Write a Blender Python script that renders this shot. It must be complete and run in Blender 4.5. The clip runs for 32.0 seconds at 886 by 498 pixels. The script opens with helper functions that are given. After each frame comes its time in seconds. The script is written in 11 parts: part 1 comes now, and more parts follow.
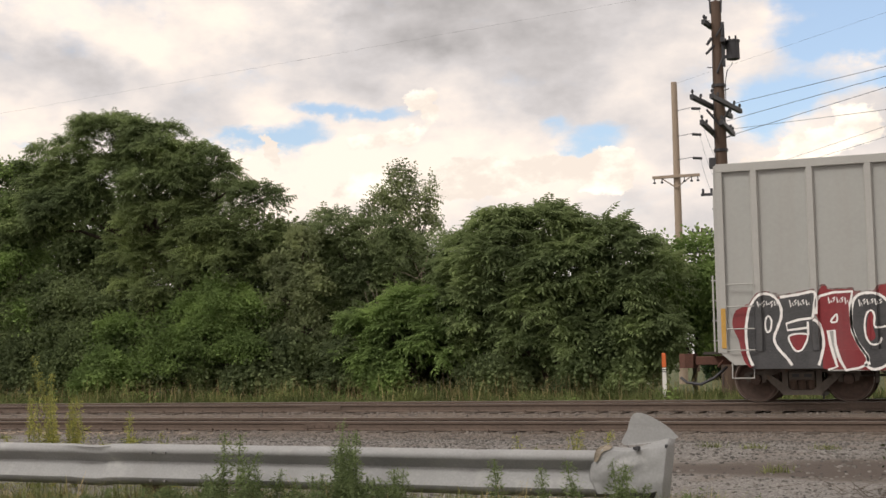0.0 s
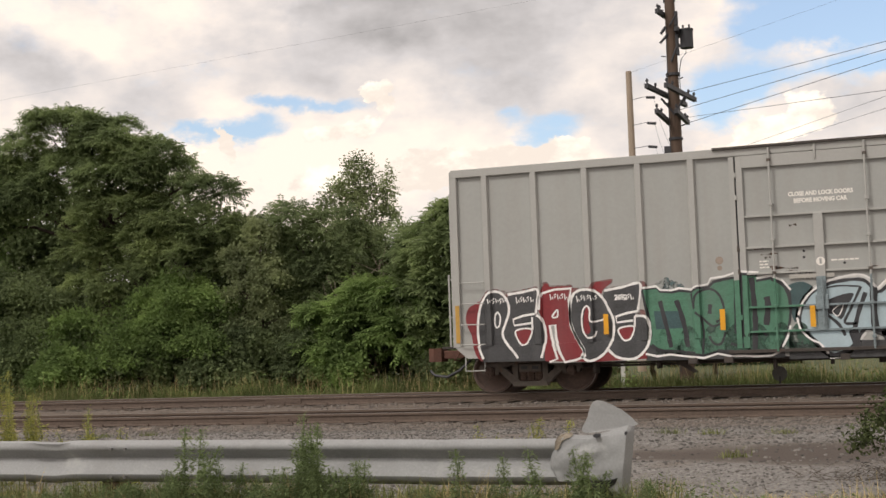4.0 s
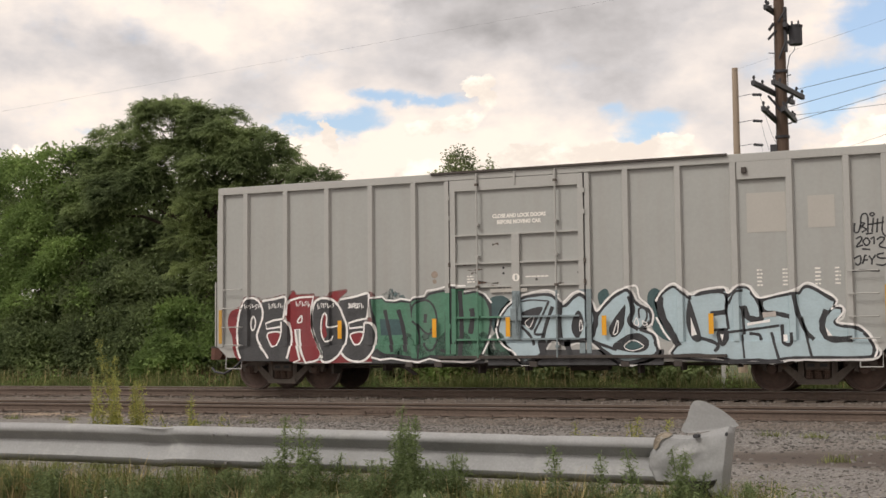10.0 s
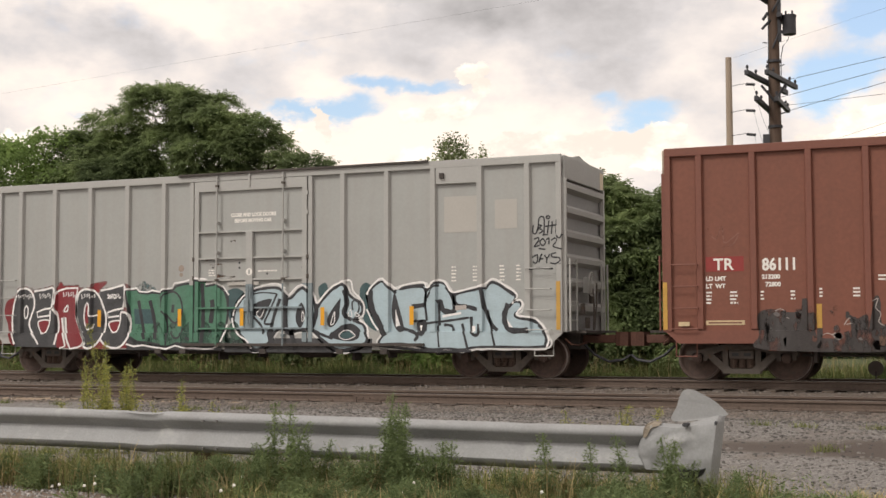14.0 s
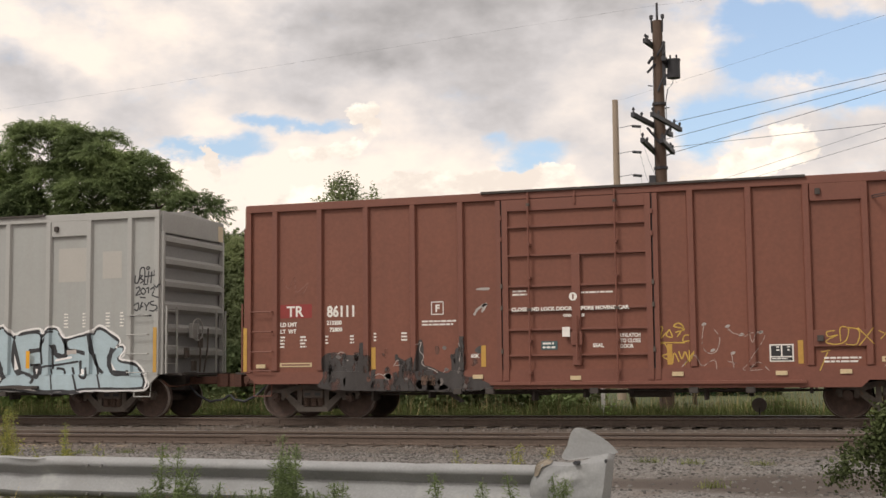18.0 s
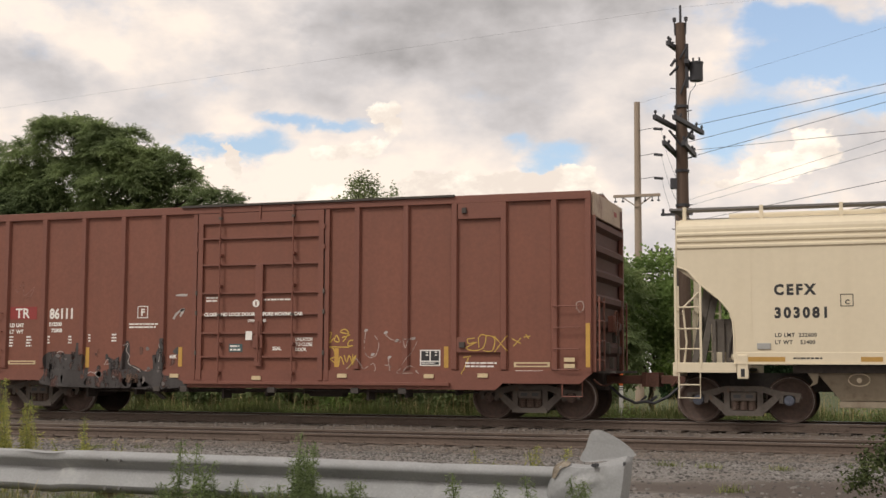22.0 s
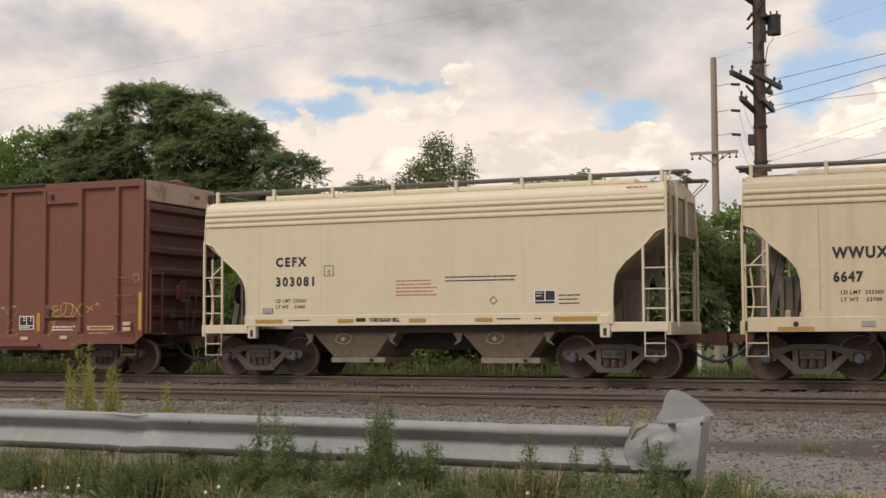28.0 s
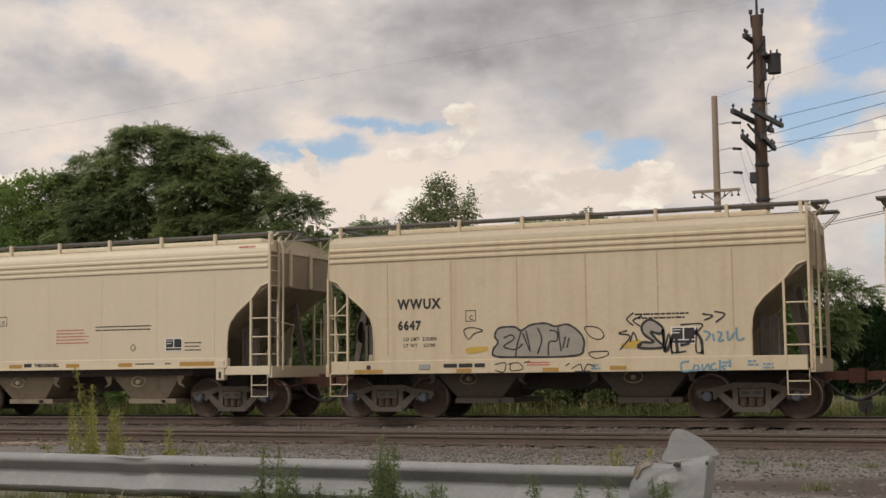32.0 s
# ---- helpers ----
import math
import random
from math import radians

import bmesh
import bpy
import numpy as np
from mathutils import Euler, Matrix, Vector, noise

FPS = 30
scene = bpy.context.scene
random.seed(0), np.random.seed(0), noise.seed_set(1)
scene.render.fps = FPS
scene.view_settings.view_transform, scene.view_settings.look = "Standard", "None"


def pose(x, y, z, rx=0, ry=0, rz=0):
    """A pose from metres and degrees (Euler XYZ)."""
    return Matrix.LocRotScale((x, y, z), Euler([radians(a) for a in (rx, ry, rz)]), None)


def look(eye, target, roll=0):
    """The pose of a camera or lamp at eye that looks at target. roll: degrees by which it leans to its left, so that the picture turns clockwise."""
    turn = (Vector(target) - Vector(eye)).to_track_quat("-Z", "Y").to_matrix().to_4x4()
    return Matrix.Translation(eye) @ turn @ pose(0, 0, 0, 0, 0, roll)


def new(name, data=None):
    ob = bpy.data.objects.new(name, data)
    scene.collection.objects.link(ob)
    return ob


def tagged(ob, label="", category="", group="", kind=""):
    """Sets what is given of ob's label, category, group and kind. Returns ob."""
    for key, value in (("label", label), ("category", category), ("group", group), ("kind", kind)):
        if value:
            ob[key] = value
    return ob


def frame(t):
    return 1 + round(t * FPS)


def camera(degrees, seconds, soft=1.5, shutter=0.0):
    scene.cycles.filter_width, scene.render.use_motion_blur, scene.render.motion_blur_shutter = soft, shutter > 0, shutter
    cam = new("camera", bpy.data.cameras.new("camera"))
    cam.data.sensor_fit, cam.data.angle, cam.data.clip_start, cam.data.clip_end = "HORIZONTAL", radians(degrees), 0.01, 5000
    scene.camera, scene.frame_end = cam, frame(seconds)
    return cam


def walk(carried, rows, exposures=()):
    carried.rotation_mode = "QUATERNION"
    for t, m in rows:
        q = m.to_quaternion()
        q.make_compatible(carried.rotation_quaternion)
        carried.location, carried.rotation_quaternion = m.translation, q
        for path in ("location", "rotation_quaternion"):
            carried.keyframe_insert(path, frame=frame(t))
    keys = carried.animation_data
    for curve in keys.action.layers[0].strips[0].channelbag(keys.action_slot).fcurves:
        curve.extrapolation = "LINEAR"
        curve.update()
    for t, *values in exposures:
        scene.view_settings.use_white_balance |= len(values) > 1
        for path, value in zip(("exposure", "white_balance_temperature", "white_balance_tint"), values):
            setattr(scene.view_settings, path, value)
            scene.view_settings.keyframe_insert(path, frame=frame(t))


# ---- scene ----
cam = camera(37.4, 32.0)

# seconds, place of the lens, heading, tilt and lean in degrees
VIEW = [
    (0, 0.009, 0.008, 0.995, 20.887, 4.781, -1.050), (0.5, 0.009, -0.004, 0.994, 20.993, 4.725, -1.076),
    (1, 0.006, -0.005, 0.993, 21.103, 4.721, -0.924), (1.5, 0.013, 0.012, 0.995, 19.313, 4.395, -0.728),
    (2, 0.009, 0.004, 0.995, 17.552, 4.305, -1.138), (2.5, 0.005, -0.001, 0.998, 17.747, 4.241, -1.056),
    (3, 0.005, 0.004, 0.990, 19.244, 3.895, -1.324), (3.5, 0.007, -0.010, 0.994, 19.253, 4.089, -1.813),
    (5.5, 0.008, -0.005, 0.989, 18.574, 5.107, -1.673), (6, 0.008, -0.007, 0.994, 18.429, 5.192, -1.427),
    (6.5, 0.004, -0.002, 0.991, 18.493, 5.187, -1.251), (7, 0.004, -0.004, 0.989, 18.688, 5.057, -1.056),
    (7.5, 0.011, -0.011, 0.990, 18.901, 4.842, -1.031), (8, 0.011, -0.012, 0.989, 19.122, 4.580, -0.789),
    (8.5, 0.009, -0.018, 0.985, 19.248, 4.350, -0.499), (9, 0.007, -0.020, 0.987, 19.400, 4.167, -0.389),
    (9.5, 0.004, -0.023, 0.990, 19.906, 4.221, -0.518), (10, -0.001, -0.017, 0.991, 23.404, 4.222, -0.590),
    (10.5, 0.008, -0.019, 0.990, 24.443, 3.621, -0.639), (11, 0.005, -0.003, 0.992, 24.817, 2.911, -1.025),
    (11.5, 0.008, -0.009, 0.992, 24.280, 3.401, -1.192), (12, 0.005, -0.007, 0.992, 24.071, 3.454, -1.302),
    (12.5, 0.002, -0.003, 0.989, 23.870, 3.543, -1.235), (13, 0.002, -0.007, 0.993, 23.592, 3.652, -1.128),
    (13.5, 0.003, -0.010, 0.990, 23.338, 3.706, -0.445), (15.5, -0.002, 0.010, 0.992, 22.167, 3.536, -0.058),
    (16, -0.007, 0.010, 0.991, 20.906, 3.723, -0.022), (16.5, -0.008, 0.012, 0.992, 19.990, 4.213, -0.005),
    (17, -0.003, 0.002, 0.995, 19.235, 4.707, -0.133), (17.5, -0.009, 0.010, 0.992, 18.645, 5.079, -0.468),
    (18, -0.007, 0.003, 0.992, 18.267, 5.361, -0.599), (18.5, -0.004, 0.008, 0.991, 17.928, 5.513, -0.409),
    (19, -0.007, 0.007, 0.991, 17.837, 5.560, -0.265), (19.5, -0.008, 0.004, 0.991, 17.998, 5.591, -0.191),
    (20, -0.010, 0.007, 0.992, 18.312, 5.604, -0.200), (20.5, -0.009, -0.007, 0.995, 18.566, 5.584, -0.042),
    (21, -0.015, 0.001, 0.993, 18.729, 5.566, 0.099), (21.5, -0.014, 0.004, 0.991, 18.874, 5.507, 0.208),
    (22, -0.019, 0.009, 0.991, 19.116, 5.369, 0.246), (22.5, -0.017, 0.005, 0.993, 21.133, 4.883, 0.811),
    (23, 0.003, -0.006, 0.997, 22.732, 3.384, 0.507), (23.5, -0.015, 0.000, 0.998, 20.646, 1.931, -0.330),
    (24, -0.005, 0.037, 0.997, 20.177, 0.999, -0.232), (24.5, 0.004, 0.001, 1.004, 21.044, 3.311, 0.335),
    (26.5, 0.000, 0.001, 0.999, 21.743, 3.161, 0.160), (27, 0.001, 0.000, 0.997, 22.348, 3.298, -0.162),
    (27.5, -0.009, 0.010, 0.995, 22.627, 3.439, -0.157), (28, -0.004, 0.014, 0.997, 22.443, 3.655, -0.267),
    (28.5, 0.002, 0.003, 0.997, 22.399, 3.962, -0.308), (29, 0.002, -0.007, 1.000, 22.462, 4.302, 0.019),
    (29.5, 0.006, -0.012, 1.000, 22.589, 4.555, 0.307), (30, -0.003, 0.005, 0.995, 22.629, 4.673, 0.206),
    (30.5, -0.000, 0.000, 0.998, 22.634, 4.698, 0.187), (31, -0.001, 0.009, 0.999, 22.452, 4.777, -0.679),
    (31.5, -0.003, 0.011, 1.003, 22.478, 5.054, -0.478), (32, -0.002, 0.013, 1.000, 22.563, 5.396, -0.634),
]


def view(x, y, z, yaw, pitch, lean):
    return pose(x, y, z, 90 + pitch, 0, yaw) @ pose(0, 0, 0, 0, 0, lean)


EXPOSURE = [(0, 0.15), (3, 0.2), (6, 0.05), (9, 0.07), (10, 0.13), (11, 0.28), (13, 0.23), (16, 0.25), (17, 0.18), (19, 0.08), (22, 0.06), (23.2, 0.33), (24, 0.53), (24.6, 0.33), (27, 0.01), (29, -0.12), (32, -0.27)]
walk(cam, [(r[0], view(*r[1:])) for r in VIEW], exposures=EXPOSURE)

# seconds, metres that the train has still to roll (minus: has rolled) along the track
ROLL = [
    (0, 11.545), (0.5, 10.985), (1, 10.417), (1.5, 9.837), (2, 9.289), (2.5, 8.708), (3, 8.090),
    (3.5, 7.473), (5.5, 4.894), (6, 4.230), (6.5, 3.551), (7, 2.861), (7.5, 2.155), (8, 1.446),
    (8.5, 0.726), (9, 0.000), (9.5, -0.732), (10, -1.485), (10.5, -2.249), (11, -3.024), (11.5, -3.809),
    (12, -4.602), (12.5, -5.406), (13, -6.223), (13.5, -7.054), (15.5, -10.482), (16, -11.353), (16.5, -12.232),
    (17, -13.125), (17.5, -14.023), (18, -14.938), (18.5, -15.861), (19, -16.789), (19.5, -17.729), (20, -18.675),
    (20.5, -19.628), (21, -20.599), (21.5, -21.581), (22, -22.580), (22.5, -23.583), (23, -24.605), (23.5, -25.611),
    (24, -26.682), (24.5, -27.738), (26.5, -32.047), (27, -33.157), (27.5, -34.260), (28, -35.308), (28.5, -36.436),
    (29, -37.574), (29.5, -38.728), (30, -39.888), (30.5, -41.058), (31, -42.235), (31.5, -43.422), (32, -44.624),
]

SPAN = 27.81      # the far track's centre line
SIDING = 23.82    # the near track's centre line
DROP = -0.18      # the near track lies a little lower

# ---- world, sun ----
world = bpy.data.worlds.new("sky")
scene.world = world
world.use_nodes = True
SUN_EL, SUN_AZ = 46.0, 216.0   # the sun stands behind the camera, to its left


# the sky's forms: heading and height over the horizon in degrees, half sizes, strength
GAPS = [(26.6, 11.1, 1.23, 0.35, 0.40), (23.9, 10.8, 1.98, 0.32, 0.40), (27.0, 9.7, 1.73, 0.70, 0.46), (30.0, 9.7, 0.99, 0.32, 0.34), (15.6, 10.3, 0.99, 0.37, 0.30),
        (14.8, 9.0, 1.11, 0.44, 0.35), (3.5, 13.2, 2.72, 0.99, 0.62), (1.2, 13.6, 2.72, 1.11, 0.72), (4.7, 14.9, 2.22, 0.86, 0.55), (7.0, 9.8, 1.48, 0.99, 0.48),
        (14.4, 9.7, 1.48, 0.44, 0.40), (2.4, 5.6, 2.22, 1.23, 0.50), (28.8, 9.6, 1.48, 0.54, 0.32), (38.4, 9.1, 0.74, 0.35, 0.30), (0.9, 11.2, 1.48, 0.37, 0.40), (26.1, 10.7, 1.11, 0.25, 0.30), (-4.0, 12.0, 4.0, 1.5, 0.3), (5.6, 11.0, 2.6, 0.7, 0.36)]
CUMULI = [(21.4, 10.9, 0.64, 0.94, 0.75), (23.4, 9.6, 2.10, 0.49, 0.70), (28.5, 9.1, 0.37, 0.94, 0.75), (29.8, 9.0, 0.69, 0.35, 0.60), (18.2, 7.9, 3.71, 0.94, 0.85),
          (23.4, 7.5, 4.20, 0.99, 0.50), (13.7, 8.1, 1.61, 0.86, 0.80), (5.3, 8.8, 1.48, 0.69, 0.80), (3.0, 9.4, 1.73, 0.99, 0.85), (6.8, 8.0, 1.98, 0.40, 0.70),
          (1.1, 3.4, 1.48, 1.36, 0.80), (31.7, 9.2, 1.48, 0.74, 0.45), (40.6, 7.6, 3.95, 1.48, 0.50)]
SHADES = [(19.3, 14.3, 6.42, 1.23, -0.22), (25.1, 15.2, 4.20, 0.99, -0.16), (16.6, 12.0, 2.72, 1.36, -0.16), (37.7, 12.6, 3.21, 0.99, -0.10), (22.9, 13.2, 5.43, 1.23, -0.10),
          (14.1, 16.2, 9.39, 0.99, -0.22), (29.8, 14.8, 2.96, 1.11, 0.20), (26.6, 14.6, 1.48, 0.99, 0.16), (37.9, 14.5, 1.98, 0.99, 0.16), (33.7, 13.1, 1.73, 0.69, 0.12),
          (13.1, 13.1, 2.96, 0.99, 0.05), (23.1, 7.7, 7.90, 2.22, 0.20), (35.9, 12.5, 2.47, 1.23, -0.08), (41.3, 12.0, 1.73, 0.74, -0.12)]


def build_sky():
    """Blue sky, a soft grey-cream cloud deck with gaps, and crisp sunlit cumuli low over the horizon."""
    nt = world.node_tree
    nt.nodes.clear()
    N, L = nt.nodes.new, nt.links.new

    def math_node(op, a, b=None, c=None):
        n = N("ShaderNodeMath")
        n.operation = op
        for k, v in enumerate((a, b, c)):
            if v is None:
                continue
            if isinstance(v, (int, float)):
                n.inputs[k].default_value = v
            else:
                L(v, n.inputs[k])
        return n.outputs["Value"]
    out, bg = N("ShaderNodeOutputWorld"), N("ShaderNodeBackground")
    sky = N("ShaderNodeTexSky")
    sky.sky_type, sky.sun_disc = "NISHITA", False
    sky.sun_elevation, sky.sun_rotation = radians(SUN_EL), radians(SUN_AZ)
    sky.air_density, sky.dust_density, sky.ozone_density = 1.0, 2.2, 1.2
    bg.inputs["Strength"].default_value = 0.12
    geo, sep = N("ShaderNodeTexCoord"), N("ShaderNodeSeparateXYZ")
    L(geo.outputs["Generated"], sep.inputs["Vector"])
    az = math_node("MULTIPLY", math_node("ARCTAN2", math_node("MULTIPLY", sep.outputs["X"], -1.0), sep.outputs["Y"]), 57.2958)
    el = math_node("MULTIPLY", math_node("ARCSINE", sep.outputs["Z"]), 57.2958)

    def billows(scale, detail, rough, at, squash=1.6):
        mp, n = N("ShaderNodeMapping"), N("ShaderNodeTexNoise")
        mp.inputs["Scale"].default_value, mp.inputs["Location"].default_value = (1.0, 1.0, squash), at
        L(geo.outputs["Generated"], mp.inputs["Vector"])
        n.inputs["Scale"].default_value, n.inputs["Detail"].default_value, n.inputs["Roughness"].default_value = scale, detail, rough
        L(mp.outputs["Vector"], n.inputs["Vector"])
        return n
    push = N("ShaderNodeSeparateXYZ")
    L(billows(26.0, 6, 0.58, (0.2, 0.7, 0.1)).outputs["Color"], push.inputs["Vector"])
    spot = N("ShaderNodeCombineXYZ")
    L(math_node("MULTIPLY_ADD", math_node("SUBTRACT", push.outputs["X"], 0.5), 3.4, az), spot.inputs["X"])
    L(math_node("MULTIPLY_ADD", math_node("SUBTRACT", push.outputs["Y"], 0.5), 2.2, el), spot.inputs["Y"])

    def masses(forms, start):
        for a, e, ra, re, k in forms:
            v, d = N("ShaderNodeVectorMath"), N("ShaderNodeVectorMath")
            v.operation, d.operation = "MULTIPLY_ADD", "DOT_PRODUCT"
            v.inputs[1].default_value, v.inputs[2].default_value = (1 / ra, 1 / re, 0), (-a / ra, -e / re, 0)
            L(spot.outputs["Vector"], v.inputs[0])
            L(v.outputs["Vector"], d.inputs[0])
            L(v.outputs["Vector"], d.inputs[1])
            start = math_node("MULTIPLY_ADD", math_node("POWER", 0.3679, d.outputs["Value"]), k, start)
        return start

    def span(value, a, b, soft=True):
        r = N("ShaderNodeMapRange")
        r.interpolation_type = "SMOOTHSTEP" if soft else "LINEAR"
        r.inputs["From Min"].default_value, r.inputs["From Max"].default_value = a, b
        L(value, r.inputs["Value"])
        return r.outputs["Result"]

    def blend(fac, a, b):
        m = N("ShaderNodeMix")
        m.data_type = "RGBA"
        L(fac, m.inputs["Factor"])
        for v, k in ((a, "A"), (b, "B")):
            if isinstance(v, tuple):
                m.inputs[k].default_value = (*v, 1)
            else:
                L(v, m.inputs[k])
        return m.outputs["Result"]
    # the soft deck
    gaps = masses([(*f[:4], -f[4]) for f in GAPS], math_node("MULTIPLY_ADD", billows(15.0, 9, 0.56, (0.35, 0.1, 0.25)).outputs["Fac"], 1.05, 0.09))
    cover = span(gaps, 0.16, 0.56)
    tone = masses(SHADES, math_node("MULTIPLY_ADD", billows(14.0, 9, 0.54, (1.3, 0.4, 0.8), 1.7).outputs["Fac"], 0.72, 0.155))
    ramp = N("ShaderNodeValToRGB")
    e = ramp.color_ramp.elements
    e[0].position, e[0].color = 0.10, (2.7, 2.55, 2.5, 1)
    e[1].position, e[1].color = 0.66, (8.6, 7.4, 6.4, 1)
    m = e.new(0.40)
    m.color = (5.4, 5.05, 4.95, 1)
    m = e.new(0.54)
    m.color = (7.0, 6.3, 5.85, 1)
    L(tone, ramp.inputs["Fac"])
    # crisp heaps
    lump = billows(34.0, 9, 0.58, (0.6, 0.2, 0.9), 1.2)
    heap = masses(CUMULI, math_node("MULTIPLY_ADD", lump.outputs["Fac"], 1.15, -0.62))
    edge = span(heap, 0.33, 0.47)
    white = blend(span(billows(20.0, 6, 0.6, (2.0, 1.0, 0.4), 1.5).outputs["Fac"], 0.40, 0.62), (7.3, 6.35, 5.55), (9.7, 8.8, 7.5))
    pale = N("ShaderNodeVectorMath")
    pale.operation = "MULTIPLY_ADD"
    pale.inputs[1].default_value, pale.inputs[2].default_value = (1.25, 1.25, 1.25), (0.9, 0.9, 0.9)
    L(sky.outputs["Color"], pale.inputs[0])
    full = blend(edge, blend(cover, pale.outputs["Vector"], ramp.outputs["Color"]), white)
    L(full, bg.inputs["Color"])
    L(bg.outputs["Background"], out.inputs["Surface"])


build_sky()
sun = new("sun", bpy.data.lights.new("sun", "SUN"))
sun.data.energy, sun.data.angle, sun.data.color = 1.75, radians(16), (1.0, 0.95, 0.88)
_a = radians(SUN_AZ)
sun.matrix_world = look((0, 0, 40), Vector((0, 0, 40)) - Vector((math.sin(_a) * math.cos(radians(SUN_EL)), math.cos(_a) * math.cos(radians(SUN_EL)), math.sin(radians(SUN_EL)))))

# ---- materials ----
def surface(name, base, rough=0.7, metal=0.0, vary=0.12, grain=30.0, stain=1.5, bump=0.15, dirt=None, dirt_at=0.62, rand=0.0, island=0.0,
            stretch=(1, 1, 1), spec=0.5, streak=None):
    """A worn surface: base colour, fine grain, broad stains, optional dirt colour in patches, varied from object to object or island to island."""
    m = bpy.data.materials.new(name)
    m.use_nodes = True
    nt = m.node_tree
    N, L = nt.nodes.new, nt.links.new
    b = nt.nodes["Principled BSDF"]
    b.inputs["Metallic"].default_value = metal
    b.inputs["Specular IOR Level"].default_value = spec
    tc = N("ShaderNodeTexCoord")
    mp = N("ShaderNodeMapping")
    mp.inputs["Scale"].default_value = stretch
    L(tc.outputs["Object"], mp.inputs["Vector"])
    fine, broad = N("ShaderNodeTexNoise"), N("ShaderNodeTexNoise")
    fine.inputs["Scale"].default_value, fine.inputs["Detail"].default_value = grain, 4
    broad.inputs["Scale"].default_value, broad.inputs["Detail"].default_value = stain, 7
    broad.inputs["Roughness"].default_value = 0.62
    L(mp.outputs["Vector"], fine.inputs["Vector"])
    L(mp.outputs["Vector"], broad.inputs["Vector"])
    add = N("ShaderNodeMath")
    add.operation = "ADD"
    L(fine.outputs["Fac"], add.inputs[0])
    L(broad.outputs["Fac"], add.inputs[1])
    val = N("ShaderNodeMapRange")
    val.inputs["From Min"].default_value, val.inputs["From Max"].default_value = 0.6, 1.4
    val.inputs["To Min"].default_value, val.inputs["To Max"].default_value = 1 - vary, 1 + vary
    L(add.outputs["Value"], val.inputs["Value"])
    last = val.outputs["Result"]
    if rand or island:
        src = N("ShaderNodeObjectInfo") if rand else N("ShaderNodeNewGeometry")
        r = N("ShaderNodeMapRange")
        k = rand or island
        r.inputs["To Min"].default_value, r.inputs["To Max"].default_value = 1 - k, 1 + k
        L(src.outputs["Random" if rand else "Random Per Island"], r.inputs["Value"])
        mul = N("ShaderNodeMath")
        mul.operation = "MULTIPLY"
        L(last, mul.inputs[0])
        L(r.outputs["Result"], mul.inputs[1])
        last = mul.outputs["Value"]
    col = N("ShaderNodeVectorMath")
    col.operation = "SCALE"
    col.inputs[0].default_value = base
    L(last, col.inputs["Scale"])
    out = col.outputs["Vector"]
    if streak:
        # run-down stains: noise drawn out along the height
        sm = N("ShaderNodeMapping")
        sm.inputs["Scale"].default_value = (3, 3, 0.22)
        L(tc.outputs["Object"], sm.inputs["Vector"])
        sn = N("ShaderNodeTexNoise")
        sn.inputs["Scale"].default_value, sn.inputs["Detail"].default_value = 1.3, 2
        L(sm.outputs["Vector"], sn.inputs["Vector"])
        sr = N("ShaderNodeMapRange")
        sr.inputs["From Min"].default_value, sr.inputs["From Max"].default_value = 0.46, 0.82
        sr.inputs["To Max"].default_value = streak[1]
        L(sn.outputs["Fac"], sr.inputs["Value"])
        mx = N("ShaderNodeMix")
        mx.data_type = "RGBA"
        mx.inputs["B"].default_value = (*streak[0], 1)
        L(sr.outputs["Result"], mx.inputs["Factor"])
        L(out, mx.inputs["A"])
        out = mx.outputs["Result"]
    if dirt:
        dn = N("ShaderNodeTexNoise")
        dn.inputs["Scale"].default_value, dn.inputs["Detail"].default_value, dn.inputs["Roughness"].default_value = stain * 1.7, 10, 0.68
        L(mp.outputs["Vector"], dn.inputs["Vector"])
        dr = N("ShaderNodeMapRange")
        dr.inputs["From Min"].default_value, dr.inputs["From Max"].default_value = dirt_at, dirt_at + 0.16
        L(dn.outputs["Fac"], dr.inputs["Value"])
        mx = N("ShaderNodeMix")
        mx.data_type = "RGBA"
        mx.inputs["B"].default_value = (*dirt, 1)
        L(dr.outputs["Result"], mx.inputs["Factor"])
        L(out, mx.inputs["A"])
        out = mx.outputs["Result"]
    L(out, b.inputs["Base Color"])
    rr = N("ShaderNodeMapRange")
    rr.inputs["To Min"].default_value, rr.inputs["To Max"].default_value = max(0.05, rough - 0.12), min(1, rough + 0.12)
    L(broad.outputs["Fac"], rr.inputs["Value"])
    L(rr.outputs["Result"], b.inputs["Roughness"])
    if bump:
        bp = N("ShaderNodeBump")
        bp.inputs["Strength"].default_value, bp.inputs["Distance"].default_value = bump, 0.01
        L(fine.outputs["Fac"], bp.inputs["Height"])
        L(bp.outputs["Normal"], b.inputs["Normal"])
    return m


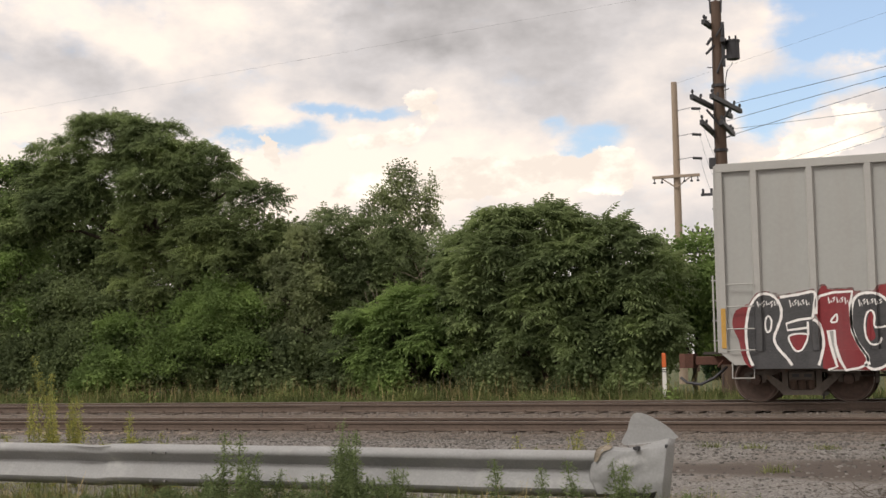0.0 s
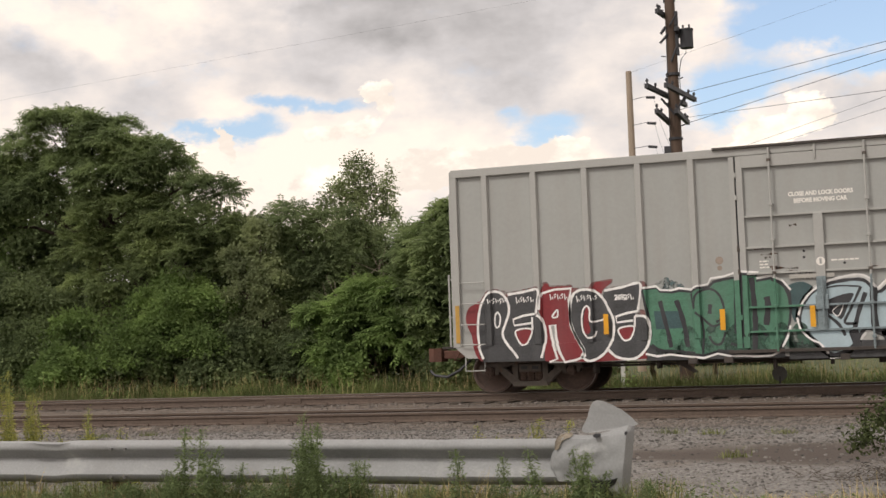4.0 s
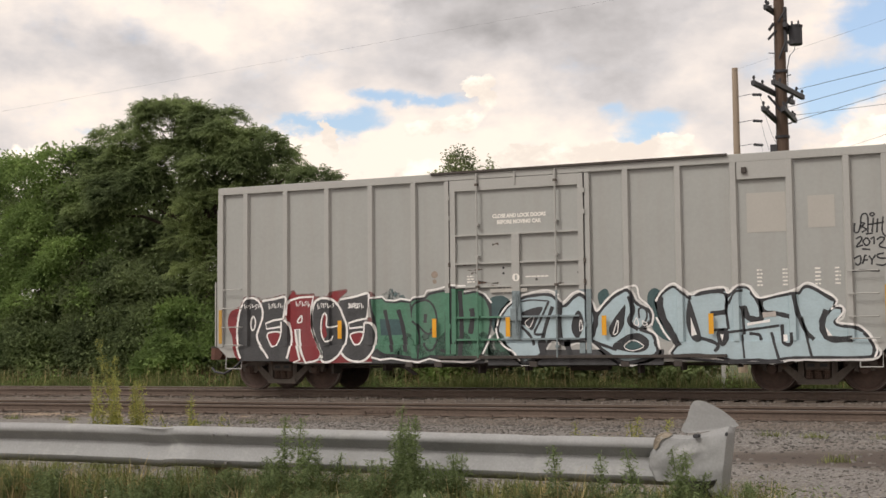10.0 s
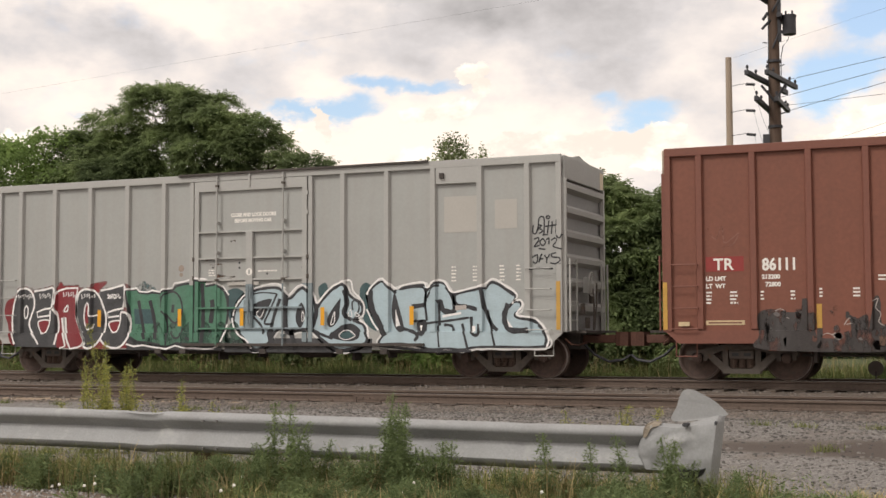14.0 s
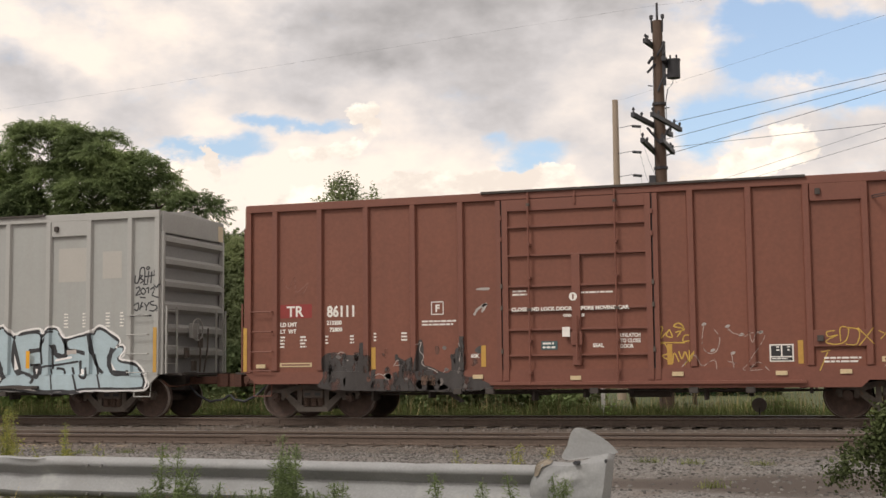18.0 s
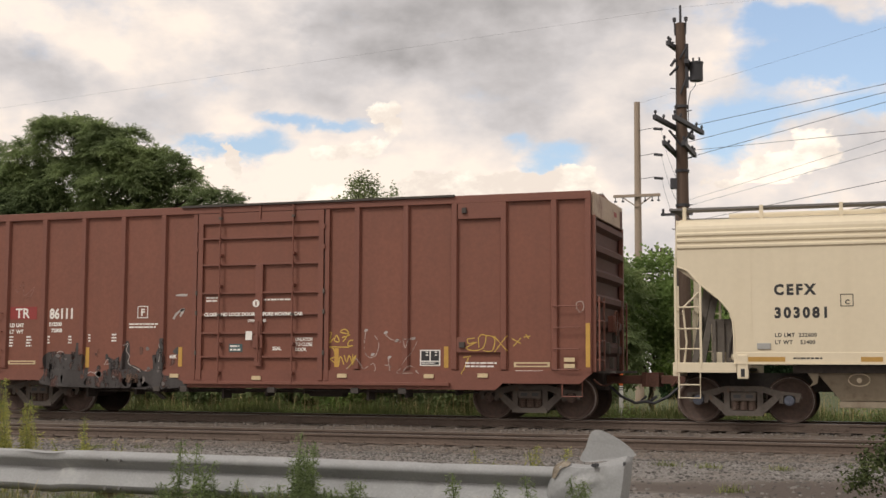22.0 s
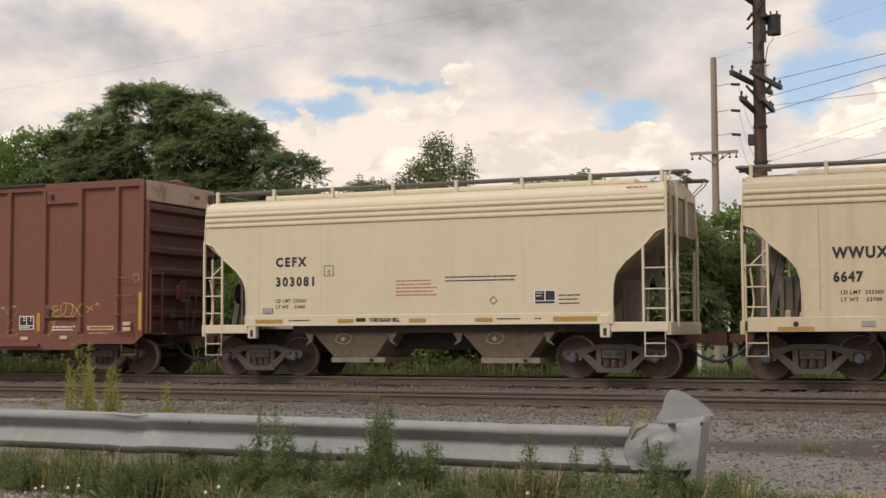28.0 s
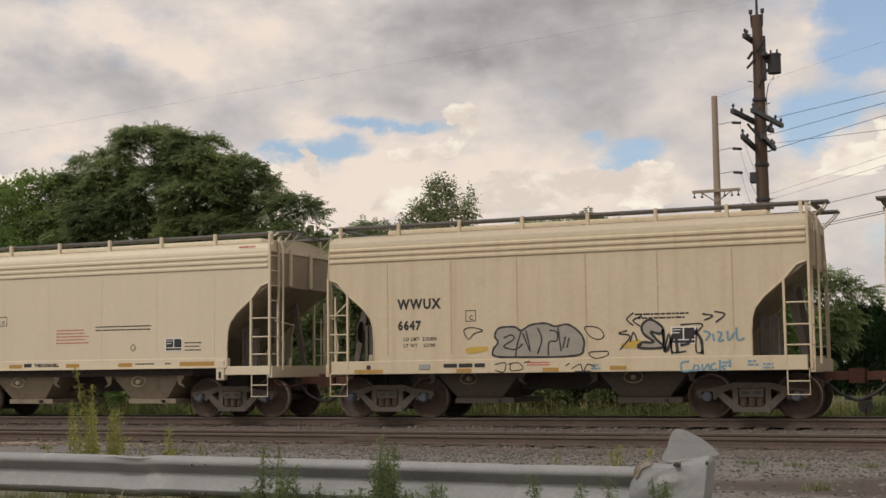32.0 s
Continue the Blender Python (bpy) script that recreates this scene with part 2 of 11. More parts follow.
def leafage(name, base, island=0.13, back=0.5):
    """Leaves: varied green from leaf to leaf, some light through the blade."""
    m = bpy.data.materials.new(name)
    m.use_nodes = True
    nt = m.node_tree
    N, L = nt.nodes.new, nt.links.new
    b, out = nt.nodes["Principled BSDF"], nt.nodes["Material Output"]
    geo = N("ShaderNodeNewGeometry")
    tc = N("ShaderNodeTexCoord")
    big = N("ShaderNodeTexNoise")
    big.inputs["Scale"].default_value, big.inputs["Detail"].default_value = 0.7, 2
    L(tc.outputs["Object"], big.inputs["Vector"])
    r = N("ShaderNodeMapRange")
    r.inputs["To Min"].default_value, r.inputs["To Max"].default_value = 1 - island, 1 + island
    L(geo.outputs["Random Per Island"], r.inputs["Value"])
    q = N("ShaderNodeMapRange")
    q.inputs["From Min"].default_value, q.inputs["From Max"].default_value = 0.3, 0.7
    q.inputs["To Min"].default_value, q.inputs["To Max"].default_value = 0.62, 1.38
    L(big.outputs["Fac"], q.inputs["Value"])
    mul = N("ShaderNodeMath")
    mul.operation = "MULTIPLY"
    L(r.outputs["Result"], mul.inputs[0])
    L(q.outputs["Result"], mul.inputs[1])
    hue = N("ShaderNodeMix")
    hue.data_type = "RGBA"
    hue.inputs["A"].default_value = (*base, 1)
    hue.inputs["B"].default_value = (base[0] * 1.3, base[1] * 1.15, base[2] * 0.85, 1)
    L(big.outputs["Fac"], hue.inputs["Factor"])
    col = N("ShaderNodeVectorMath")
    col.operation = "SCALE"
    L(hue.outputs["Result"], col.inputs[0])
    L(mul.outputs["Value"], col.inputs["Scale"])
    L(col.outputs["Vector"], b.inputs["Base Color"])
    b.inputs["Roughness"].default_value = 0.75
    b.inputs["Specular IOR Level"].default_value = 0.12
    tr = N("ShaderNodeBsdfTranslucent")
    L(col.outputs["Vector"], tr.inputs["Color"])
    ms = N("ShaderNodeMixShader")
    ms.inputs["Fac"].default_value = back
    L(b.outputs["BSDF"], ms.inputs[1])
    L(tr.outputs["BSDF"], ms.inputs[2])
    L(ms.outputs["Shader"], out.inputs["Surface"])
    return m


RUST = (0.16, 0.075, 0.04)
M = dict(
    grey=surface("grey_paint", (0.355, 0.359, 0.342), 0.55, vary=0.06, grain=14, stain=0.8, bump=0.04, streak=((0.28, 0.25, 0.215), 0.22)),
    greyline=surface("grey_paint_trim", (0.385, 0.38, 0.36), 0.55, vary=0.07, grain=20, stain=1.2, bump=0.05),
    brown=surface("brown_paint", (0.19, 0.068, 0.042), 0.6, vary=0.17, grain=14, stain=0.55, bump=0.05, streak=((0.12, 0.048, 0.032), 0.2)),
    brownline=surface("brown_paint_trim", (0.180, 0.066, 0.044), 0.6, vary=0.14, grain=20, stain=1.5, bump=0.06),
    cream=surface("cream_paint", (0.675, 0.59, 0.435), 0.5, vary=0.04, grain=10, stain=0.6, bump=0.03, streak=((0.54, 0.45, 0.31), 0.2)),
    tan=surface("dusty_cream_paint", (0.625, 0.525, 0.370), 0.55, vary=0.06, grain=10, stain=0.7, bump=0.04, dirt=(0.52, 0.40, 0.26), dirt_at=0.62, streak=((0.44, 0.33, 0.20), 0.45)),
    # plate colour holds the shade of the recess below the slope sheet
    web=surface("recess_shaded_web_plate", (0.15, 0.13, 0.11), 0.8, vary=0.25, grain=12, stain=2.5),
    seam=surface("rust_stained_seam", (0.50, 0.385, 0.25), 0.7, vary=0.25, grain=20, stain=5),
    dustroof=surface("dusty_roof_sheet", (0.52, 0.44, 0.32), 0.6, vary=0.1, grain=12, stain=1.2),
    # dusty underside sheet with shade mixed into the colour
    bay=surface("dusty_shaded_bay_sheet", (0.32, 0.268, 0.195), 0.75, vary=0.14, grain=12, stain=2.0, bump=0.06, dirt=(0.22, 0.17, 0.12), dirt_at=0.52),
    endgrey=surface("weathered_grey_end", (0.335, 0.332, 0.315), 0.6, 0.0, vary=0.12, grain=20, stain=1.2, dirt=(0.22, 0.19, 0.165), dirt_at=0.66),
    # darker copy of the grey end paint, shade put into the colour
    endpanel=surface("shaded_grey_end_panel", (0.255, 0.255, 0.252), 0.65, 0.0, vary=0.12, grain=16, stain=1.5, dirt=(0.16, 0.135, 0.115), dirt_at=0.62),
    steel=surface("dusty_truck_steel", (0.098, 0.082, 0.069), 0.8, 0.0, vary=0.35, grain=18, stain=3, dirt=RUST, dirt_at=0.58),
    wheel=surface("worn_wheel_steel", (0.088, 0.058, 0.046), 0.8, 0.0, vary=0.3, grain=16, stain=4, dirt=(0.06, 0.045, 0.038), dirt_at=0.55),
    tread=surface("bright_wheel_rim", (0.34, 0.30, 0.27), 0.5, 0.3, vary=0.2),
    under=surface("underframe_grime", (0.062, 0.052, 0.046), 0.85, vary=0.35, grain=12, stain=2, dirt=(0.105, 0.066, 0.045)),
    rusty=surface("rusty_casting", (0.115, 0.052, 0.036), 0.8, 0.1, vary=0.3, grain=25, stain=4, bump=0.4),
    hub=surface("blue_grey_bearing_cap", (0.095, 0.105, 0.135), 0.5, 0.2, vary=0.15),
    orange=surface("yellow_reflector", (0.75, 0.36, 0.02), 0.4, vary=0.08, grain=8, stain=2, bump=0),
    orangefade=surface("faded_yellow_reflector", (0.50, 0.29, 0.06), 0.55, vary=0.15, stain=3, bump=0),
    white=surface("white_stencil_paint", (0.78, 0.75, 0.70), 0.6, vary=0.1, stain=4, bump=0),
    black=surface("black_stencil_paint", (0.025, 0.024, 0.026), 0.6, vary=0.2, stain=4, bump=0),
    red=surface("red_paint", (0.50, 0.045, 0.05), 0.55, vary=0.1, stain=3, bump=0),
    board=surface("galvanised_grating", (0.16, 0.155, 0.15), 0.6, 0.3, vary=0.2, stain=4),
    railsteel=surface("rail_side_rust", (0.12, 0.088, 0.07), 0.8, 0.1, vary=0.3, grain=20, stain=2),
    railtop=surface("polished_rail_head", (0.33, 0.30, 0.28), 0.35, 0.75, vary=0.2, grain=12, stain=1.5),
    tie=surface("weathered_tie_wood", (0.085, 0.066, 0.052), 0.9, vary=0.3, grain=40, stain=5, bump=0.5, rand=0.3, stretch=(4, 0.6, 4)),
    galv=surface("galvanised_steel", (0.275, 0.278, 0.278), 0.72, 0.05, vary=0.16, grain=60, stain=2.2, bump=0.04, dirt=(0.36, 0.36, 0.35), dirt_at=0.56, streak=((0.20, 0.195, 0.185), 0.4)),
    wood=surface("creosoted_pole_wood", (0.10, 0.066, 0.047), 0.85, vary=0.3, grain=30, stain=2, bump=0.4, stretch=(6, 6, 0.4)),
    palewood=surface("weathered_pole_wood", (0.33, 0.26, 0.20), 0.85, vary=0.2, grain=30, stain=2, bump=0.3, stretch=(6, 6, 0.4)),
    dark=surface("dark_hardware", (0.045, 0.045, 0.05), 0.6, 0.2, vary=0.2),
    postwhite=surface("white_plastic_post", (0.72, 0.70, 0.67), 0.5, vary=0.05),
    postorange=surface("orange_plastic_cap", (0.62, 0.13, 0.03), 0.5, vary=0.08),
    bark=surface("bark", (0.085, 0.065, 0.05), 0.9, vary=0.3, grain=25, stain=3, bump=0.6, stretch=(3, 3, 0.7)),
    barkpale=surface("pale_dead_wood", (0.24, 0.19, 0.15), 0.9, vary=0.2, grain=25, stain=3, bump=0.4),
)
M.update(
    leaf=leafage("tree_leaves", (0.172, 0.232, 0.122)),
    leaflight=leafage("bright_shrub_leaves", (0.182, 0.272, 0.108)),
    leafdark=leafage("shaded_green_leaves", (0.160, 0.212, 0.118)),
    leafolive=leafage("olive_tree_leaves", (0.168, 0.222, 0.110)),
    leafgrey=leafage("poplar_leaves", (0.215, 0.265, 0.158)),
    grass=leafage("green_grass", (0.150, 0.180, 0.075), 0.4, 0.25),
    bankgrass=leafage("long_bank_grass", (0.125, 0.158, 0.070), 0.25, 0.3),
    hay=leafage("dry_grass", (0.34, 0.29, 0.17), 0.35, 0.2),
    weed=leafage("weed_leaves", (0.150, 0.205, 0.105), 0.3, 0.3),
    hayweed=leafage("yellow_weed_leaves", (0.30, 0.32, 0.105), 0.3, 0.3),
    dustcap=surface("dusty_tan_end_plate", (0.40, 0.31, 0.235), 0.7, vary=0.15, grain=14, stain=1.2, dirt=(0.22, 0.13, 0.10), dirt_at=0.52),
    # deeper shade tone for the deep-silled hopper's bays
    bayshade=surface("dark_shaded_bay_sheet", (0.095, 0.080, 0.066), 0.8, vary=0.2, grain=12, stain=2.0, dirt=(0.16, 0.125, 0.09), dirt_at=0.6),
    # grimy brown end, with the end's strong shade put into its colour
    enddark=surface("shaded_grimy_brown_end", (0.095, 0.042, 0.034), 0.75, vary=0.25, grain=14, stain=2, bump=0.1),
    bushdark=leafage("dusty_dark_leaves", (0.080, 0.105, 0.048), 0.4, 0.2),
    conifer=leafage("arborvitae_leaves", (0.022, 0.045, 0.022), 0.3, 0.1),
)


def ground_material():
    """Gravel and soil: pale limestone chips, brown ballast dust, worn dark stripes, green patches."""
    m = bpy.data.materials.new("gravel_and_soil")
    m.use_nodes = True
    nt = m.node_tree
    N, L = nt.nodes.new, nt.links.new
    b = nt.nodes["Principled BSDF"]
    b.inputs["Roughness"].default_value = 0.92
    tc = N("ShaderNodeTexCoord")
    vor = N("ShaderNodeTexVoronoi")
    vor.inputs["Scale"].default_value = 42
    L(tc.outputs["Object"], vor.inputs["Vector"])
    bw = N("ShaderNodeRGBToBW")
    L(vor.outputs["Color"], bw.inputs["Color"])
    stones = N("ShaderNodeValToRGB")
    stones.color_ramp.elements[0].color, stones.color_ramp.elements[1].color = (0.052, 0.047, 0.043, 1), (0.30, 0.282, 0.262, 1)
    L(bw.outputs["Val"], stones.inputs["Fac"])
    n = N("ShaderNodeTexNoise")
    n.inputs["Scale"].default_value, n.inputs["Detail"].default_value = 0.7, 9
    L(tc.outputs["Object"], n.inputs["Vector"])
    soil = N("ShaderNodeValToRGB")
    soil.color_ramp.elements[0].color, soil.color_ramp.elements[1].color = (0.088, 0.067, 0.052, 1), (0.175, 0.142, 0.115, 1)
    L(n.outputs["Fac"], soil.inputs["Fac"])
    # ballast and soil towards the tracks
    sep = N("ShaderNodeSeparateXYZ")
    L(tc.outputs["Object"], sep.inputs["Vector"])
    wob = N("ShaderNodeMath")
    wob.operation = "MULTIPLY_ADD"
    wob.inputs[1].default_value = 6.0
    L(n.outputs["Fac"], wob.inputs[0])
    L(sep.outputs["Y"], wob.inputs[2])
    far = N("ShaderNodeMapRange")
    far.interpolation_type = "SMOOTHSTEP"
    far.inputs["From Min"].default_value, far.inputs["From Max"].default_value = 22.5, 25.5
    L(wob.outputs["Value"], far.inputs["Value"])
    mk = N("ShaderNodeMapRange")
    mk.inputs["From Min"].default_value, mk.inputs["From Max"].default_value = 0.56, 0.68
    mk.inputs["To Max"].default_value = 0.75
    L(n.outputs["Fac"], mk.inputs["Value"])
    # a worn dark soil track across the yard
    off = N("ShaderNodeMath")
    off.operation = "SUBTRACT"
    off.inputs[1].default_value = 18.3
    half = N("ShaderNodeMath")
    half.operation = "MULTIPLY_ADD"
    half.inputs[1].default_value = 6.0
    slow = N("ShaderNodeTexNoise")
    slow.inputs["Scale"].default_value, slow.inputs["Detail"].default_value = 0.25, 4
    L(tc.outputs["Object"], slow.inputs["Vector"])
    L(slow.outputs["Fac"], half.inputs[0])
    L(sep.outputs["Y"], half.inputs[2])
    L(half.outputs["Value"], off.inputs[0])
    ab = N("ShaderNodeMath")
    ab.operation = "ABSOLUTE"
    L(off.outputs["Value"], ab.inputs[0])
    band = N("ShaderNodeMapRange")
    band.interpolation_type = "SMOOTHSTEP"
    band.inputs["From Min"].default_value, band.inputs["From Max"].default_value = 1.7, 0.5
    L(ab.outputs["Value"], band.inputs["Value"])
    side = N("ShaderNodeMapRange")
    side.inputs["From Min"].default_value, side.inputs["From Max"].default_value = -6.0, -2.5
    side.inputs["To Max"].default_value = 0.9
    L(sep.outputs["X"], side.inputs["Value"])
    worn = N("ShaderNodeMath")
    worn.operation = "MULTIPLY"
    L(band.outputs["Result"], worn.inputs[0])
    L(side.outputs["Result"], worn.inputs[1])
    mk2 = N("ShaderNodeMath")
    mk2.operation = "MAXIMUM"
    L(mk.outputs["Result"], mk2.inputs[0])
    L(worn.outputs["Value"], mk2.inputs[1])
    mx0 = N("ShaderNodeMath")
    mx0.operation = "MAXIMUM"
    L(far.outputs["Result"], mx0.inputs[0])
    L(mk2.outputs["Value"], mx0.inputs[1])
    mx = N("ShaderNodeMix")
    mx.data_type = "RGBA"
    L(mx0.outputs["Value"], mx.inputs["Factor"])
    L(stones.outputs["Color"], mx.inputs["A"])
    L(soil.outputs["Color"], mx.inputs["B"])
    wx = N("ShaderNodeMix")
    wx.data_type = "RGBA"
    wx.inputs["B"].default_value = (0.062, 0.046, 0.037, 1)
    L(worn.outputs["Value"], wx.inputs["Factor"])
    L(mx.outputs["Result"], wx.inputs["A"])
    green = N("ShaderNodeMapRange")
    green.interpolation_type = "SMOOTHSTEP"
    green.inputs["From Min"].default_value, green.inputs["From Max"].default_value = 33.0, 36.0
    L(wob.outputs["Value"], green.inputs["Value"])
    gx = N("ShaderNodeMix")
    gx.data_type = "RGBA"
    gx.inputs["B"].default_value = (0.075, 0.09, 0.03, 1)
    L(green.outputs["Result"], gx.inputs["Factor"])
    L(wx.outputs["Result"], gx.inputs["A"])

    def patch(base, centre, half, tint, most):
        """An oval of other soil with a ragged edge."""
        v, d, r, m2 = N("ShaderNodeVectorMath"), N("ShaderNodeVectorMath"), N("ShaderNodeMapRange"), N("ShaderNodeMix")
        v.operation, d.operation = "MULTIPLY_ADD", "DOT_PRODUCT"
        v.inputs[1].default_value = (1 / half[0], 1 / half[1], 0)
        v.inputs[2].default_value = (-centre[0] / half[0], -centre[1] / half[1], 0)
        L(tc.outputs["Object"], v.inputs[0])
        L(v.outputs["Vector"], d.inputs[0])
        L(v.outputs["Vector"], d.inputs[1])
        w = N("ShaderNodeMath")
        w.operation = "MULTIPLY_ADD"
        w.inputs[1].default_value = 1.6
        L(n.outputs["Fac"], w.inputs[0])
        L(d.outputs["Value"], w.inputs[2])
        r.inputs["From Min"].default_value, r.inputs["From Max"].default_value = 2.0, 1.4
        r.inputs["To Max"].default_value = most
        L(w.outputs["Value"], r.inputs["Value"])
        m2.data_type = "RGBA"
        m2.inputs["B"].default_value = (*tint, 1)
        L(r.outputs["Result"], m2.inputs["Factor"])
        L(base, m2.inputs["A"])
        return m2.outputs["Result"]
    last = patch(gx.outputs["Result"], (-17.5, 22.3), (4.5, 0.55), (0.30, 0.225, 0.155), 0.85)
    last = patch(last, (-3.0, 4.6), (16.0, 3.2), (0.27, 0.255, 0.24), 0.65)
    last = patch(last, (-6.5, 8.6), (7.5, 1.5), (0.135, 0.088, 0.056), 0.8)
    last = patch(last, (0.6, 8.9), (1.9, 1.1), (0.17, 0.125, 0.075), 0.7)
    L(last, b.inputs["Base Color"])
    bp = N("ShaderNodeBump")
    bp.inputs["Strength"].default_value, bp.inputs["Distance"].default_value = 0.9, 0.03
    L(bw.outputs["Val"], bp.inputs["Height"])
    L(bp.outputs["Normal"], b.inputs["Normal"])
    return m


M["ground"] = ground_material()


# ---- mesh tools ----
def part(name, bm, material, parent=None, label="", kind="", smooth=False):
    """Links a bmesh as one mesh object, under a thing or a part."""
    me = bpy.data.meshes.new(name)
    if smooth:
        for f in bm.faces:
            f.smooth = True
        for e in bm.edges:
            if len(e.link_faces) != 2 or e.calc_face_angle(0) > 0.75:
                e.smooth = False
    bm.to_mesh(me)
    bm.free()
    for mt in (material if isinstance(material, (list, tuple)) else [material]):
        me.materials.append(mt)
    ob = new(name, me)
    ob.parent = parent
    return tagged(ob, label, kind=kind)


def again(ob, name, at=(0, 0, 0), parent=None, turn=None):
    """Another object on the same mesh."""
    o = new(name, ob.data)
    o.parent = parent if parent is not None else ob.parent
    o.matrix_basis = Matrix.Translation(at) @ (turn or Matrix())
    return o


def box(bm, x0, x1, y0, y1, z0, z1, bevel=0.0):
    r = bmesh.ops.create_cube(bm, size=1.0)
    for v in r["verts"]:
        v.co = Vector((x0 + (v.co.x + 0.5) * (x1 - x0), y0 + (v.co.y + 0.5) * (y1 - y0), z0 + (v.co.z + 0.5) * (z1 - z0)))
    if bevel:
        es = list({e for v in r["verts"] for e in v.link_edges})
        bmesh.ops.bevel(bm, geom=es, offset=bevel, segments=2, affect="EDGES", profile=0.6)
    return bm


def boxed(x0, x1, y0, y1, z0, z1, bevel=0.0):
    return box(bmesh.new(), x0, x1, y0, y1, z0, z1, bevel)


def rod(bm, p, q, r, seg=8, r2=None):
    """A round bar from p to q."""
    p, q = Vector(p), Vector(q)
    d = q - p
    m = Matrix.Translation((p + q) / 2) @ d.to_track_quat("Z", "Y").to_matrix().to_4x4()
    bmesh.ops.create_cone(bm, cap_ends=True, segments=seg, radius1=r, radius2=r if r2 is None else r2, depth=d.length, matrix=m)
    return bm


def pipe(bm, pts, r, seg=6):
    """A bent round bar along a line of points."""
    pts = [Vector(p) for p in pts]
    rings = []
    for i, p in enumerate(pts):
        d = (pts[min(i + 1, len(pts) - 1)] - pts[max(i - 1, 0)]).normalized()
        a = d.cross(Vector((0, 0, 1)) if abs(d.z) < 0.9 else Vector((1, 0, 0))).normalized()
        b = d.cross(a)
        rings.append([bm.verts.new(p + r * (math.cos(k * 2 * math.pi / seg) * a + math.sin(k * 2 * math.pi / seg) * b)) for k in range(seg)])
    for u, w in zip(rings, rings[1:]):
        for k in range(seg):
            bm.faces.new((u[k], u[(k + 1) % seg], w[(k + 1) % seg], w[k]))
    bm.faces.new(rings[0][::-1])
    bm.faces.new(rings[-1])
    return bm


def prism(bm, poly, axis, a, b):
    """A closed outline drawn out from a to b along an axis. Outline in the two other axes, in their order."""
    def at(p, h):
        return {"x": (h, p[0], p[1]), "y": (p[0], h, p[1]), "z": (p[0], p[1], h)}[axis]
    lo, hi = [bm.verts.new(at(p, a)) for p in poly], [bm.verts.new(at(p, b)) for p in poly]
    n = len(poly)
    fs = [bm.faces.new((lo[i], lo[(i + 1) % n], hi[(i + 1) % n], hi[i])) for i in range(n)]
    fs += [bm.faces.new(lo[::-1]), bm.faces.new(hi)]
    bmesh.ops.recalc_face_normals(bm, faces=fs)
    return bm


def rounded(pts, n=6, closed=True):
    """A smooth line through control points (Catmull-Rom)."""
    pts = [Vector((*p, 0)) if len(p) == 2 else Vector(p) for p in pts]
    out, m = [], len(pts)
    for i in range(m if closed else m - 1):
        g = (lambda k: pts[k % m]) if closed else (lambda k: pts[min(max(k, 0), m - 1)])
        p0, p1, p2, p3 = g(i - 1), g(i), g(i + 1), g(i + 2)
        for k in range(n):
            t = k / n
            out.append(0.5 * (2 * p1 + (p2 - p0) * t + (2 * p0 - 5 * p1 + 4 * p2 - p3) * t * t + (3 * p1 - p0 - 3 * p2 + p3) * t ** 3))
    if not closed:
        out.append(pts[-1])
    return [(p.x, p.y) for p in out]


def writing(text, height, material, parent, at, name="lettering", label="", bold=0.0, spread=1.0, wide=1.0):
    """Painted letters on a side that faces -y; at: lower left corner."""
    cu = bpy.data.curves.new("letters", "FONT")
    cu.body, cu.size, cu.offset, cu.space_character = text, height / 0.72, bold, spread
    cu.resolution_u = 3
    tmp = bpy.data.objects.new("letters", cu)
    me = bpy.data.meshes.new_from_object(tmp)
    bpy.data.objects.remove(tmp)
    me.materials.clear()
    me.materials.append(material)
    ob = new(name, me)
    ob.parent = parent
    ob.matrix_basis = Matrix.Translation(at) @ Matrix.Rotation(radians(90), 4, "X") @ Matrix.Diagonal((wide, 1, 1, 1))
    return tagged(ob, label)


def bars(parent, at, width, lines, pitch, height, material, name="stencil", label="", seed=1):
    """Small print that cannot be read: broken bars, line by line downwards from at (upper left)."""
    rnd = random.Random(seed)
    bm = bmesh.new()
    for k in range(lines):
        x, end = at[0], at[0] + width * rnd.uniform(0.8, 1)
        while x < end - height * 0.3:
            w = min(rnd.uniform(1.2, 4.5) * height, end - x)
            z = at[2] - k * pitch
            box(bm, x, x + w, at[1] - 0.002, at[1], z - height, z)
            x += w + height * 0.55
    return part(name, bm, material, parent, label, kind="stuff")


def sheet(name, verts, faces, material, parent=None, label="", kind=""):
    me = bpy.data.meshes.new(name)
    me.from_pydata(verts, [], faces)
    me.materials.append(material)
    ob = new(name, me)
    ob.parent = parent
    return tagged(ob, label, kind=kind)
M.update(
    patch=surface("pale_grey_repaint", (0.425, 0.405, 0.37), 0.6, vary=0.05, bump=0.03),
    rustpaint=surface("rust_stain", (0.13, 0.078, 0.055), 0.85, vary=0.3, grain=30, stain=6),
    rustfaint=surface("faint_rust_bloom", (0.315, 0.255, 0.21), 0.7, vary=0.2, stain=6),
    rustlip=surface("thin_rust_film", (0.225, 0.19, 0.145), 0.8, vary=0.35, grain=60, stain=14),
    redpatch=surface("red_paint_patch", (0.26, 0.034, 0.030), 0.6, vary=0.12, stain=4),
    cremestencil=surface("yellowed_stencil_paint", (0.58, 0.46, 0.28), 0.65, vary=0.15, stain=5),
    redfaint=surface("faded_red_stencil", (0.50, 0.16, 0.12), 0.6, vary=0.15, stain=5),
    ochre=surface("ochre_reflector", (0.43, 0.25, 0.06), 0.5, vary=0.12, stain=4),
)
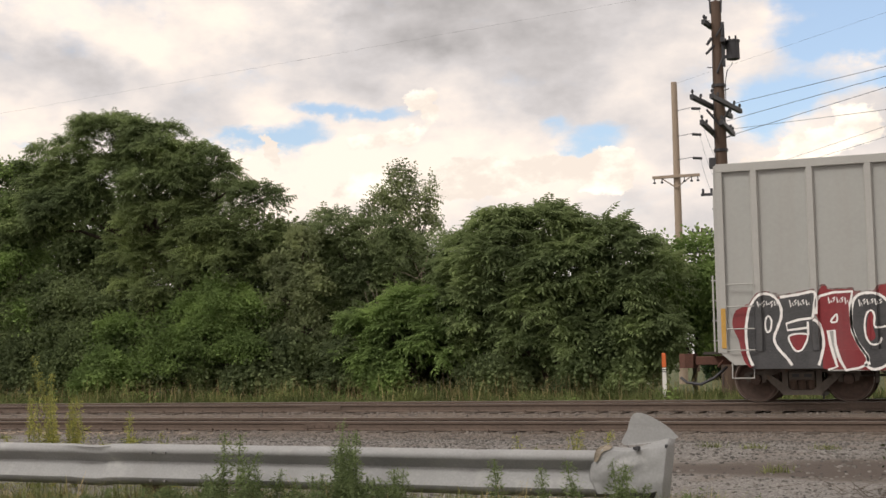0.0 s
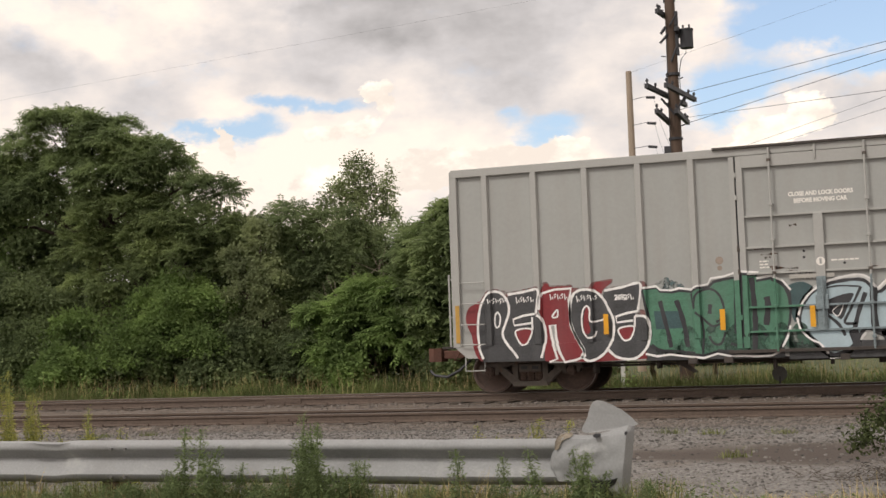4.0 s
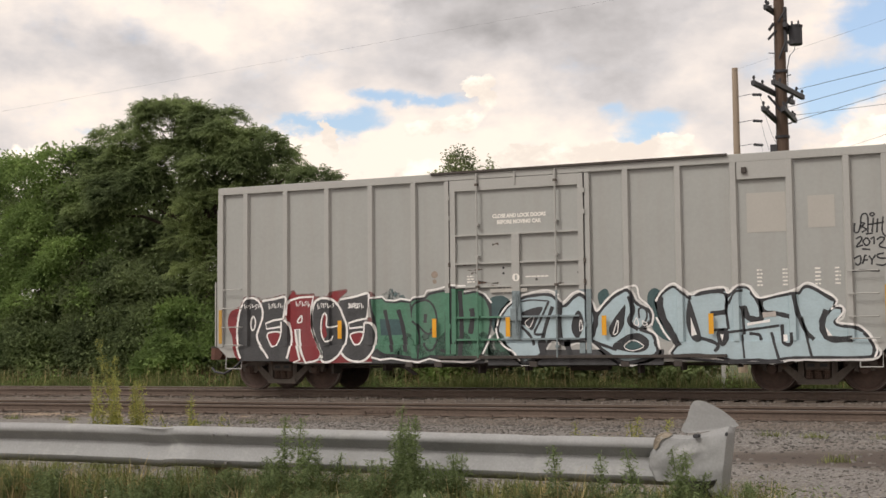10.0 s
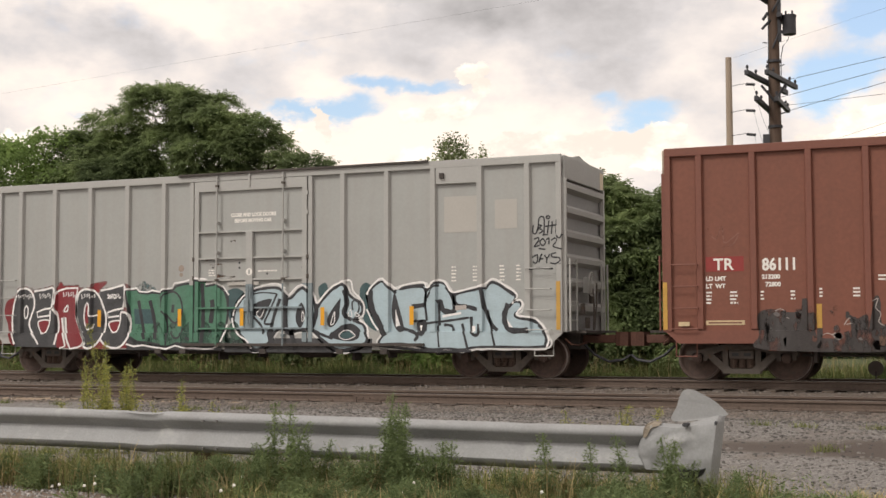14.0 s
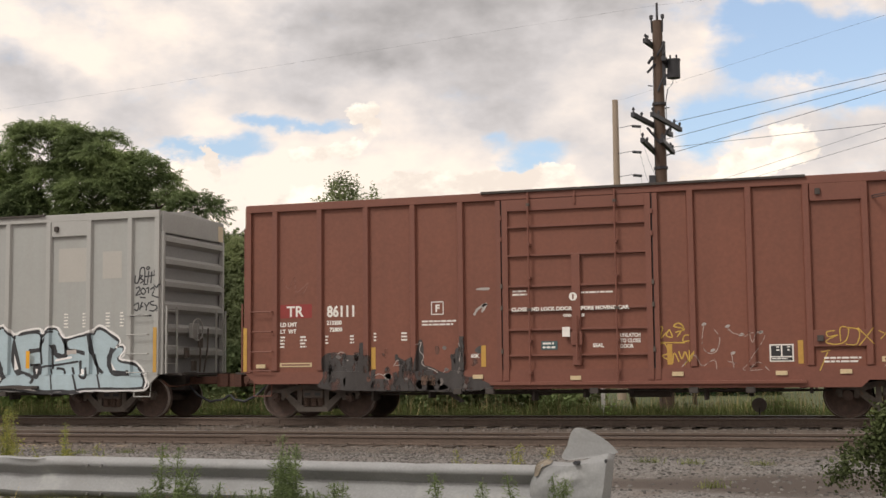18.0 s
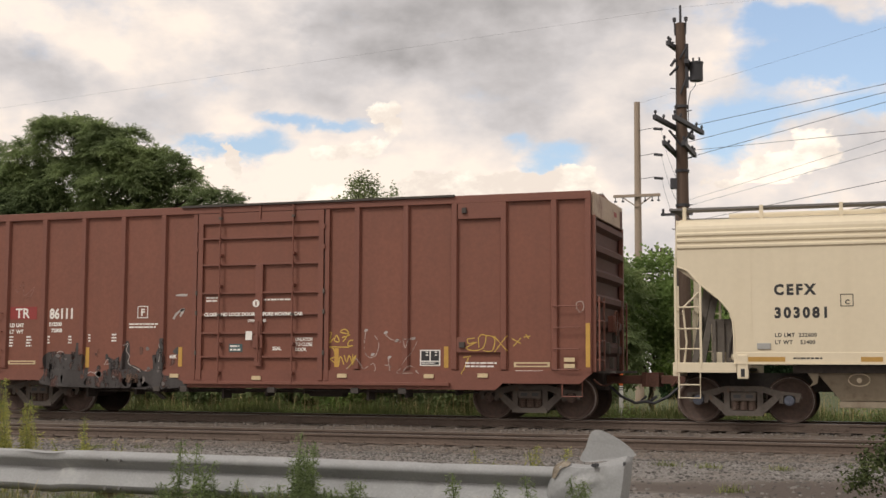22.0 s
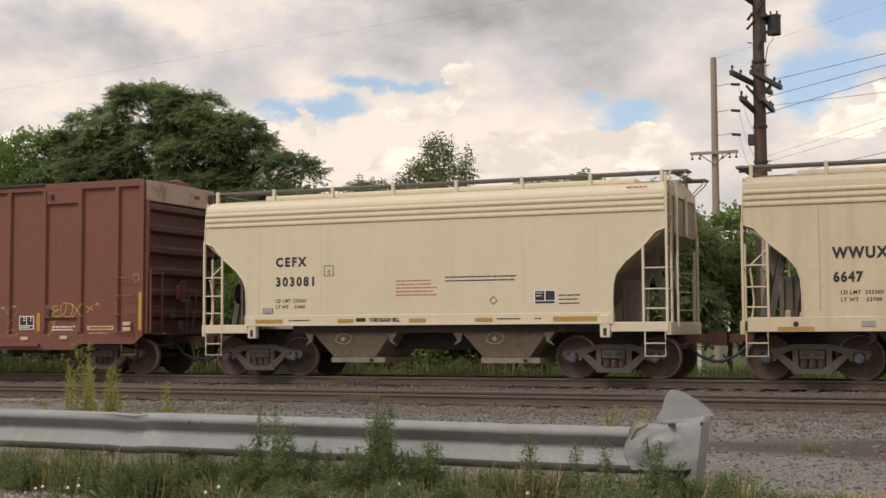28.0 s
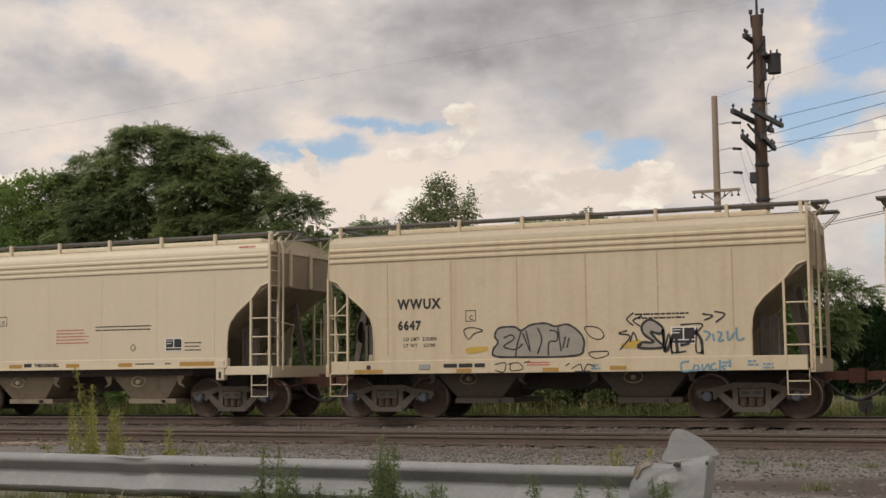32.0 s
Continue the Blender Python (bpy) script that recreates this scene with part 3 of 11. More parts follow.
M.update({k: surface(n, c, r, vary=v, grain=22, stain=2.4, bump=0.03, stretch=(1, 1, 2.2), streak=(tuple(0.6 * a + 0.075 for a in c), 0.5)) for k, n, c, r, v in (
    ("g_bluegrey", "smeared_blue_grey_paint", (0.20, 0.245, 0.26), 0.6, 0.4), ("g_red", "red_spray_paint", (0.215, 0.022, 0.026), 0.6, 0.25), ("g_redthin", "thin_red_overspray", (0.205, 0.10, 0.095), 0.65, 0.3), ("g_tealthin", "thin_teal_overspray", (0.10, 0.15, 0.155), 0.65, 0.3), ("g_red2", "bright_red_spray_paint", (0.215, 0.022, 0.028), 0.6, 0.2), ("g_greendark", "dark_green_spray_paint", (0.040, 0.090, 0.064), 0.6, 0.3), ("g_char", "charcoal_spray_paint", (0.052, 0.052, 0.055), 0.6, 0.5),
    ("g_white", "white_spray_paint", (0.84, 0.82, 0.80), 0.6, 0.08), ("g_white2", "thin_white_spray_paint", (0.66, 0.65, 0.63), 0.6, 0.1), ("g_green", "green_spray_paint", (0.075, 0.195, 0.125), 0.6, 0.3),
    ("g_tealdark", "dark_teal_spray_paint", (0.045, 0.09, 0.095), 0.6, 0.3), ("g_blue", "pale_blue_spray_paint", (0.40, 0.50, 0.54), 0.55, 0.12), ("g_black", "black_spray_paint", (0.030, 0.030, 0.034), 0.55, 0.35),
    ("g_black2", "smeared_black_paint", (0.044, 0.037, 0.035), 0.6, 0.4), ("g_grey", "pale_grey_paint", (0.42, 0.38, 0.35), 0.6, 0.25), ("g_faint", "faded_chalk", (0.24, 0.11, 0.085), 0.7, 0.2),
    ("g_faint2", "worn_white_marker", (0.42, 0.33, 0.29), 0.7, 0.2), ("g_yellow", "yellow_marker_paint", (0.56, 0.37, 0.07), 0.55, 0.15), ("g_grey2", "silver_grey_spray_paint", (0.335, 0.305, 0.255), 0.5, 0.2),
    ("g_brownish", "thin_brown_overspray", (0.12, 0.055, 0.04), 0.65, 0.3), ("g_grey3", "dull_grey_paint", (0.15, 0.13, 0.12), 0.6, 0.3), ("g_bluetag", "faded_blue_marker", (0.17, 0.31, 0.39), 0.6, 0.2))})



def feathered(key, scale, lo, hi, tall=0.5):
    """Thin paint: worn through in a ragged, drawn-out pattern."""
    nt = M[key].node_tree
    N, L = nt.nodes.new, nt.links.new
    tc, mp, n, r = N("ShaderNodeTexCoord"), N("ShaderNodeMapping"), N("ShaderNodeTexNoise"), N("ShaderNodeMapRange")
    mp.inputs["Scale"].default_value = (1, 1, tall)
    L(tc.outputs["Object"], mp.inputs["Vector"])
    L(mp.outputs["Vector"], n.inputs["Vector"])
    n.inputs["Scale"].default_value, n.inputs["Detail"].default_value, n.inputs["Roughness"].default_value = scale, 7, 0.62
    r.interpolation_type = "SMOOTHSTEP"
    r.inputs["From Min"].default_value, r.inputs["From Max"].default_value = lo, hi
    L(n.outputs["Fac"], r.inputs["Value"])
    mix, clear = N("ShaderNodeMixShader"), N("ShaderNodeBsdfTransparent")
    L(r.outputs["Result"], mix.inputs["Fac"])
    L(clear.outputs["BSDF"], mix.inputs[1])
    L(nt.nodes["Principled BSDF"].outputs["BSDF"], mix.inputs[2])
    L(mix.outputs["Shader"], nt.nodes["Material Output"].inputs["Surface"])


feathered("g_black2", 3.2, 0.30, 0.52)
feathered("g_greendark", 3.0, 0.42, 0.62, 0.7)
feathered("g_brownish", 4.0, 0.40, 0.62)
feathered("g_redthin", 5.0, 0.38, 0.60, 1.0)
feathered("g_tealthin", 5.0, 0.38, 0.60, 1.0)
feathered("g_faint", 9.0, 0.36, 0.52, 1.0)
feathered("g_faint2", 9.0, 0.36, 0.52, 1.0)
feathered("rustpaint", 6.0, 0.36, 0.60, 0.6)

# ---- ground and tracks ----
def smooth(a, b, v):
    t = min(1.0, max(0.0, (v - a) / (b - a)))
    return t * t * (3 - 2 * t)


def level(x, y):
    """Height of the ground."""
    z = -0.20 - 0.10 * smooth(9.0, 13.0, y) - 0.07 * smooth(18.0, 21.5, y)
    z += 0.17 * smooth(24.9, 26.4, y) - 0.16 * smooth(29.4, 31.2, y) + 0.12 * smooth(32.0, 38.0, y)
    if y < 60 and -70 < x < 40:
        z += 0.030 * noise.noise((x * 0.5, y * 0.5, 0)) + 0.016 * noise.noise((x * 2.1, y * 2.1, 5))
    return z


def steps(stops):
    """Grid lines: (start, spacing) pairs up to the last start."""
    out = []
    for (a, d), (b, _) in zip(stops, stops[1:]):
        n = max(1, round((b - a) / d))
        out += [a + (b - a) * i / n for i in range(n)]
    return out + [stops[-1][0]]


def build_ground():
    xs = steps([(-3000, 900), (-300, 60), (-70, 4), (-36, 0.5), (12, 0.5), (20, 3), (60, 40), (300, 900), (3000, 0)])
    ys = steps([(-3000, 900), (-300, 80), (-20, 5), (4, 0.35), (36, 0.6), (46, 3), (100, 40), (300, 900), (4500, 0)])
    verts = [(x, y, level(x, y)) for y in ys for x in xs]
    n = len(xs)
    faces = [(j * n + i, j * n + i + 1, (j + 1) * n + i + 1, (j + 1) * n + i) for j in range(len(ys) - 1) for i in range(n - 1)]
    g = sheet("ground", verts, faces, M["ground"], None, "pale gravel yard with brown soil and grass", "structure")
    g["category"] = "ground"
    for p in g.data.polygons:
        p.use_smooth = True


build_ground()

RAIL = [(-0.07, -0.17), (0.07, -0.17), (0.07, -0.155), (0.012, -0.135), (0.012, -0.05), (0.036, -0.04), (0.036, -0.004), (0.03, 0.0),
        (-0.03, 0.0), (-0.036, -0.004), (-0.036, -0.04), (-0.012, -0.05), (-0.012, -0.135), (-0.07, -0.155)]


def railway(name, yc, z, label, seed):
    """A straight track: two rails with bright heads, joint bars, wooden ties."""
    rnd = random.Random(seed)
    base = tagged(new(name), label, "railway track", kind="structure")
    base.location = (0, yc, z)
    for side in (-0.7535, 0.7535):
        rail = part("rail", prism(bmesh.new(), [(side + y, h) for y, h in RAIL], "x", -220, 160), M["railsteel"], base)
        part("rail_head", boxed(-220, 160, side - 0.031, side + 0.031, -0.003, 0.004), M["railtop"], rail, "polished running surface")
        for k in range(-4, 4):
            x = 11.9 * k + (3.1 if side > 0 else -2.4) + seed
            bm = bmesh.new()
            for s in (-1, 1):
                box(bm, x - 0.45, x + 0.45, side + s * 0.022 - 0.012, side + s * 0.022 + 0.012, -0.13, -0.045)
                for j in range(6):
                    rod(bm, (x - 0.38 + 0.152 * j, side + s * 0.03, -0.085), (x - 0.38 + 0.152 * j, side + s * 0.055, -0.085), 0.016, 6)
            part("joint_bar", bm, M["railsteel"], rail)
    first = None
    for i in range(-60, 34):
        x = i * 0.53 + rnd.uniform(-0.03, 0.03)
        turn = Matrix.Rotation(rnd.uniform(-0.02, 0.02), 4, "Z")
        at = (x, rnd.uniform(-0.05, 0.05), rnd.uniform(-0.014, 0.004))
        if first is None:
            first = part("tie", boxed(-0.115, 0.115, -1.3, 1.3, -0.35, -0.168, 0.012), M["tie"], base)
            first.matrix_basis = Matrix.Translation(at) @ turn
        else:
            again(first, "tie", at, base, turn)
    bm = bmesh.new()
    for i in range(-60, 34):
        for side in (-0.7535, 0.7535):
            for s in (-1, 1):
                x = i * 0.53
                box(bm, x - 0.02, x + 0.02, side + s * 0.085 - 0.02, side + s * 0.085 + 0.02, -0.175, -0.135)
    part("spike", bm, M["railsteel"], base, kind="stuff")


railway("railway_track", SPAN, 0.0, "main track with polished rails on dark wooden ties", 1)
railway("railway_track", SIDING, DROP, "weathered siding track half sunk in brown ballast", 3)


def ballast():
    """Loose stones over the track beds and the yard."""
    rng = np.random.default_rng(5)
    fields = ((24000, (-15, 3), (9.3, 22.3)), (17000, (-8, 2.0), (5.2, 8.4)), (11000, (-26, 6), (21, 30.5)))
    n = sum(f[0] for f in fields)
    x = np.concatenate([rng.uniform(*f[1], f[0]) for f in fields])
    y = np.concatenate([rng.uniform(*f[2], f[0]) for f in fields])
    keep = ~((x > -5.0) & (np.abs(y - 15.3 - 0.25 * np.sin(x * 0.8)) < 0.85) & (rng.random(n) < 0.8))
    for yc in (SPAN, SIDING):
        for s in (-0.7535, 0.7535):
            keep &= np.abs(y - yc - s) > 0.1
    x, y = x[keep], y[keep]
    m = len(x)
    r = rng.uniform(0.014, 0.036, m) * np.where(y < 9, 0.36, np.where(y < 14, 0.45, np.where(y < 20, 0.62, 0.9)))
    zz = np.array([level(a, b) for a, b in zip(x, y)])
    cube = np.array([(-1, -1, -1), (1, -1, -1), (1, 1, -1), (-1, 1, -1), (-0.7, -0.7, 0.8), (0.7, -0.7, 0.9), (0.6, 0.7, 0.7), (-0.8, 0.6, 0.8)])
    v = cube[None] * (r[:, None, None] * (rng.uniform(0.6, 1.3, (m, 1, 3)) * np.array((1.0, 1.0, 0.6)))) * rng.uniform(0.75, 1.2, (m, 8, 3))
    a = rng.uniform(0, 6.28, m)
    c, s = np.cos(a)[:, None], np.sin(a)[:, None]
    v = np.stack([v[..., 0] * c - v[..., 1] * s, v[..., 0] * s + v[..., 1] * c, v[..., 2]], -1)
    v += np.stack([x, y, zz + r * 0.3], -1)[:, None]
    quads = np.array([(4, 5, 6, 7), (0, 1, 5, 4), (1, 2, 6, 5), (2, 3, 7, 6), (3, 0, 4, 7)])
    yard, near = (y < 20.6) & (y > 9), y <= 9
    for pick, mat, label in ((near, "nearstone", "clean pale crushed limestone"), (yard, "stone", "pale broken limestone lying loose in the yard"), (~yard & ~near, "trackstone", "brown dusty ballast stones round the rails")):
        w = v[pick]
        f = (quads[None] + (np.arange(len(w)) * 8)[:, None, None]).reshape(-1, 4)
        fast_mesh("loose_stones", w.reshape(-1, 3), f, M[mat], label, "gravel")


def fast_mesh(name, v, f, material, label="", category="", parent=None, kind="stuff"):
    me = bpy.data.meshes.new(name)
    v, f = np.ascontiguousarray(v, dtype=np.float32), np.ascontiguousarray(f, dtype=np.int32)
    k = f.shape[1]
    me.vertices.add(len(v))
    me.vertices.foreach_set("co", v.ravel())
    me.loops.add(f.size)
    me.loops.foreach_set("vertex_index", f.ravel())
    me.polygons.add(len(f))
    me.polygons.foreach_set("loop_start", np.arange(0, f.size, k, dtype=np.int32))
    me.polygons.foreach_set("loop_total", np.full(len(f), k, dtype=np.int32))
    me.update(calc_edges=True)
    me.materials.append(material)
    ob = new(name, me)
    ob.parent = parent
    return tagged(ob, label, category, kind=kind)


M["trackstone"] = surface("dusty_ballast", (0.135, 0.116, 0.102), 0.9, vary=0.2, grain=40, stain=1.0, bump=0.2, island=0.4)
M["nearstone"] = surface("pale_crushed_stone", (0.255, 0.240, 0.226), 0.9, vary=0.2, grain=40, stain=1.0, bump=0.2, island=0.5)
M["stone"] = surface("broken_stone", (0.128, 0.117, 0.107), 0.9, vary=0.2, grain=40, stain=1.0, bump=0.2, island=0.62)
ballast()


# ---- guardrail ----
def guardrail():
    top, y0 = 0.372, 8.60
    base = tagged(new("guardrail"), "dented galvanised steel guardrail along the gravel", "guardrail")
    base.location = (0, y0, 0)
    prof = [(0.05, 0.0), (0.012, -0.012), (-0.006, -0.03), (-0.012, -0.05), (-0.004, -0.07), (0.055, -0.112), (0.068, -0.132), (0.058, -0.152), (0.004, -0.222), (-0.012, -0.25),
            (-0.002, -0.278), (0.055, -0.312)]
    back = [(y + 0.006, z) for y, z in prof[::-1]]
    loop = prof + back

    def beam(a, b, lift=0.0):
        """One length of two-wave beam, closed all round."""
        bm = bmesh.new()
        n = max(2, int((b - a) / 0.12))
        grid = []
        for i in range(n + 1):
            x = a + (b - a) * i / n
            dent = 0.075 * math.exp(-((x + 6.22) / 0.11) ** 2) + 0.02 * math.exp(-((x + 6.55) / 0.3) ** 2) + 0.025 * math.exp(-((x + 3.05) / 0.1) ** 2)
            sag = 0.010 * math.sin(x * 0.8) + 0.02 * smooth(-5.0, -9.0, x)
            grid.append([bm.verts.new((x, y + dent * (1 if -0.02 > z > -0.2 else 0.4) - lift, top + z + sag - 0.25 * dent)) for y, z in loop])
        m = len(loop)
        for u, w in zip(grid, grid[1:]):
            for k in range(m):
                bm.faces.new((u[k], w[k], w[(k + 1) % m], u[(k + 1) % m]))
        bm.faces.new(grid[0][::-1])
        bm.faces.new(grid[-1])
        bmesh.ops.recalc_face_normals(bm, faces=bm.faces[:])
        return part("beam", bm, M["galv"], base, smooth=True)
    for a, b, l in ((-32.4, -28.4, 0.0), (-28.5, -24.6, 0.005), (-24.7, -20.8, 0.0), (-20.9, -17.0, 0.005), (-17.1, -13.2, 0.0), (-13.3, -9.4, 0.005), (-9.5, -5.55, 0.0), (-5.62, -1.98, 0.006)):
        beam(a, b, l)
    bolts = None
    for x in (-5.6, -9.45, -13.25, -17.05):
        for dz in (-0.05, -0.26):
            for dx in (-0.06, 0.06):
                b = rod(bmesh.new(), (0, -0.022, 0), (0, 0.0, 0), 0.010, 8)
                if bolts is None:
                    bolts = part("bolt", b, M["board"], base)
                    bolts.location = (x + dx, -0.015, top + dz)
                else:
                    b.free()
                    again(bolts, "bolt", (x + dx, -0.015, top + dz), base)
    for x in (-1.95, -5.75, -9.55, -13.35, -17.15, -20.95, -24.75, -28.5):
        part("post", boxed(x - 0.08, x + 0.08, 0.10, 0.28, -0.6, top - 0.02, 0.01), M["wood"], base, "weathered square wooden post")
    # bent end shoe: a bulging sheet that overlaps the beam, curled under at its foot
    bm = bmesh.new()
    nx, nz = 30, 28
    grid = []
    for i in range(nx + 1):
        u = i / nx
        row = []
        for k in range(nz + 1):
            w = k / nz
            left = -2.17 - 0.10 * math.sin(math.pi * min(1.0, w * 0.75)) + 0.02 * w
            right = -1.685 - 0.060 * w ** 1.6
            high = 0.395 + 0.055 * smooth(0.35, 1.0, u) - 0.012 * math.sin(math.pi * u)
            low = 0.085 - 0.125 * smooth(0.40, 0.95, u)
            z = high + (low - high) * w
            y = -0.04 - 0.018 * math.sin(math.pi * min(1.0, w * 1.05)) * smooth(0.0, 0.25, u) - 0.025 * w * smooth(0.5, 1.0, u)
            y += 0.010 * noise.noise((u * 4.0, w * 3.0, 2.0)) + 0.006 * noise.noise((u * 9.0 + w * 5.0, w * 7.0, 5.0)) + 0.004 * math.sin(17 * u * w + 2) + 0.10 * smooth(0.93, 1.0, u) ** 2
            y += 0.05 * (1 - smooth(0, 0.07, u)) + 0.05 * (1 - smooth(0.0, 0.08, w))
            if w > 0.9:
                y += 0.5 * (w - 0.9) * smooth(0.3, 0.6, u)
            row.append(bm.verts.new((left + (right - left) * u, y, z)))
        grid.append(row)
    for u, w in zip(grid, grid[1:]):
        for k in range(nz):
            bm.faces.new((u[k], w[k], w[k + 1], u[k + 1]))
    bmesh.ops.recalc_face_normals(bm, faces=bm.faces[:])
    bmesh.ops.solidify(bm, geom=bm.faces[:], thickness=0.005)
    shoe = part("end_shoe", bm, M["galv"], base, "bulging bent end sheet", smooth=True)
    # rust on the lip
    ru = rounded([(-2.205, 0.30), (-2.19, 0.375), (-2.14, 0.402), (-2.09, 0.398), (-2.10, 0.375), (-2.15, 0.355), (-2.18, 0.30)], 4)
    bm = prism(bmesh.new(), ru, "y", -0.053, -0.049)
    for v in bm.verts:
        v.co.y += 0.05 * smooth(0.36, 0.40, v.co.z)
    part("rust_patch", bm, M["rustlip"], shoe, "rust-brown corner")
    flap = rounded([(-2.016, 0.40), (-1.995, 0.50), (-1.975, 0.57), (-1.945, 0.608), (-1.891, 0.608), (-1.82, 0.578), (-1.74, 0.53), (-1.675, 0.47), (-1.69, 0.44)], 4)
    bm = prism(bmesh.new(), flap, "y", 0.02, 0.028)
    for v in bm.verts:
        v.co.y += 0.25 * (v.co.x + 1.9) ** 2 + 0.12 * (v.co.z - 0.40)
    part("flap", bm, M["galv"], base, "end plate bent upright")
    bm = bmesh.new()
    bmesh.ops.create_cone(bm, cap_ends=False, segments=20, radius1=0.115, radius2=0.10, depth=0.26, matrix=Matrix.Translation((-1.87, 0.03, 0.02)) @ Matrix.Rotation(radians(35), 4, "X") @ Matrix.Diagonal((1, 0.55, 1, 1)))
    bmesh.ops.solidify(bm, geom=bm.faces[:], thickness=0.005)
    # dark colour stands for the shaded hollow of the curled foot
    part("end_tube", bm, M["dark"], base, "open curled foot of the end sheet", smooth=True)
    for x, z in ((-1.918, 0.385), (-1.72, 0.40)):
        bm = rod(bmesh.new(), (x, -0.075, z), (x, 0.0, z), 0.013, 10)
        for v in bm.verts:
            v.co.x = x + (v.co.x - x) * (1.5 if x < -1.8 else 0.5)
        part("bolt_hole", bm, M["dark"], shoe)


guardrail()


# ---- poles and wires ----
def utility_pole():
    base = tagged(new("utility_pole"), "dark creosoted utility pole with crossarms and transformer", "utility pole")
    base.location = (-5.2, 34.0, 0)
    part("pole", rod(bmesh.new(), (0, 0, -0.8), (0, 0, 10.17), 0.20, 14, 0.13), M["wood"], base)
    part("top_pin", rod(bmesh.new(), (0, 0, 10.1), (0, 0, 10.66), 0.035, 8, 0.03), M["dark"], base)
    for dx in (-0.15, 0.15):
        bm = rod(bmesh.new(), (dx * 0.9, -0.05, 9.85), (dx, -0.05, 10.24), 0.022, 6)
        rod(bm, (dx, -0.05, 10.22), (dx, -0.05, 10.32), 0.048, 10)
        part("pin_insulator", bm, M["dark"], base)
    part("bracket_plate", boxed(0.115, 0.20, -0.08, 0.02, 8.43, 9.6, 0.01), M["dark"], base)
    part("cutout_arm", rod(bmesh.new(), (-0.28, -0.1, 8.78), (-0.05, -0.12, 9.0), 0.035, 8), M["dark"], base)
    ang = math.atan2(3.3, 0.5)

    def arm(z, half, turn, off, name="crossarm"):
        c, s = math.cos(turn), math.sin(turn)
        bm = boxed(-half, half, -0.05, 0.05, -0.06, 0.06, 0.008)
        ob = part(name, bm, M["dark"], base, "dark wooden crossarm")
        ob.matrix_basis = Matrix.Translation((-s * off, c * off, z)) @ Matrix.Rotation(turn, 4, "Z")
        for x in (-half + 0.08, -half * 0.55, half * 0.55, half - 0.08):
            i = bmesh.new()
            rod(i, (x, 0, 0.06), (x, 0, 0.12), 0.02, 8)
            rod(i, (x, 0, 0.12), (x, 0, 0.16), 0.038, 10)
            rod(i, (x, 0, 0.16), (x, 0, 0.19), 0.026, 10)
            part("insulator", i, M["dark"], ob)
        return ob
    arm(7.40, 1.65, ang, 0.19)
    arm(7.44, 1.25, ang, -0.19)
    arm(6.72, 1.70, math.pi / 2, 0.19)
    arm(6.80, 1.0, math.pi / 2, -0.19)
    arm(9.55, 0.55, ang, 0.18)
    arm(9.05, 0.45, ang + 0.2, -0.18)
    bm = bmesh.new()
    rod(bm, (0.40, 0, 8.60), (0.40, 0, 9.05), 0.17, 18)
    rod(bm, (0.40, 0, 9.05), (0.40, 0, 9.10), 0.185, 18)
    t = part("transformer", bm, M["dark"], base, "grey-black transformer can")
    for z in (8.65, 8.95):
        part("bracket", boxed(0.12, 0.3, -0.05, 0.05, z, z + 0.07), M["dark"], t)
    for dx in (-0.08, 0.08):
        part("bushing", rod(bmesh.new(), (0.4 + dx, 0, 9.1), (0.4 + dx, 0, 9.22), 0.025, 8), M["dark"], t)
    part("drop_wire", pipe(bmesh.new(), [(0.40, -0.1, 8.6), (0.38, -0.1, 8.45), (0.25, -0.1, 8.3), (0.2, -0.15, 8.0), (0.2, -0.18, 7.4)], 0.012), M["dark"], base)
    part("cutout", rod(bmesh.new(), (-0.25, -0.1, 9.02), (-0.12, -0.1, 9.2), 0.04, 8), M["dark"], base)
    for k in range(14):
        z = 1.6 + 0.62 * k
        part("pole_step", rod(bmesh.new(), (0.15 * (-1) ** k, -0.05, z), (0.27 * (-1) ** k, -0.07, z + 0.02), 0.014, 6), M["dark"], base)
    for z0, z1, dx in ((7.30, 6.85, 0.32), (7.30, 6.9, -0.3), (9.5, 9.2, 0.2), (8.62, 8.25, 0.16)):
        part("arm_brace", rod(bmesh.new(), (dx, -0.2, z0), (0, -0.16, z1), 0.03, 6), M["dark"], base)
    for z in (7.9, 6.2, 5.3):
        part("pole_band", rod(bmesh.new(), (0, 0, z), (0, 0, z + 0.07), 0.185, 14), M["dark"], base)
    part("ground_wire", pipe(bmesh.new(), [(-0.1, -0.17, 9.2), (-0.12, -0.18, 7.0), (-0.12, -0.19, 4.0), (-0.12, -0.21, 0.2)], 0.012), M["dark"], base)
    part("junction_box", boxed(-0.3, -0.12, -0.12, 0.12, 5.78, 6.05, 0.01), M["dark"], base)


utility_pole()


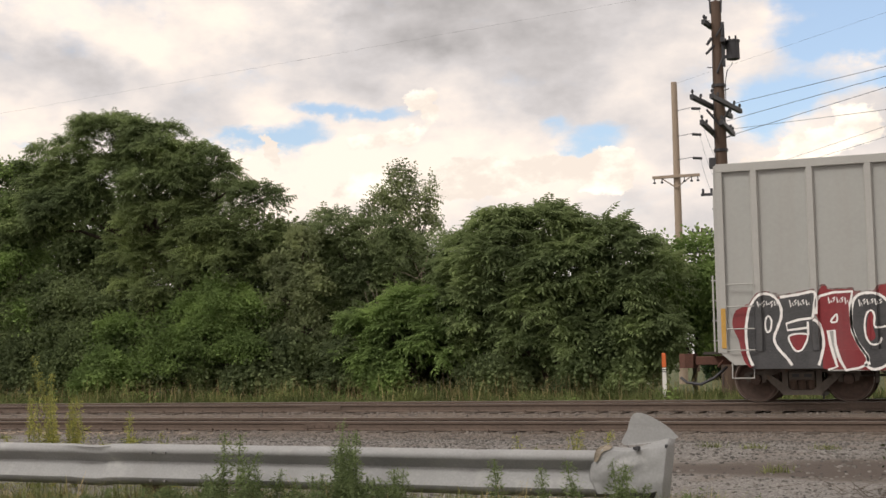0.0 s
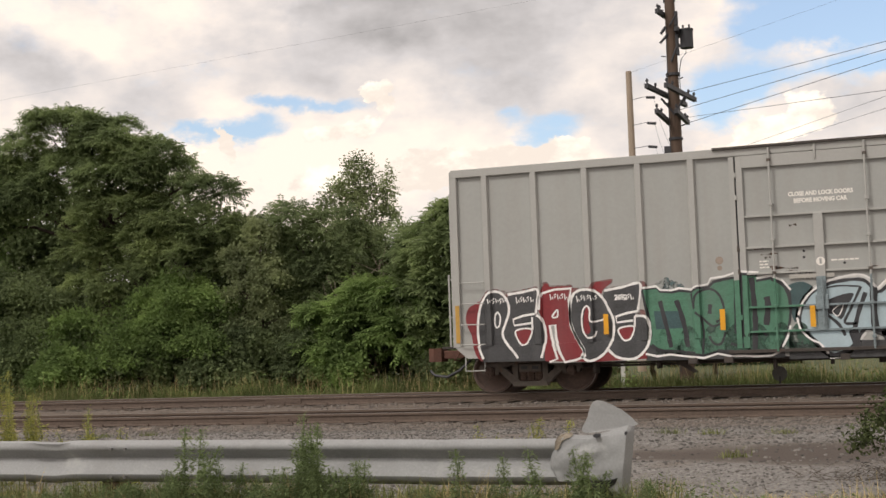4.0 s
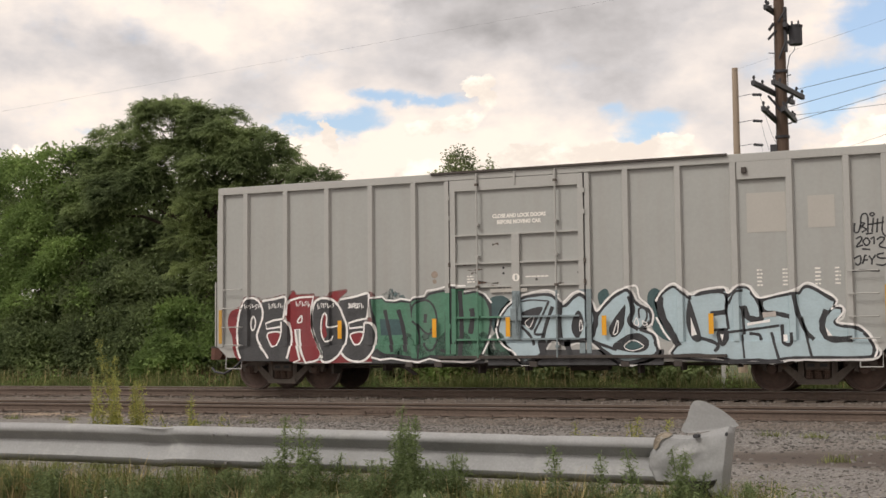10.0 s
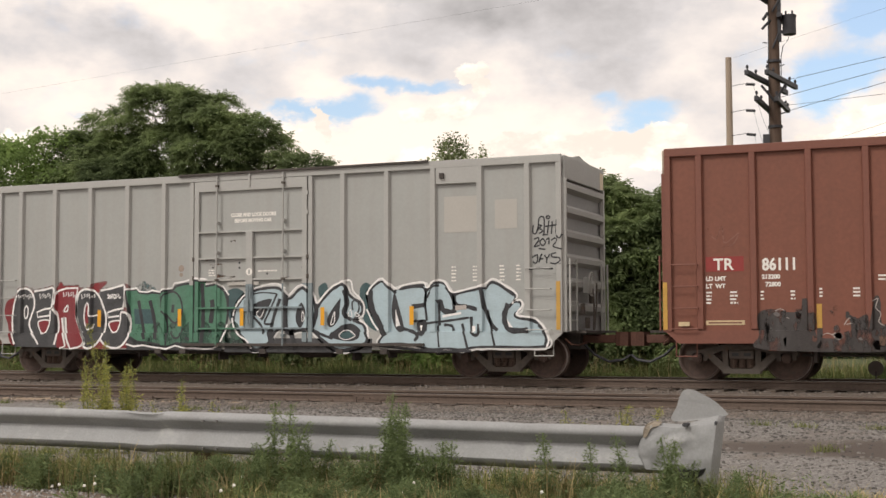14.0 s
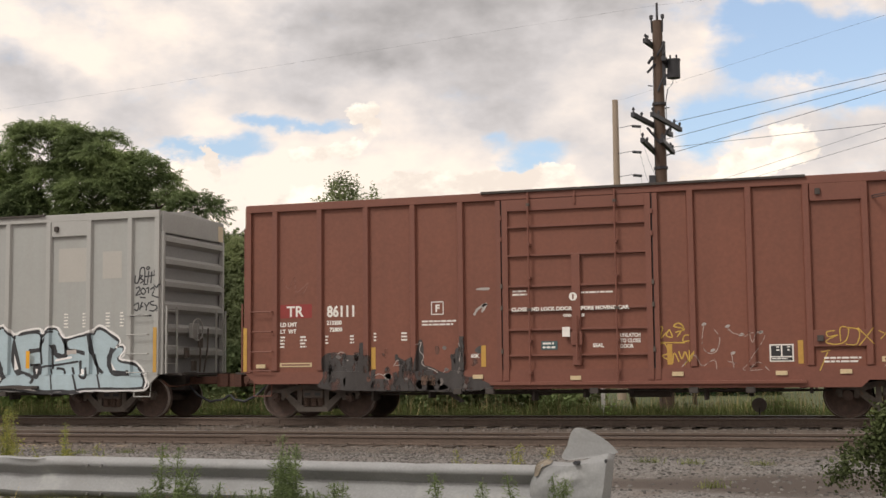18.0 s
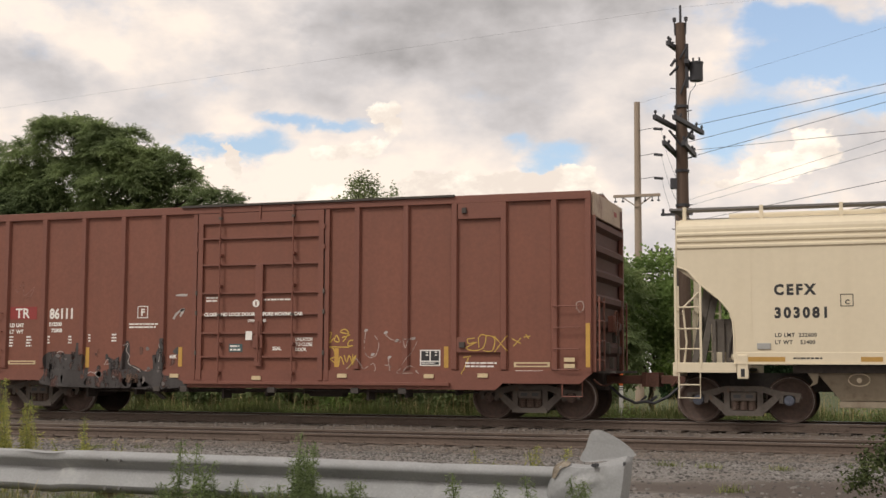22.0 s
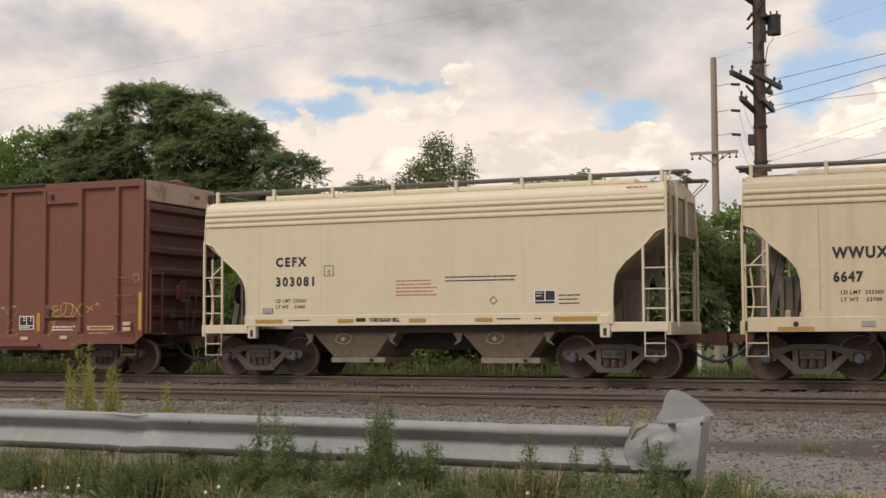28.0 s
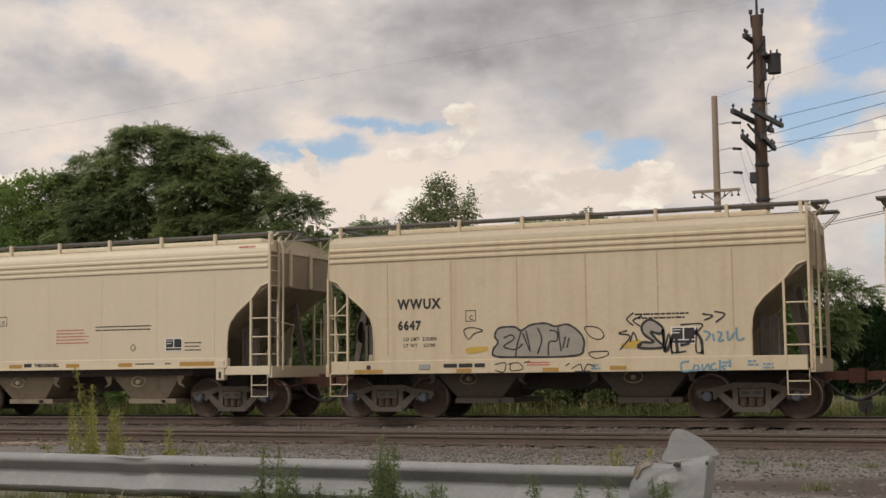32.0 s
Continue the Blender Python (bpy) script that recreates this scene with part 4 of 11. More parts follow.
def transmission_pole():
    base = tagged(new("utility_pole"), "pale weathered wooden pole with one crossarm", "utility pole")
    base.location = (-10.3, 55.0, 0)
    part("pole", rod(bmesh.new(), (0, 0, -0.8), (0, 0, 12.55), 0.19, 14, 0.125), M["palewood"], base)
    a = part("crossarm", boxed(-1.0, 1.0, -0.28, -0.16, 8.42, 8.54, 0.01), M["palewood"], base)
    for x in (-0.92, -0.6, 0.35, 0.65, 0.92):
        i = bmesh.new()
        rod(i, (x, -0.22, 8.28), (x, -0.22, 8.44), 0.022, 6)
        rod(i, (x, -0.22, 8.22), (x, -0.22, 8.28), 0.06, 8)
        part("insulator", i, M["dark"], a)
    bm = bmesh.new()
    rod(bm, (-0.6, -0.2, 8.42), (0, -0.2, 8.0), 0.025, 6)
    rod(bm, (0.6, -0.2, 8.42), (0, -0.2, 8.0), 0.025, 6)
    part("brace", bm, M["palewood"], base)
    for z in (11.3, 10.2, 9.2):
        i = rod(bmesh.new(), (0.1, -0.1, z), (0.75, -0.4, z + 0.02), 0.012, 6)
        part("strut", i, M["dark"], base)
        bm = bmesh.new()
        for k in range(4):
            rod(bm, (0.80 + 0.1 * k, -0.42 - 0.05 * k, z - 0.02 - 0.02 * k), (0.86 + 0.1 * k, -0.45 - 0.05 * k, z - 0.03 - 0.02 * k), 0.06, 8)
        part("insulator", bm, M["dark"], base)


transmission_pole()


def wire(a, b, sag, r=0.008, label="thin black overhead power wire"):
    a, b = Vector(a), Vector(b)
    pts = [a.lerp(b, i / 24) - Vector((0, 0, sag * 4 * (i / 24) * (1 - i / 24))) for i in range(25)]
    ob = part("overhead_wire", pipe(bmesh.new(), pts, r, 5), M["dark"], None, label)
    tagged(ob, category="wire", group="overhead wires")


for _p, _q, _r in (((-4.68, 34.00, 7.46), (16.55, 18.72, 7.66), 0.007), ((-4.63, 34.00, 7.08), (16.29, 14.45, 7.28), 0.007), ((-4.64, 34.00, 6.68), (16.20, 10.40, 6.88), 0.007)):
    _p, _q = Vector(_p), Vector(_q)
    wire(_p + (_p - _q) * ((_p.x + 5.12) / (_q.x - _p.x)), _q, 0.0, _r)
wire((-5.05, 33.9, 6.75), (3.4, 14.86, 3.79), 0.0, 0.005)
wire((-5.05, 33.9, 5.45), (3.4, 14.86, 4.49), 0.0, 0.0035)
wire((-5.05, 33.9, 5.3), (3.38, 14.86, 4.26), 0.0, 0.0035)
wire((-10.3, 54.9, 12.45), (4.74, 22.84, 7.98), 0.0, 0.003)
wire((-9.75, 61.9, 7.99), (4.28, 15.84, 4.0), 0.0, 0.008)
wire((-9.75, 61.9, 7.14), (3.79, 12.55, 3.18), 0.0, 0.01)
wire((-9.75, 61.9, 7.02), (3.79, 12.55, 3.17), 0.0, 0.01)
wire((-5.2, 34.0, 10.6), (7.68, 30.0, 9.6), 0.0, 0.0016)
wire((-5.2, 34.0, 10.6), (-33.39, 27.6, 6.95), 0.0, 0.0016)
wire((-9.2, 54.6, 11.20), (-5.25, 33.85, 5.90), 0.25, 0.006)
wire((-9.2, 54.6, 10.10), (-5.25, 33.85, 5.30), 0.25, 0.006)
wire((-9.2, 54.6, 9.10), (-5.25, 33.85, 4.75), 0.25, 0.006)


def far_poles():
    for x, y, h, arms in ((-15.25, 90.0, 9.6, (9.3, 8.6)), (-16.2, 92.0, 9.0, (8.6, 8.1)), (-9.75, 62.0, 8.7, (8.5,))):
        base = tagged(new("utility_pole"), "distant dark utility pole with short crossarms", "utility pole")
        base.location = (x, y, 0)
        part("pole", rod(bmesh.new(), (0, 0, -0.8), (0, 0, h), 0.13, 10, 0.09), M["wood"], base)
        for z in arms:
            a = part("crossarm", boxed(-0.75, 0.75, -0.06, 0.06, z - 0.06, z + 0.06), M["dark"], base)
            for k in (-0.65, -0.25, 0.25, 0.65):
                part("insulator", rod(bmesh.new(), (k, 0, z + 0.05), (k, 0, z + 0.28), 0.06, 8), M["dark"], a)


far_poles()


def marker_post():
    base = tagged(new("marker_post"), "white plastic marker post with an orange top", "marker post")
    base.location = (-6.66, 33.0, 0)
    part("post", boxed(-0.05, 0.05, -0.03, 0.03, -0.5, 0.66, 0.012), M["postwhite"], base)
    part("cap", boxed(-0.052, 0.052, -0.032, 0.032, 0.67, 1.03, 0.014), M["postorange"], base, "orange upper half")
    bm = boxed(-0.053, 0.053, -0.033, 0.033, 0.60, 0.63)
    box(bm, -0.053, 0.053, -0.033, 0.033, 0.55, 0.57)
    part("band", bm, M["dark"], base)


marker_post()


def switch_stand():
    base = tagged(new("track_target"), "small round dark trackside target on a thin rod", "track sign")
    base.location = (-2.63, 31.0, -0.16)
    part("rod", rod(bmesh.new(), (0, 0, -0.5), (0, 0, 0.25), 0.02, 8), M["dark"], base)
    part("disc", rod(bmesh.new(), (0, -0.012, 0.32), (0, 0.012, 0.32), 0.17, 20), M["board"], base)
    part("foot", boxed(-0.1, 0.1, -0.1, 0.1, -0.5, -0.42, 0.01), M["dark"], base)


switch_stand()

# ---- the train ----
HALF = 1.55       # half a car's width over its ribs
WHEEL = 0.457
CARS, AXLES = [], []


def lathe_y(bm, prof, seg=28):
    """Turn (radius, y) about the y axis."""
    rings = [[bm.verts.new((r * math.cos(2 * math.pi * k / seg), y, r * math.sin(2 * math.pi * k / seg))) for k in range(seg)] for r, y in prof]
    for u, w in zip(rings, rings[1:]):
        for k in range(seg):
            bm.faces.new((u[k], w[k], w[(k + 1) % seg], u[(k + 1) % seg]))
    bm.faces.new(rings[0])
    bm.faces.new(rings[-1][::-1])
    return bm


def wheel_mesh():
    bm = bmesh.new()
    for s in (-1, 1):
        prof = [(0.10, 0.70), (0.13, 0.69), (0.36, 0.715), (0.40, 0.685), (0.482, 0.685), (0.487, 0.70), (0.485, 0.712), (0.46, 0.722), (WHEEL, 0.735), (WHEEL - 0.004, 0.815), (0.445, 0.82),
                (0.405, 0.82), (0.385, 0.80), (0.36, 0.765), (0.15, 0.80), (0.12, 0.82), (0.10, 0.82)]
        lathe_y(bm, [(r, s * y) for r, y in prof], 36)
    rod(bm, (0, -0.9, 0), (0, 0.9, 0), 0.085, 14)
    bmesh.ops.recalc_face_normals(bm, faces=bm.faces[:])
    me = bpy.data.meshes.new("wheelset")
    for f in bm.faces:
        f.smooth = True
        c = f.calc_center_median()
        r = math.hypot(c.x, c.z)
        f.material_index = 1 if 0.44 < r < WHEEL + 0.001 and abs(c.y) > 0.73 else 0
    bm.to_mesh(me)
    bm.free()
    me.materials.append(M["wheel"])
    me.materials.append(M["tread"])
    return me


WHEELS = wheel_mesh()


def keep_mesh(name, bm, material):
    bmesh.ops.recalc_face_normals(bm, faces=bm.faces[:])
    me = bpy.data.meshes.new(name)
    bm.to_mesh(me)
    bm.free()
    me.materials.append(material)
    return me


def sideframe_mesh():
    """A cast truck side: arched top, slanting struts, spring seat, pedestals over the bearings."""
    bm = bmesh.new()
    lo, hi = -0.08, 0.08
    top = [(-1.13, 0.50), (-1.10, 0.60), (-0.75, 0.64), (-0.35, 0.735), (0.35, 0.735), (0.75, 0.64), (1.10, 0.60), (1.13, 0.50), (1.02, 0.50), (0.98, 0.56), (0.80, 0.56),
           (0.72, 0.50), (0.62, 0.53), (0.32, 0.63), (-0.32, 0.63), (-0.62, 0.53), (-0.72, 0.50), (-0.80, 0.56), (-0.98, 0.56), (-1.02, 0.50)]
    prism(bm, top, "y", lo, hi)
    prism(bm, [(-0.38, 0.15), (0.38, 0.15), (0.36, 0.25), (-0.36, 0.25)], "y", lo - 0.03, hi + 0.03)
    for d in (-1, 1):
        prism(bm, [(d * 0.76, 0.54), (d * 0.60, 0.56), (d * 0.20, 0.25), (d * 0.36, 0.16)], "y", lo - 0.005, hi + 0.005)
        prism(bm, [(d * 0.38, 0.66), (d * 0.27, 0.66), (d * 0.27, 0.24), (d * 0.38, 0.24)], "y", lo + 0.004, hi - 0.004)
        prism(bm, [(d * 0.70, 0.40), (d * 0.775, 0.40), (d * 0.775, 0.565), (d * 0.66, 0.545)], "y", lo + 0.004, hi - 0.004)
        prism(bm, [(d * 1.07, 0.42), (d * 1.0, 0.42), (d * 1.0, 0.565), (d * 1.1, 0.565)], "y", lo + 0.004, hi - 0.004)
        for s in (-1, 1):
            rod(bm, (d * 0.45, s * 0.07, 0.62), (d * 0.45, s * 0.10, 0.62), 0.03, 8)
    return keep_mesh("side_frame", bm, M["steel"])


def spring_mesh():
    bm = bmesh.new()
    pipe(bm, [(0.072 * math.cos(t * 0.7), 0.072 * math.sin(t * 0.7), 0.25 + 0.19 * t / 45) for t in range(46)], 0.018, 5)
    return keep_mesh("spring", bm, M["spring"])


def bolster_mesh():
    bm = bmesh.new()
    box(bm, -0.25, 0.25, -1.12, 1.12, 0.44, 0.62, 0.03)
    box(bm, -0.2, 0.2, -0.25, 0.25, 0.6, 0.74, 0.02)
    for s in (-1, 1):
        rod(bm, (s * 0.45, -0.85, 0.42), (s * 0.45, 0.85, 0.42), 0.04, 8)
        rod(bm, (s * 0.45, 0, 0.42), (0, 0, 0.5), 0.04, 6)
    return keep_mesh("truck", bm, M["steel"])


def cap_mesh():
    bm = bmesh.new()
    rod(bm, (0, -0.86, 0), (0, -1.13, 0), 0.10, 18)
    rod(bm, (0, -1.13, 0), (0, -1.16, 0), 0.075, 18)
    for k in range(3):
        a = 2 * math.pi * k / 3
        rod(bm, (0.05 * math.cos(a), -1.15, 0.05 * math.sin(a)), (0.05 * math.cos(a), -1.185, 0.05 * math.sin(a)), 0.018, 6)
    return bm


M["spring"] = surface("dark_spring_steel", (0.11, 0.075, 0.058), 0.7, 0.2, vary=0.25)
FRAME_ME, SPRING_ME, BOLSTER_ME = sideframe_mesh(), spring_mesh(), bolster_mesh()
CAPS = {k: keep_mesh("bearing_cap", cap_mesh(), M[k]) for k in ("wheel", "hub")}


def truck(car, x, cap):
    t = new("truck", BOLSTER_ME)
    t.parent, t.location = car, (x, 0, 0)
    half_turn = Matrix.Rotation(math.pi, 4, "Z")
    for s in (-1, 1):
        o = new("side_frame", FRAME_ME)
        o.parent, o.location = t, (0, s * 1.01, 0)
        for dx in (-0.17, 0.0, 0.17):
            o = new("spring", SPRING_ME)
            o.parent, o.location = t, (dx, s * 1.02, 0)
        for dx in (-0.12, 0.12):
            part("bolster_slot", boxed(dx - 0.07, dx + 0.07, min(s * 1.118, s * 1.124), max(s * 1.118, s * 1.124), 0.50, 0.565), M["dark"], t)
    for d in (-0.889, 0.889):
        w = new("wheelset", WHEELS)
        w.parent = t
        AXLES.append((w, d))
        for s in (-1, 1):
            o = new("bearing_cap", CAPS[cap])
            o.parent = t
            o.matrix_basis = Matrix.Translation((d, 0, WHEEL)) @ (half_turn if s > 0 else Matrix())


def coupler(car, x, d, body, reach=1.0):
    """Draft gear and knuckle at a car's end; d: the way it points."""
    bm = bmesh.new()
    box(bm, min(x, x - d * 0.9), max(x, x - d * 0.9), -0.28, 0.28, 0.62, 1.05, 0.02)
    part("draft_sill", bm, body, car)
    bm = bmesh.new()
    box(bm, min(x, x + d * (reach - 0.3)), max(x, x + d * (reach - 0.3)), -0.09, 0.09, 0.76, 0.94, 0.02)
    head = [(0, -0.14), (0.10, -0.19), (0.28, -0.17), (0.34, -0.05), (0.24, 0.0), (0.30, 0.08), (0.34, 0.17), (0.22, 0.2), (0.05, 0.16)]
    prism(bm, [(x + d * (reach - 0.32 + a), b * d) for a, b in head], "z", 0.70, 1.0)
    part("coupler", bm, M["rusty"], car, "rusty knuckle coupler")
    bm = pipe(bmesh.new(), [(x + d * 0.1, -0.25, 0.72), (x + d * 0.35, -0.3, 0.5), (x + d * 0.65, -0.28, 0.36), (x + d * 0.95, -0.22, 0.40), (x + d * reach, -0.15, 0.5)], 0.03, 8)
    part("air_hose", bm, M["dark"], car)
    bm = pipe(bmesh.new(), [(x, -1.35, 0.86), (x + d * 0.12, -1.3, 0.74), (x + d * 0.16, -0.9, 0.72), (x + d * 0.2, -0.35, 0.78)], 0.017, 6)
    part("cut_lever", bm, M["rusty"], car)


def ladder(car, x0, x1, zs, material, y=-HALF, drop=0.06):
    """Grab irons one above the other, each bent back to the wall."""
    s, first = (-1 if y < 0 else 1), None
    for z in zs:
        if first is None:
            first = part("grab_iron", pipe(bmesh.new(), [(x0, y, 0), (x0, y + s * drop, 0), (x1, y + s * drop, 0), (x1, y, 0)], 0.014, 6), material, car)
            first.location.z = z
        else:
            again(first, "grab_iron", (0, 0, z), car)


def car_base(name, u, label):
    c = tagged(new(name), label, "freight car", "cars of the train")
    c.location = (u, SPAN, 0)
    CARS.append((c, u))
    return c


def boxcar(u0, u1, top, ribs, door, body, trim, endmat, label, bars_z, rod_x, panel, sill_cut, coat=None):
    """A fifty-foot plug-door boxcar. Distances along the train: u0..u1 its ends, ribs, door edges."""
    uc = (u0 + u1) / 2
    car = car_base("boxcar", uc, label)
    x0, x1 = u0 - uc, u1 - uc
    face = HALF - 0.075
    roof = [(-face, 1.0), (-face, top - 0.16), (-0.9, top + 0.02), (0, top + 0.1), (0.9, top + 0.02), (face, top - 0.16), (face, 1.0)]
    part("shell", prism(bmesh.new(), roof, "x", x0 + 0.06, x1 - 0.06), body, car)
    # roof sheets with raised seams
    bm = bmesh.new()
    n = 14
    for k in range(n + 1):
        x = x0 + 0.1 + (x1 - x0 - 0.2) * k / n
        for a, b in (((-face, top - 0.15), (0, top + 0.11)), ((0, top + 0.11), (face, top - 0.15))):
            box(bm, x - 0.03, x + 0.03, min(a[0], b[0]), max(a[0], b[0]), 0, 0.03)
            for v in bm.verts[-8:]:
                t = (v.co.y - a[0]) / (b[0] - a[0])
                v.co.z += a[1] + (b[1] - a[1]) * t
    part("roof_seam", bm, endmat, car, kind="stuff")
    for s in (-1, 1):
        y0, y1 = (-HALF, -face + 0.01) if s < 0 else (face - 0.01, HALF)
        part("top_chord", boxed(x0, x1, y0, y1, top - 0.17, top, 0.012), trim, car)
        low = [(x0, 1.02), (x0, 0.98), (x0 + 0.25, 0.76), (x0 + 1.9, 0.76), (x0 + 2.05, 0.62), (x1 - 2.05, 0.62), (x1 - 1.9, 0.76), (x1 - 0.25, 0.76), (x1, 0.98), (x1, 1.02)]
        part("side_sill", prism(bmesh.new(), low, "y", y0 + 0.02, y1 - 0.02), trim, car)
        for a, b in ((x0, x0 + 0.12), (x1 - 0.12, x1)):
            part("corner_post", boxed(a, b, y0 + 0.005, y1 - 0.005, 1.0, top - 0.16, 0.008), trim, car)
    first = None
    for u in ribs:
        for s in (-1, 1):
            if first is None:
                bm = bmesh.new()
                prism(bm, [(-0.085, 0), (-0.055, -0.075), (0.055, -0.075), (0.085, 0)], "z", 1.05, top - 0.165)
                first = part("side_rib", bm, trim, car)
                first.location = (u - uc, -face, 0)
            else:
                again(first, "side_rib", (u - uc, s * face, 0), car, Matrix.Rotation(math.pi, 4, "Z") if s > 0 else None)
    # plug doors: recessed sheets in a proud frame, bars across, lock rods; coat: (height, [(from, to, paint)]) sprayed over the lower hardware
    d0, d1 = door[0] - uc, door[1] - uc
    limit = coat[0] if coat else 0.0

    def paint_at(x, z):
        for u0_, u1_, k in (coat[1] if coat and z < limit else ()):
            if u0_ - uc <= x < u1_ - uc:
                return M[k]
        return trim

    def across(z, x0_, x1_):
        cuts = [x0_] + [c[1] - uc for c in (coat[1] if coat and z < limit else ()) if x0_ < c[1] - uc < x1_] + [x1_]
        return list(zip(cuts, cuts[1:]))

    for s in (-1, 1):
        turn = Matrix.Rotation(math.pi, 4, "Z") if s > 0 else Matrix()
        dr = part("door", boxed(d0, d1, -face - 0.018, -face + 0.01, 0.80, top - 0.18), body, car, "wide sliding plug door")
        dr.matrix_basis = Matrix.Translation((d0 + d1, 0, 0)) @ turn if s > 0 else Matrix()
        for x, o in ((d0, -1), (d1, 1)):
            for za, zb in (((0.80, limit), (limit, top - 0.18)) if coat else ((0.80, top - 0.18),)):
                part("door_edge", boxed(x - 0.06, x + 0.06, -face - 0.080, -face + 0.01, za, zb), paint_at(x, za), dr)
                part("door_jamb", boxed(x + o * 0.145 - 0.05, x + o * 0.145 + 0.05, -face - 0.070, -face + 0.01, za, zb), paint_at(x, za), dr)
            # dark strip added to stand for the open gap beside the door
            part("door_seal", boxed(x + o * 0.0775 - 0.012, x + o * 0.0775 + 0.012, -face - 0.03, -face + 0.01, 0.80, top - 0.18), M["dark"], dr, "dark strip in the door gap")
            for z in (top - 0.55, top - 1.0, 2.75, 2.3, 1.4):
                part("hinge_bracket", boxed(x + o * 0.08 - 0.025, x + o * 0.08 + 0.025, -face - 0.10, -face - 0.02, z - 0.05, z + 0.05, 0.008), paint_at(x, z) if z < limit else M["steel"] if z < 2.8 else trim, dr)
        part("door_header", boxed(d0 + 0.06, d1 - 0.06, -face - 0.080, -face + 0.01, top - 0.42, top - 0.18, 0.006), trim, dr)
        for z in bars_z:
            for xa, xb in across(z, d0 + 0.06, d1 - 0.06):
                part("door_bar", boxed(xa, xb, -face - 0.085, -face - 0.012, z - 0.020, z + 0.020, 0.004), paint_at((xa + xb) / 2, z), dr)
        for u in rod_x:
            for za, zb in (((0.72, limit), (limit, top - 0.05)) if coat else ((0.72, top - 0.05),)):
                part("lock_rod", rod(bmesh.new(), (u - uc, -face - 0.125, za), (u - uc, -face - 0.125, zb), 0.021, 8), paint_at(u - uc, za), dr)
            for z in (0.95, 1.6, 2.25, 2.9, 3.6, top - 0.30):
                part("rod_guide", boxed(u - uc - 0.036, u - uc + 0.036, -face - 0.15, -face - 0.012, z - 0.028, z + 0.028, 0.006), paint_at(u - uc, z) if z < limit else M["steel"] if z > 4 or 2.2 < z < 2.3 else trim, dr)
        mid = (d0 + d1) / 2
        zt = bars_z[1] if len(bars_z) > 5 else bars_z[0]
        for za, zb in (((1.1, limit), (limit, zt)) if coat else ((1.1, zt),)):
            part("gear_channel", boxed(mid - 0.09, mid + 0.09, -face - 0.095, -face - 0.012, za, zb, 0.006), paint_at(mid, za), dr)
        part("roller_bracket", boxed(mid - 0.022, mid + 0.022, -HALF - 0.03, -face - 0.05, top - 0.33, top - 0.02, 0.008), trim, dr)
        g = bmesh.new()
        box(g, mid - 0.12, mid + 0.12, -face - 0.13, -face - 0.06, 1.5, 1.78, 0.015)
        rod(g, (mid + 0.02, -face - 0.16, 1.2), (mid + 0.02, -face - 0.16, 2.1), 0.02, 8)
        part("gearbox", g, paint_at(mid, 1.5), dr, "door lock gear with crank")
        tr = boxed(d0 - 0.5, d1 + 3.1, -HALF - 0.05, -face - 0.02, top - 0.03, top + 0.02, 0.006)
        t = part("upper_track", tr, M["under"], car)
        b = boxed(d0 - 0.35, d1 + 3.0, -HALF - 0.06, -face - 0.02, 0.70, 0.765, 0.006)
        t2 = part("lower_track", b, M["under"] if coat else trim, car)
        if s > 0:
            for o in (t, t2):
                o.matrix_basis = Matrix.Translation((d0 + d1, 0, 0)) @ turn
    # sill-to-roof stiffener panel past the door
    p0, p1 = panel[0] - uc, panel[1] - uc
    part("header_plate", boxed(p0, p1, -HALF + 0.004, -face, panel[2], top - 0.165, 0.008), trim, car)
    part("door_stop", boxed(p0 + 0.1, p0 + 0.2, -HALF - 0.05, -HALF + 0.01, panel[2] + 0.12, panel[2] + 0.24, 0.01), M["under"], car)
    if panel[3]:
        part("stop_plate", boxed(p0 - 0.02, p1 - 0.02, -HALF + 0.004, -face, 1.40, 1.72, 0.008), trim, car)
        part("door_stop", boxed(p0 + 0.05, p0 + 0.17, -HALF - 0.05, -HALF + 0.01, 1.5, 1.62, 0.01), M["under"], car)
    # pressed end walls
    for s, x in ((-1, x0), (1, x1)):
        bm = bmesh.new()
        box(bm, min(x - s * 0.10, x - s * 0.04), max(x - s * 0.10, x - s * 0.04), -face, face, 1.0, top - 0.1)
        # the wall's colour already holds the shade between the ribs
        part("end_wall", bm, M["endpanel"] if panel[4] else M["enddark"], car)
        z, first_rib = top - 0.66, None
        while z > 1.1:
            if first_rib is None:
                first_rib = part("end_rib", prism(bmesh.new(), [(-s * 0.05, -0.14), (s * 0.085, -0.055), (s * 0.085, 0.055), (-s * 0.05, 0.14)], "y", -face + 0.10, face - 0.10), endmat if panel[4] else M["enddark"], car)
                first_rib.location = (x, 0, z)
            else:
                again(first_rib, "end_rib", (x, 0, z), car)
            z -= 0.52
        for yy in (-1.42, -0.95, 0.95, 1.42):
            part("ladder_stile", boxed(min(x + s * 0.13, x + s * 0.16), max(x + s * 0.13, x + s * 0.16), yy - 0.025, yy + 0.025, 1.02, 2.55), trim, car)
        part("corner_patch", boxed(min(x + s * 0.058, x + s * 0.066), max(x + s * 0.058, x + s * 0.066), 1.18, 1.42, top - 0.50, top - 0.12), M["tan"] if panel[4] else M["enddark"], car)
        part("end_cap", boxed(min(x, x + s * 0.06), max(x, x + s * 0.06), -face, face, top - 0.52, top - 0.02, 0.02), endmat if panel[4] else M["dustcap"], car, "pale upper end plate")
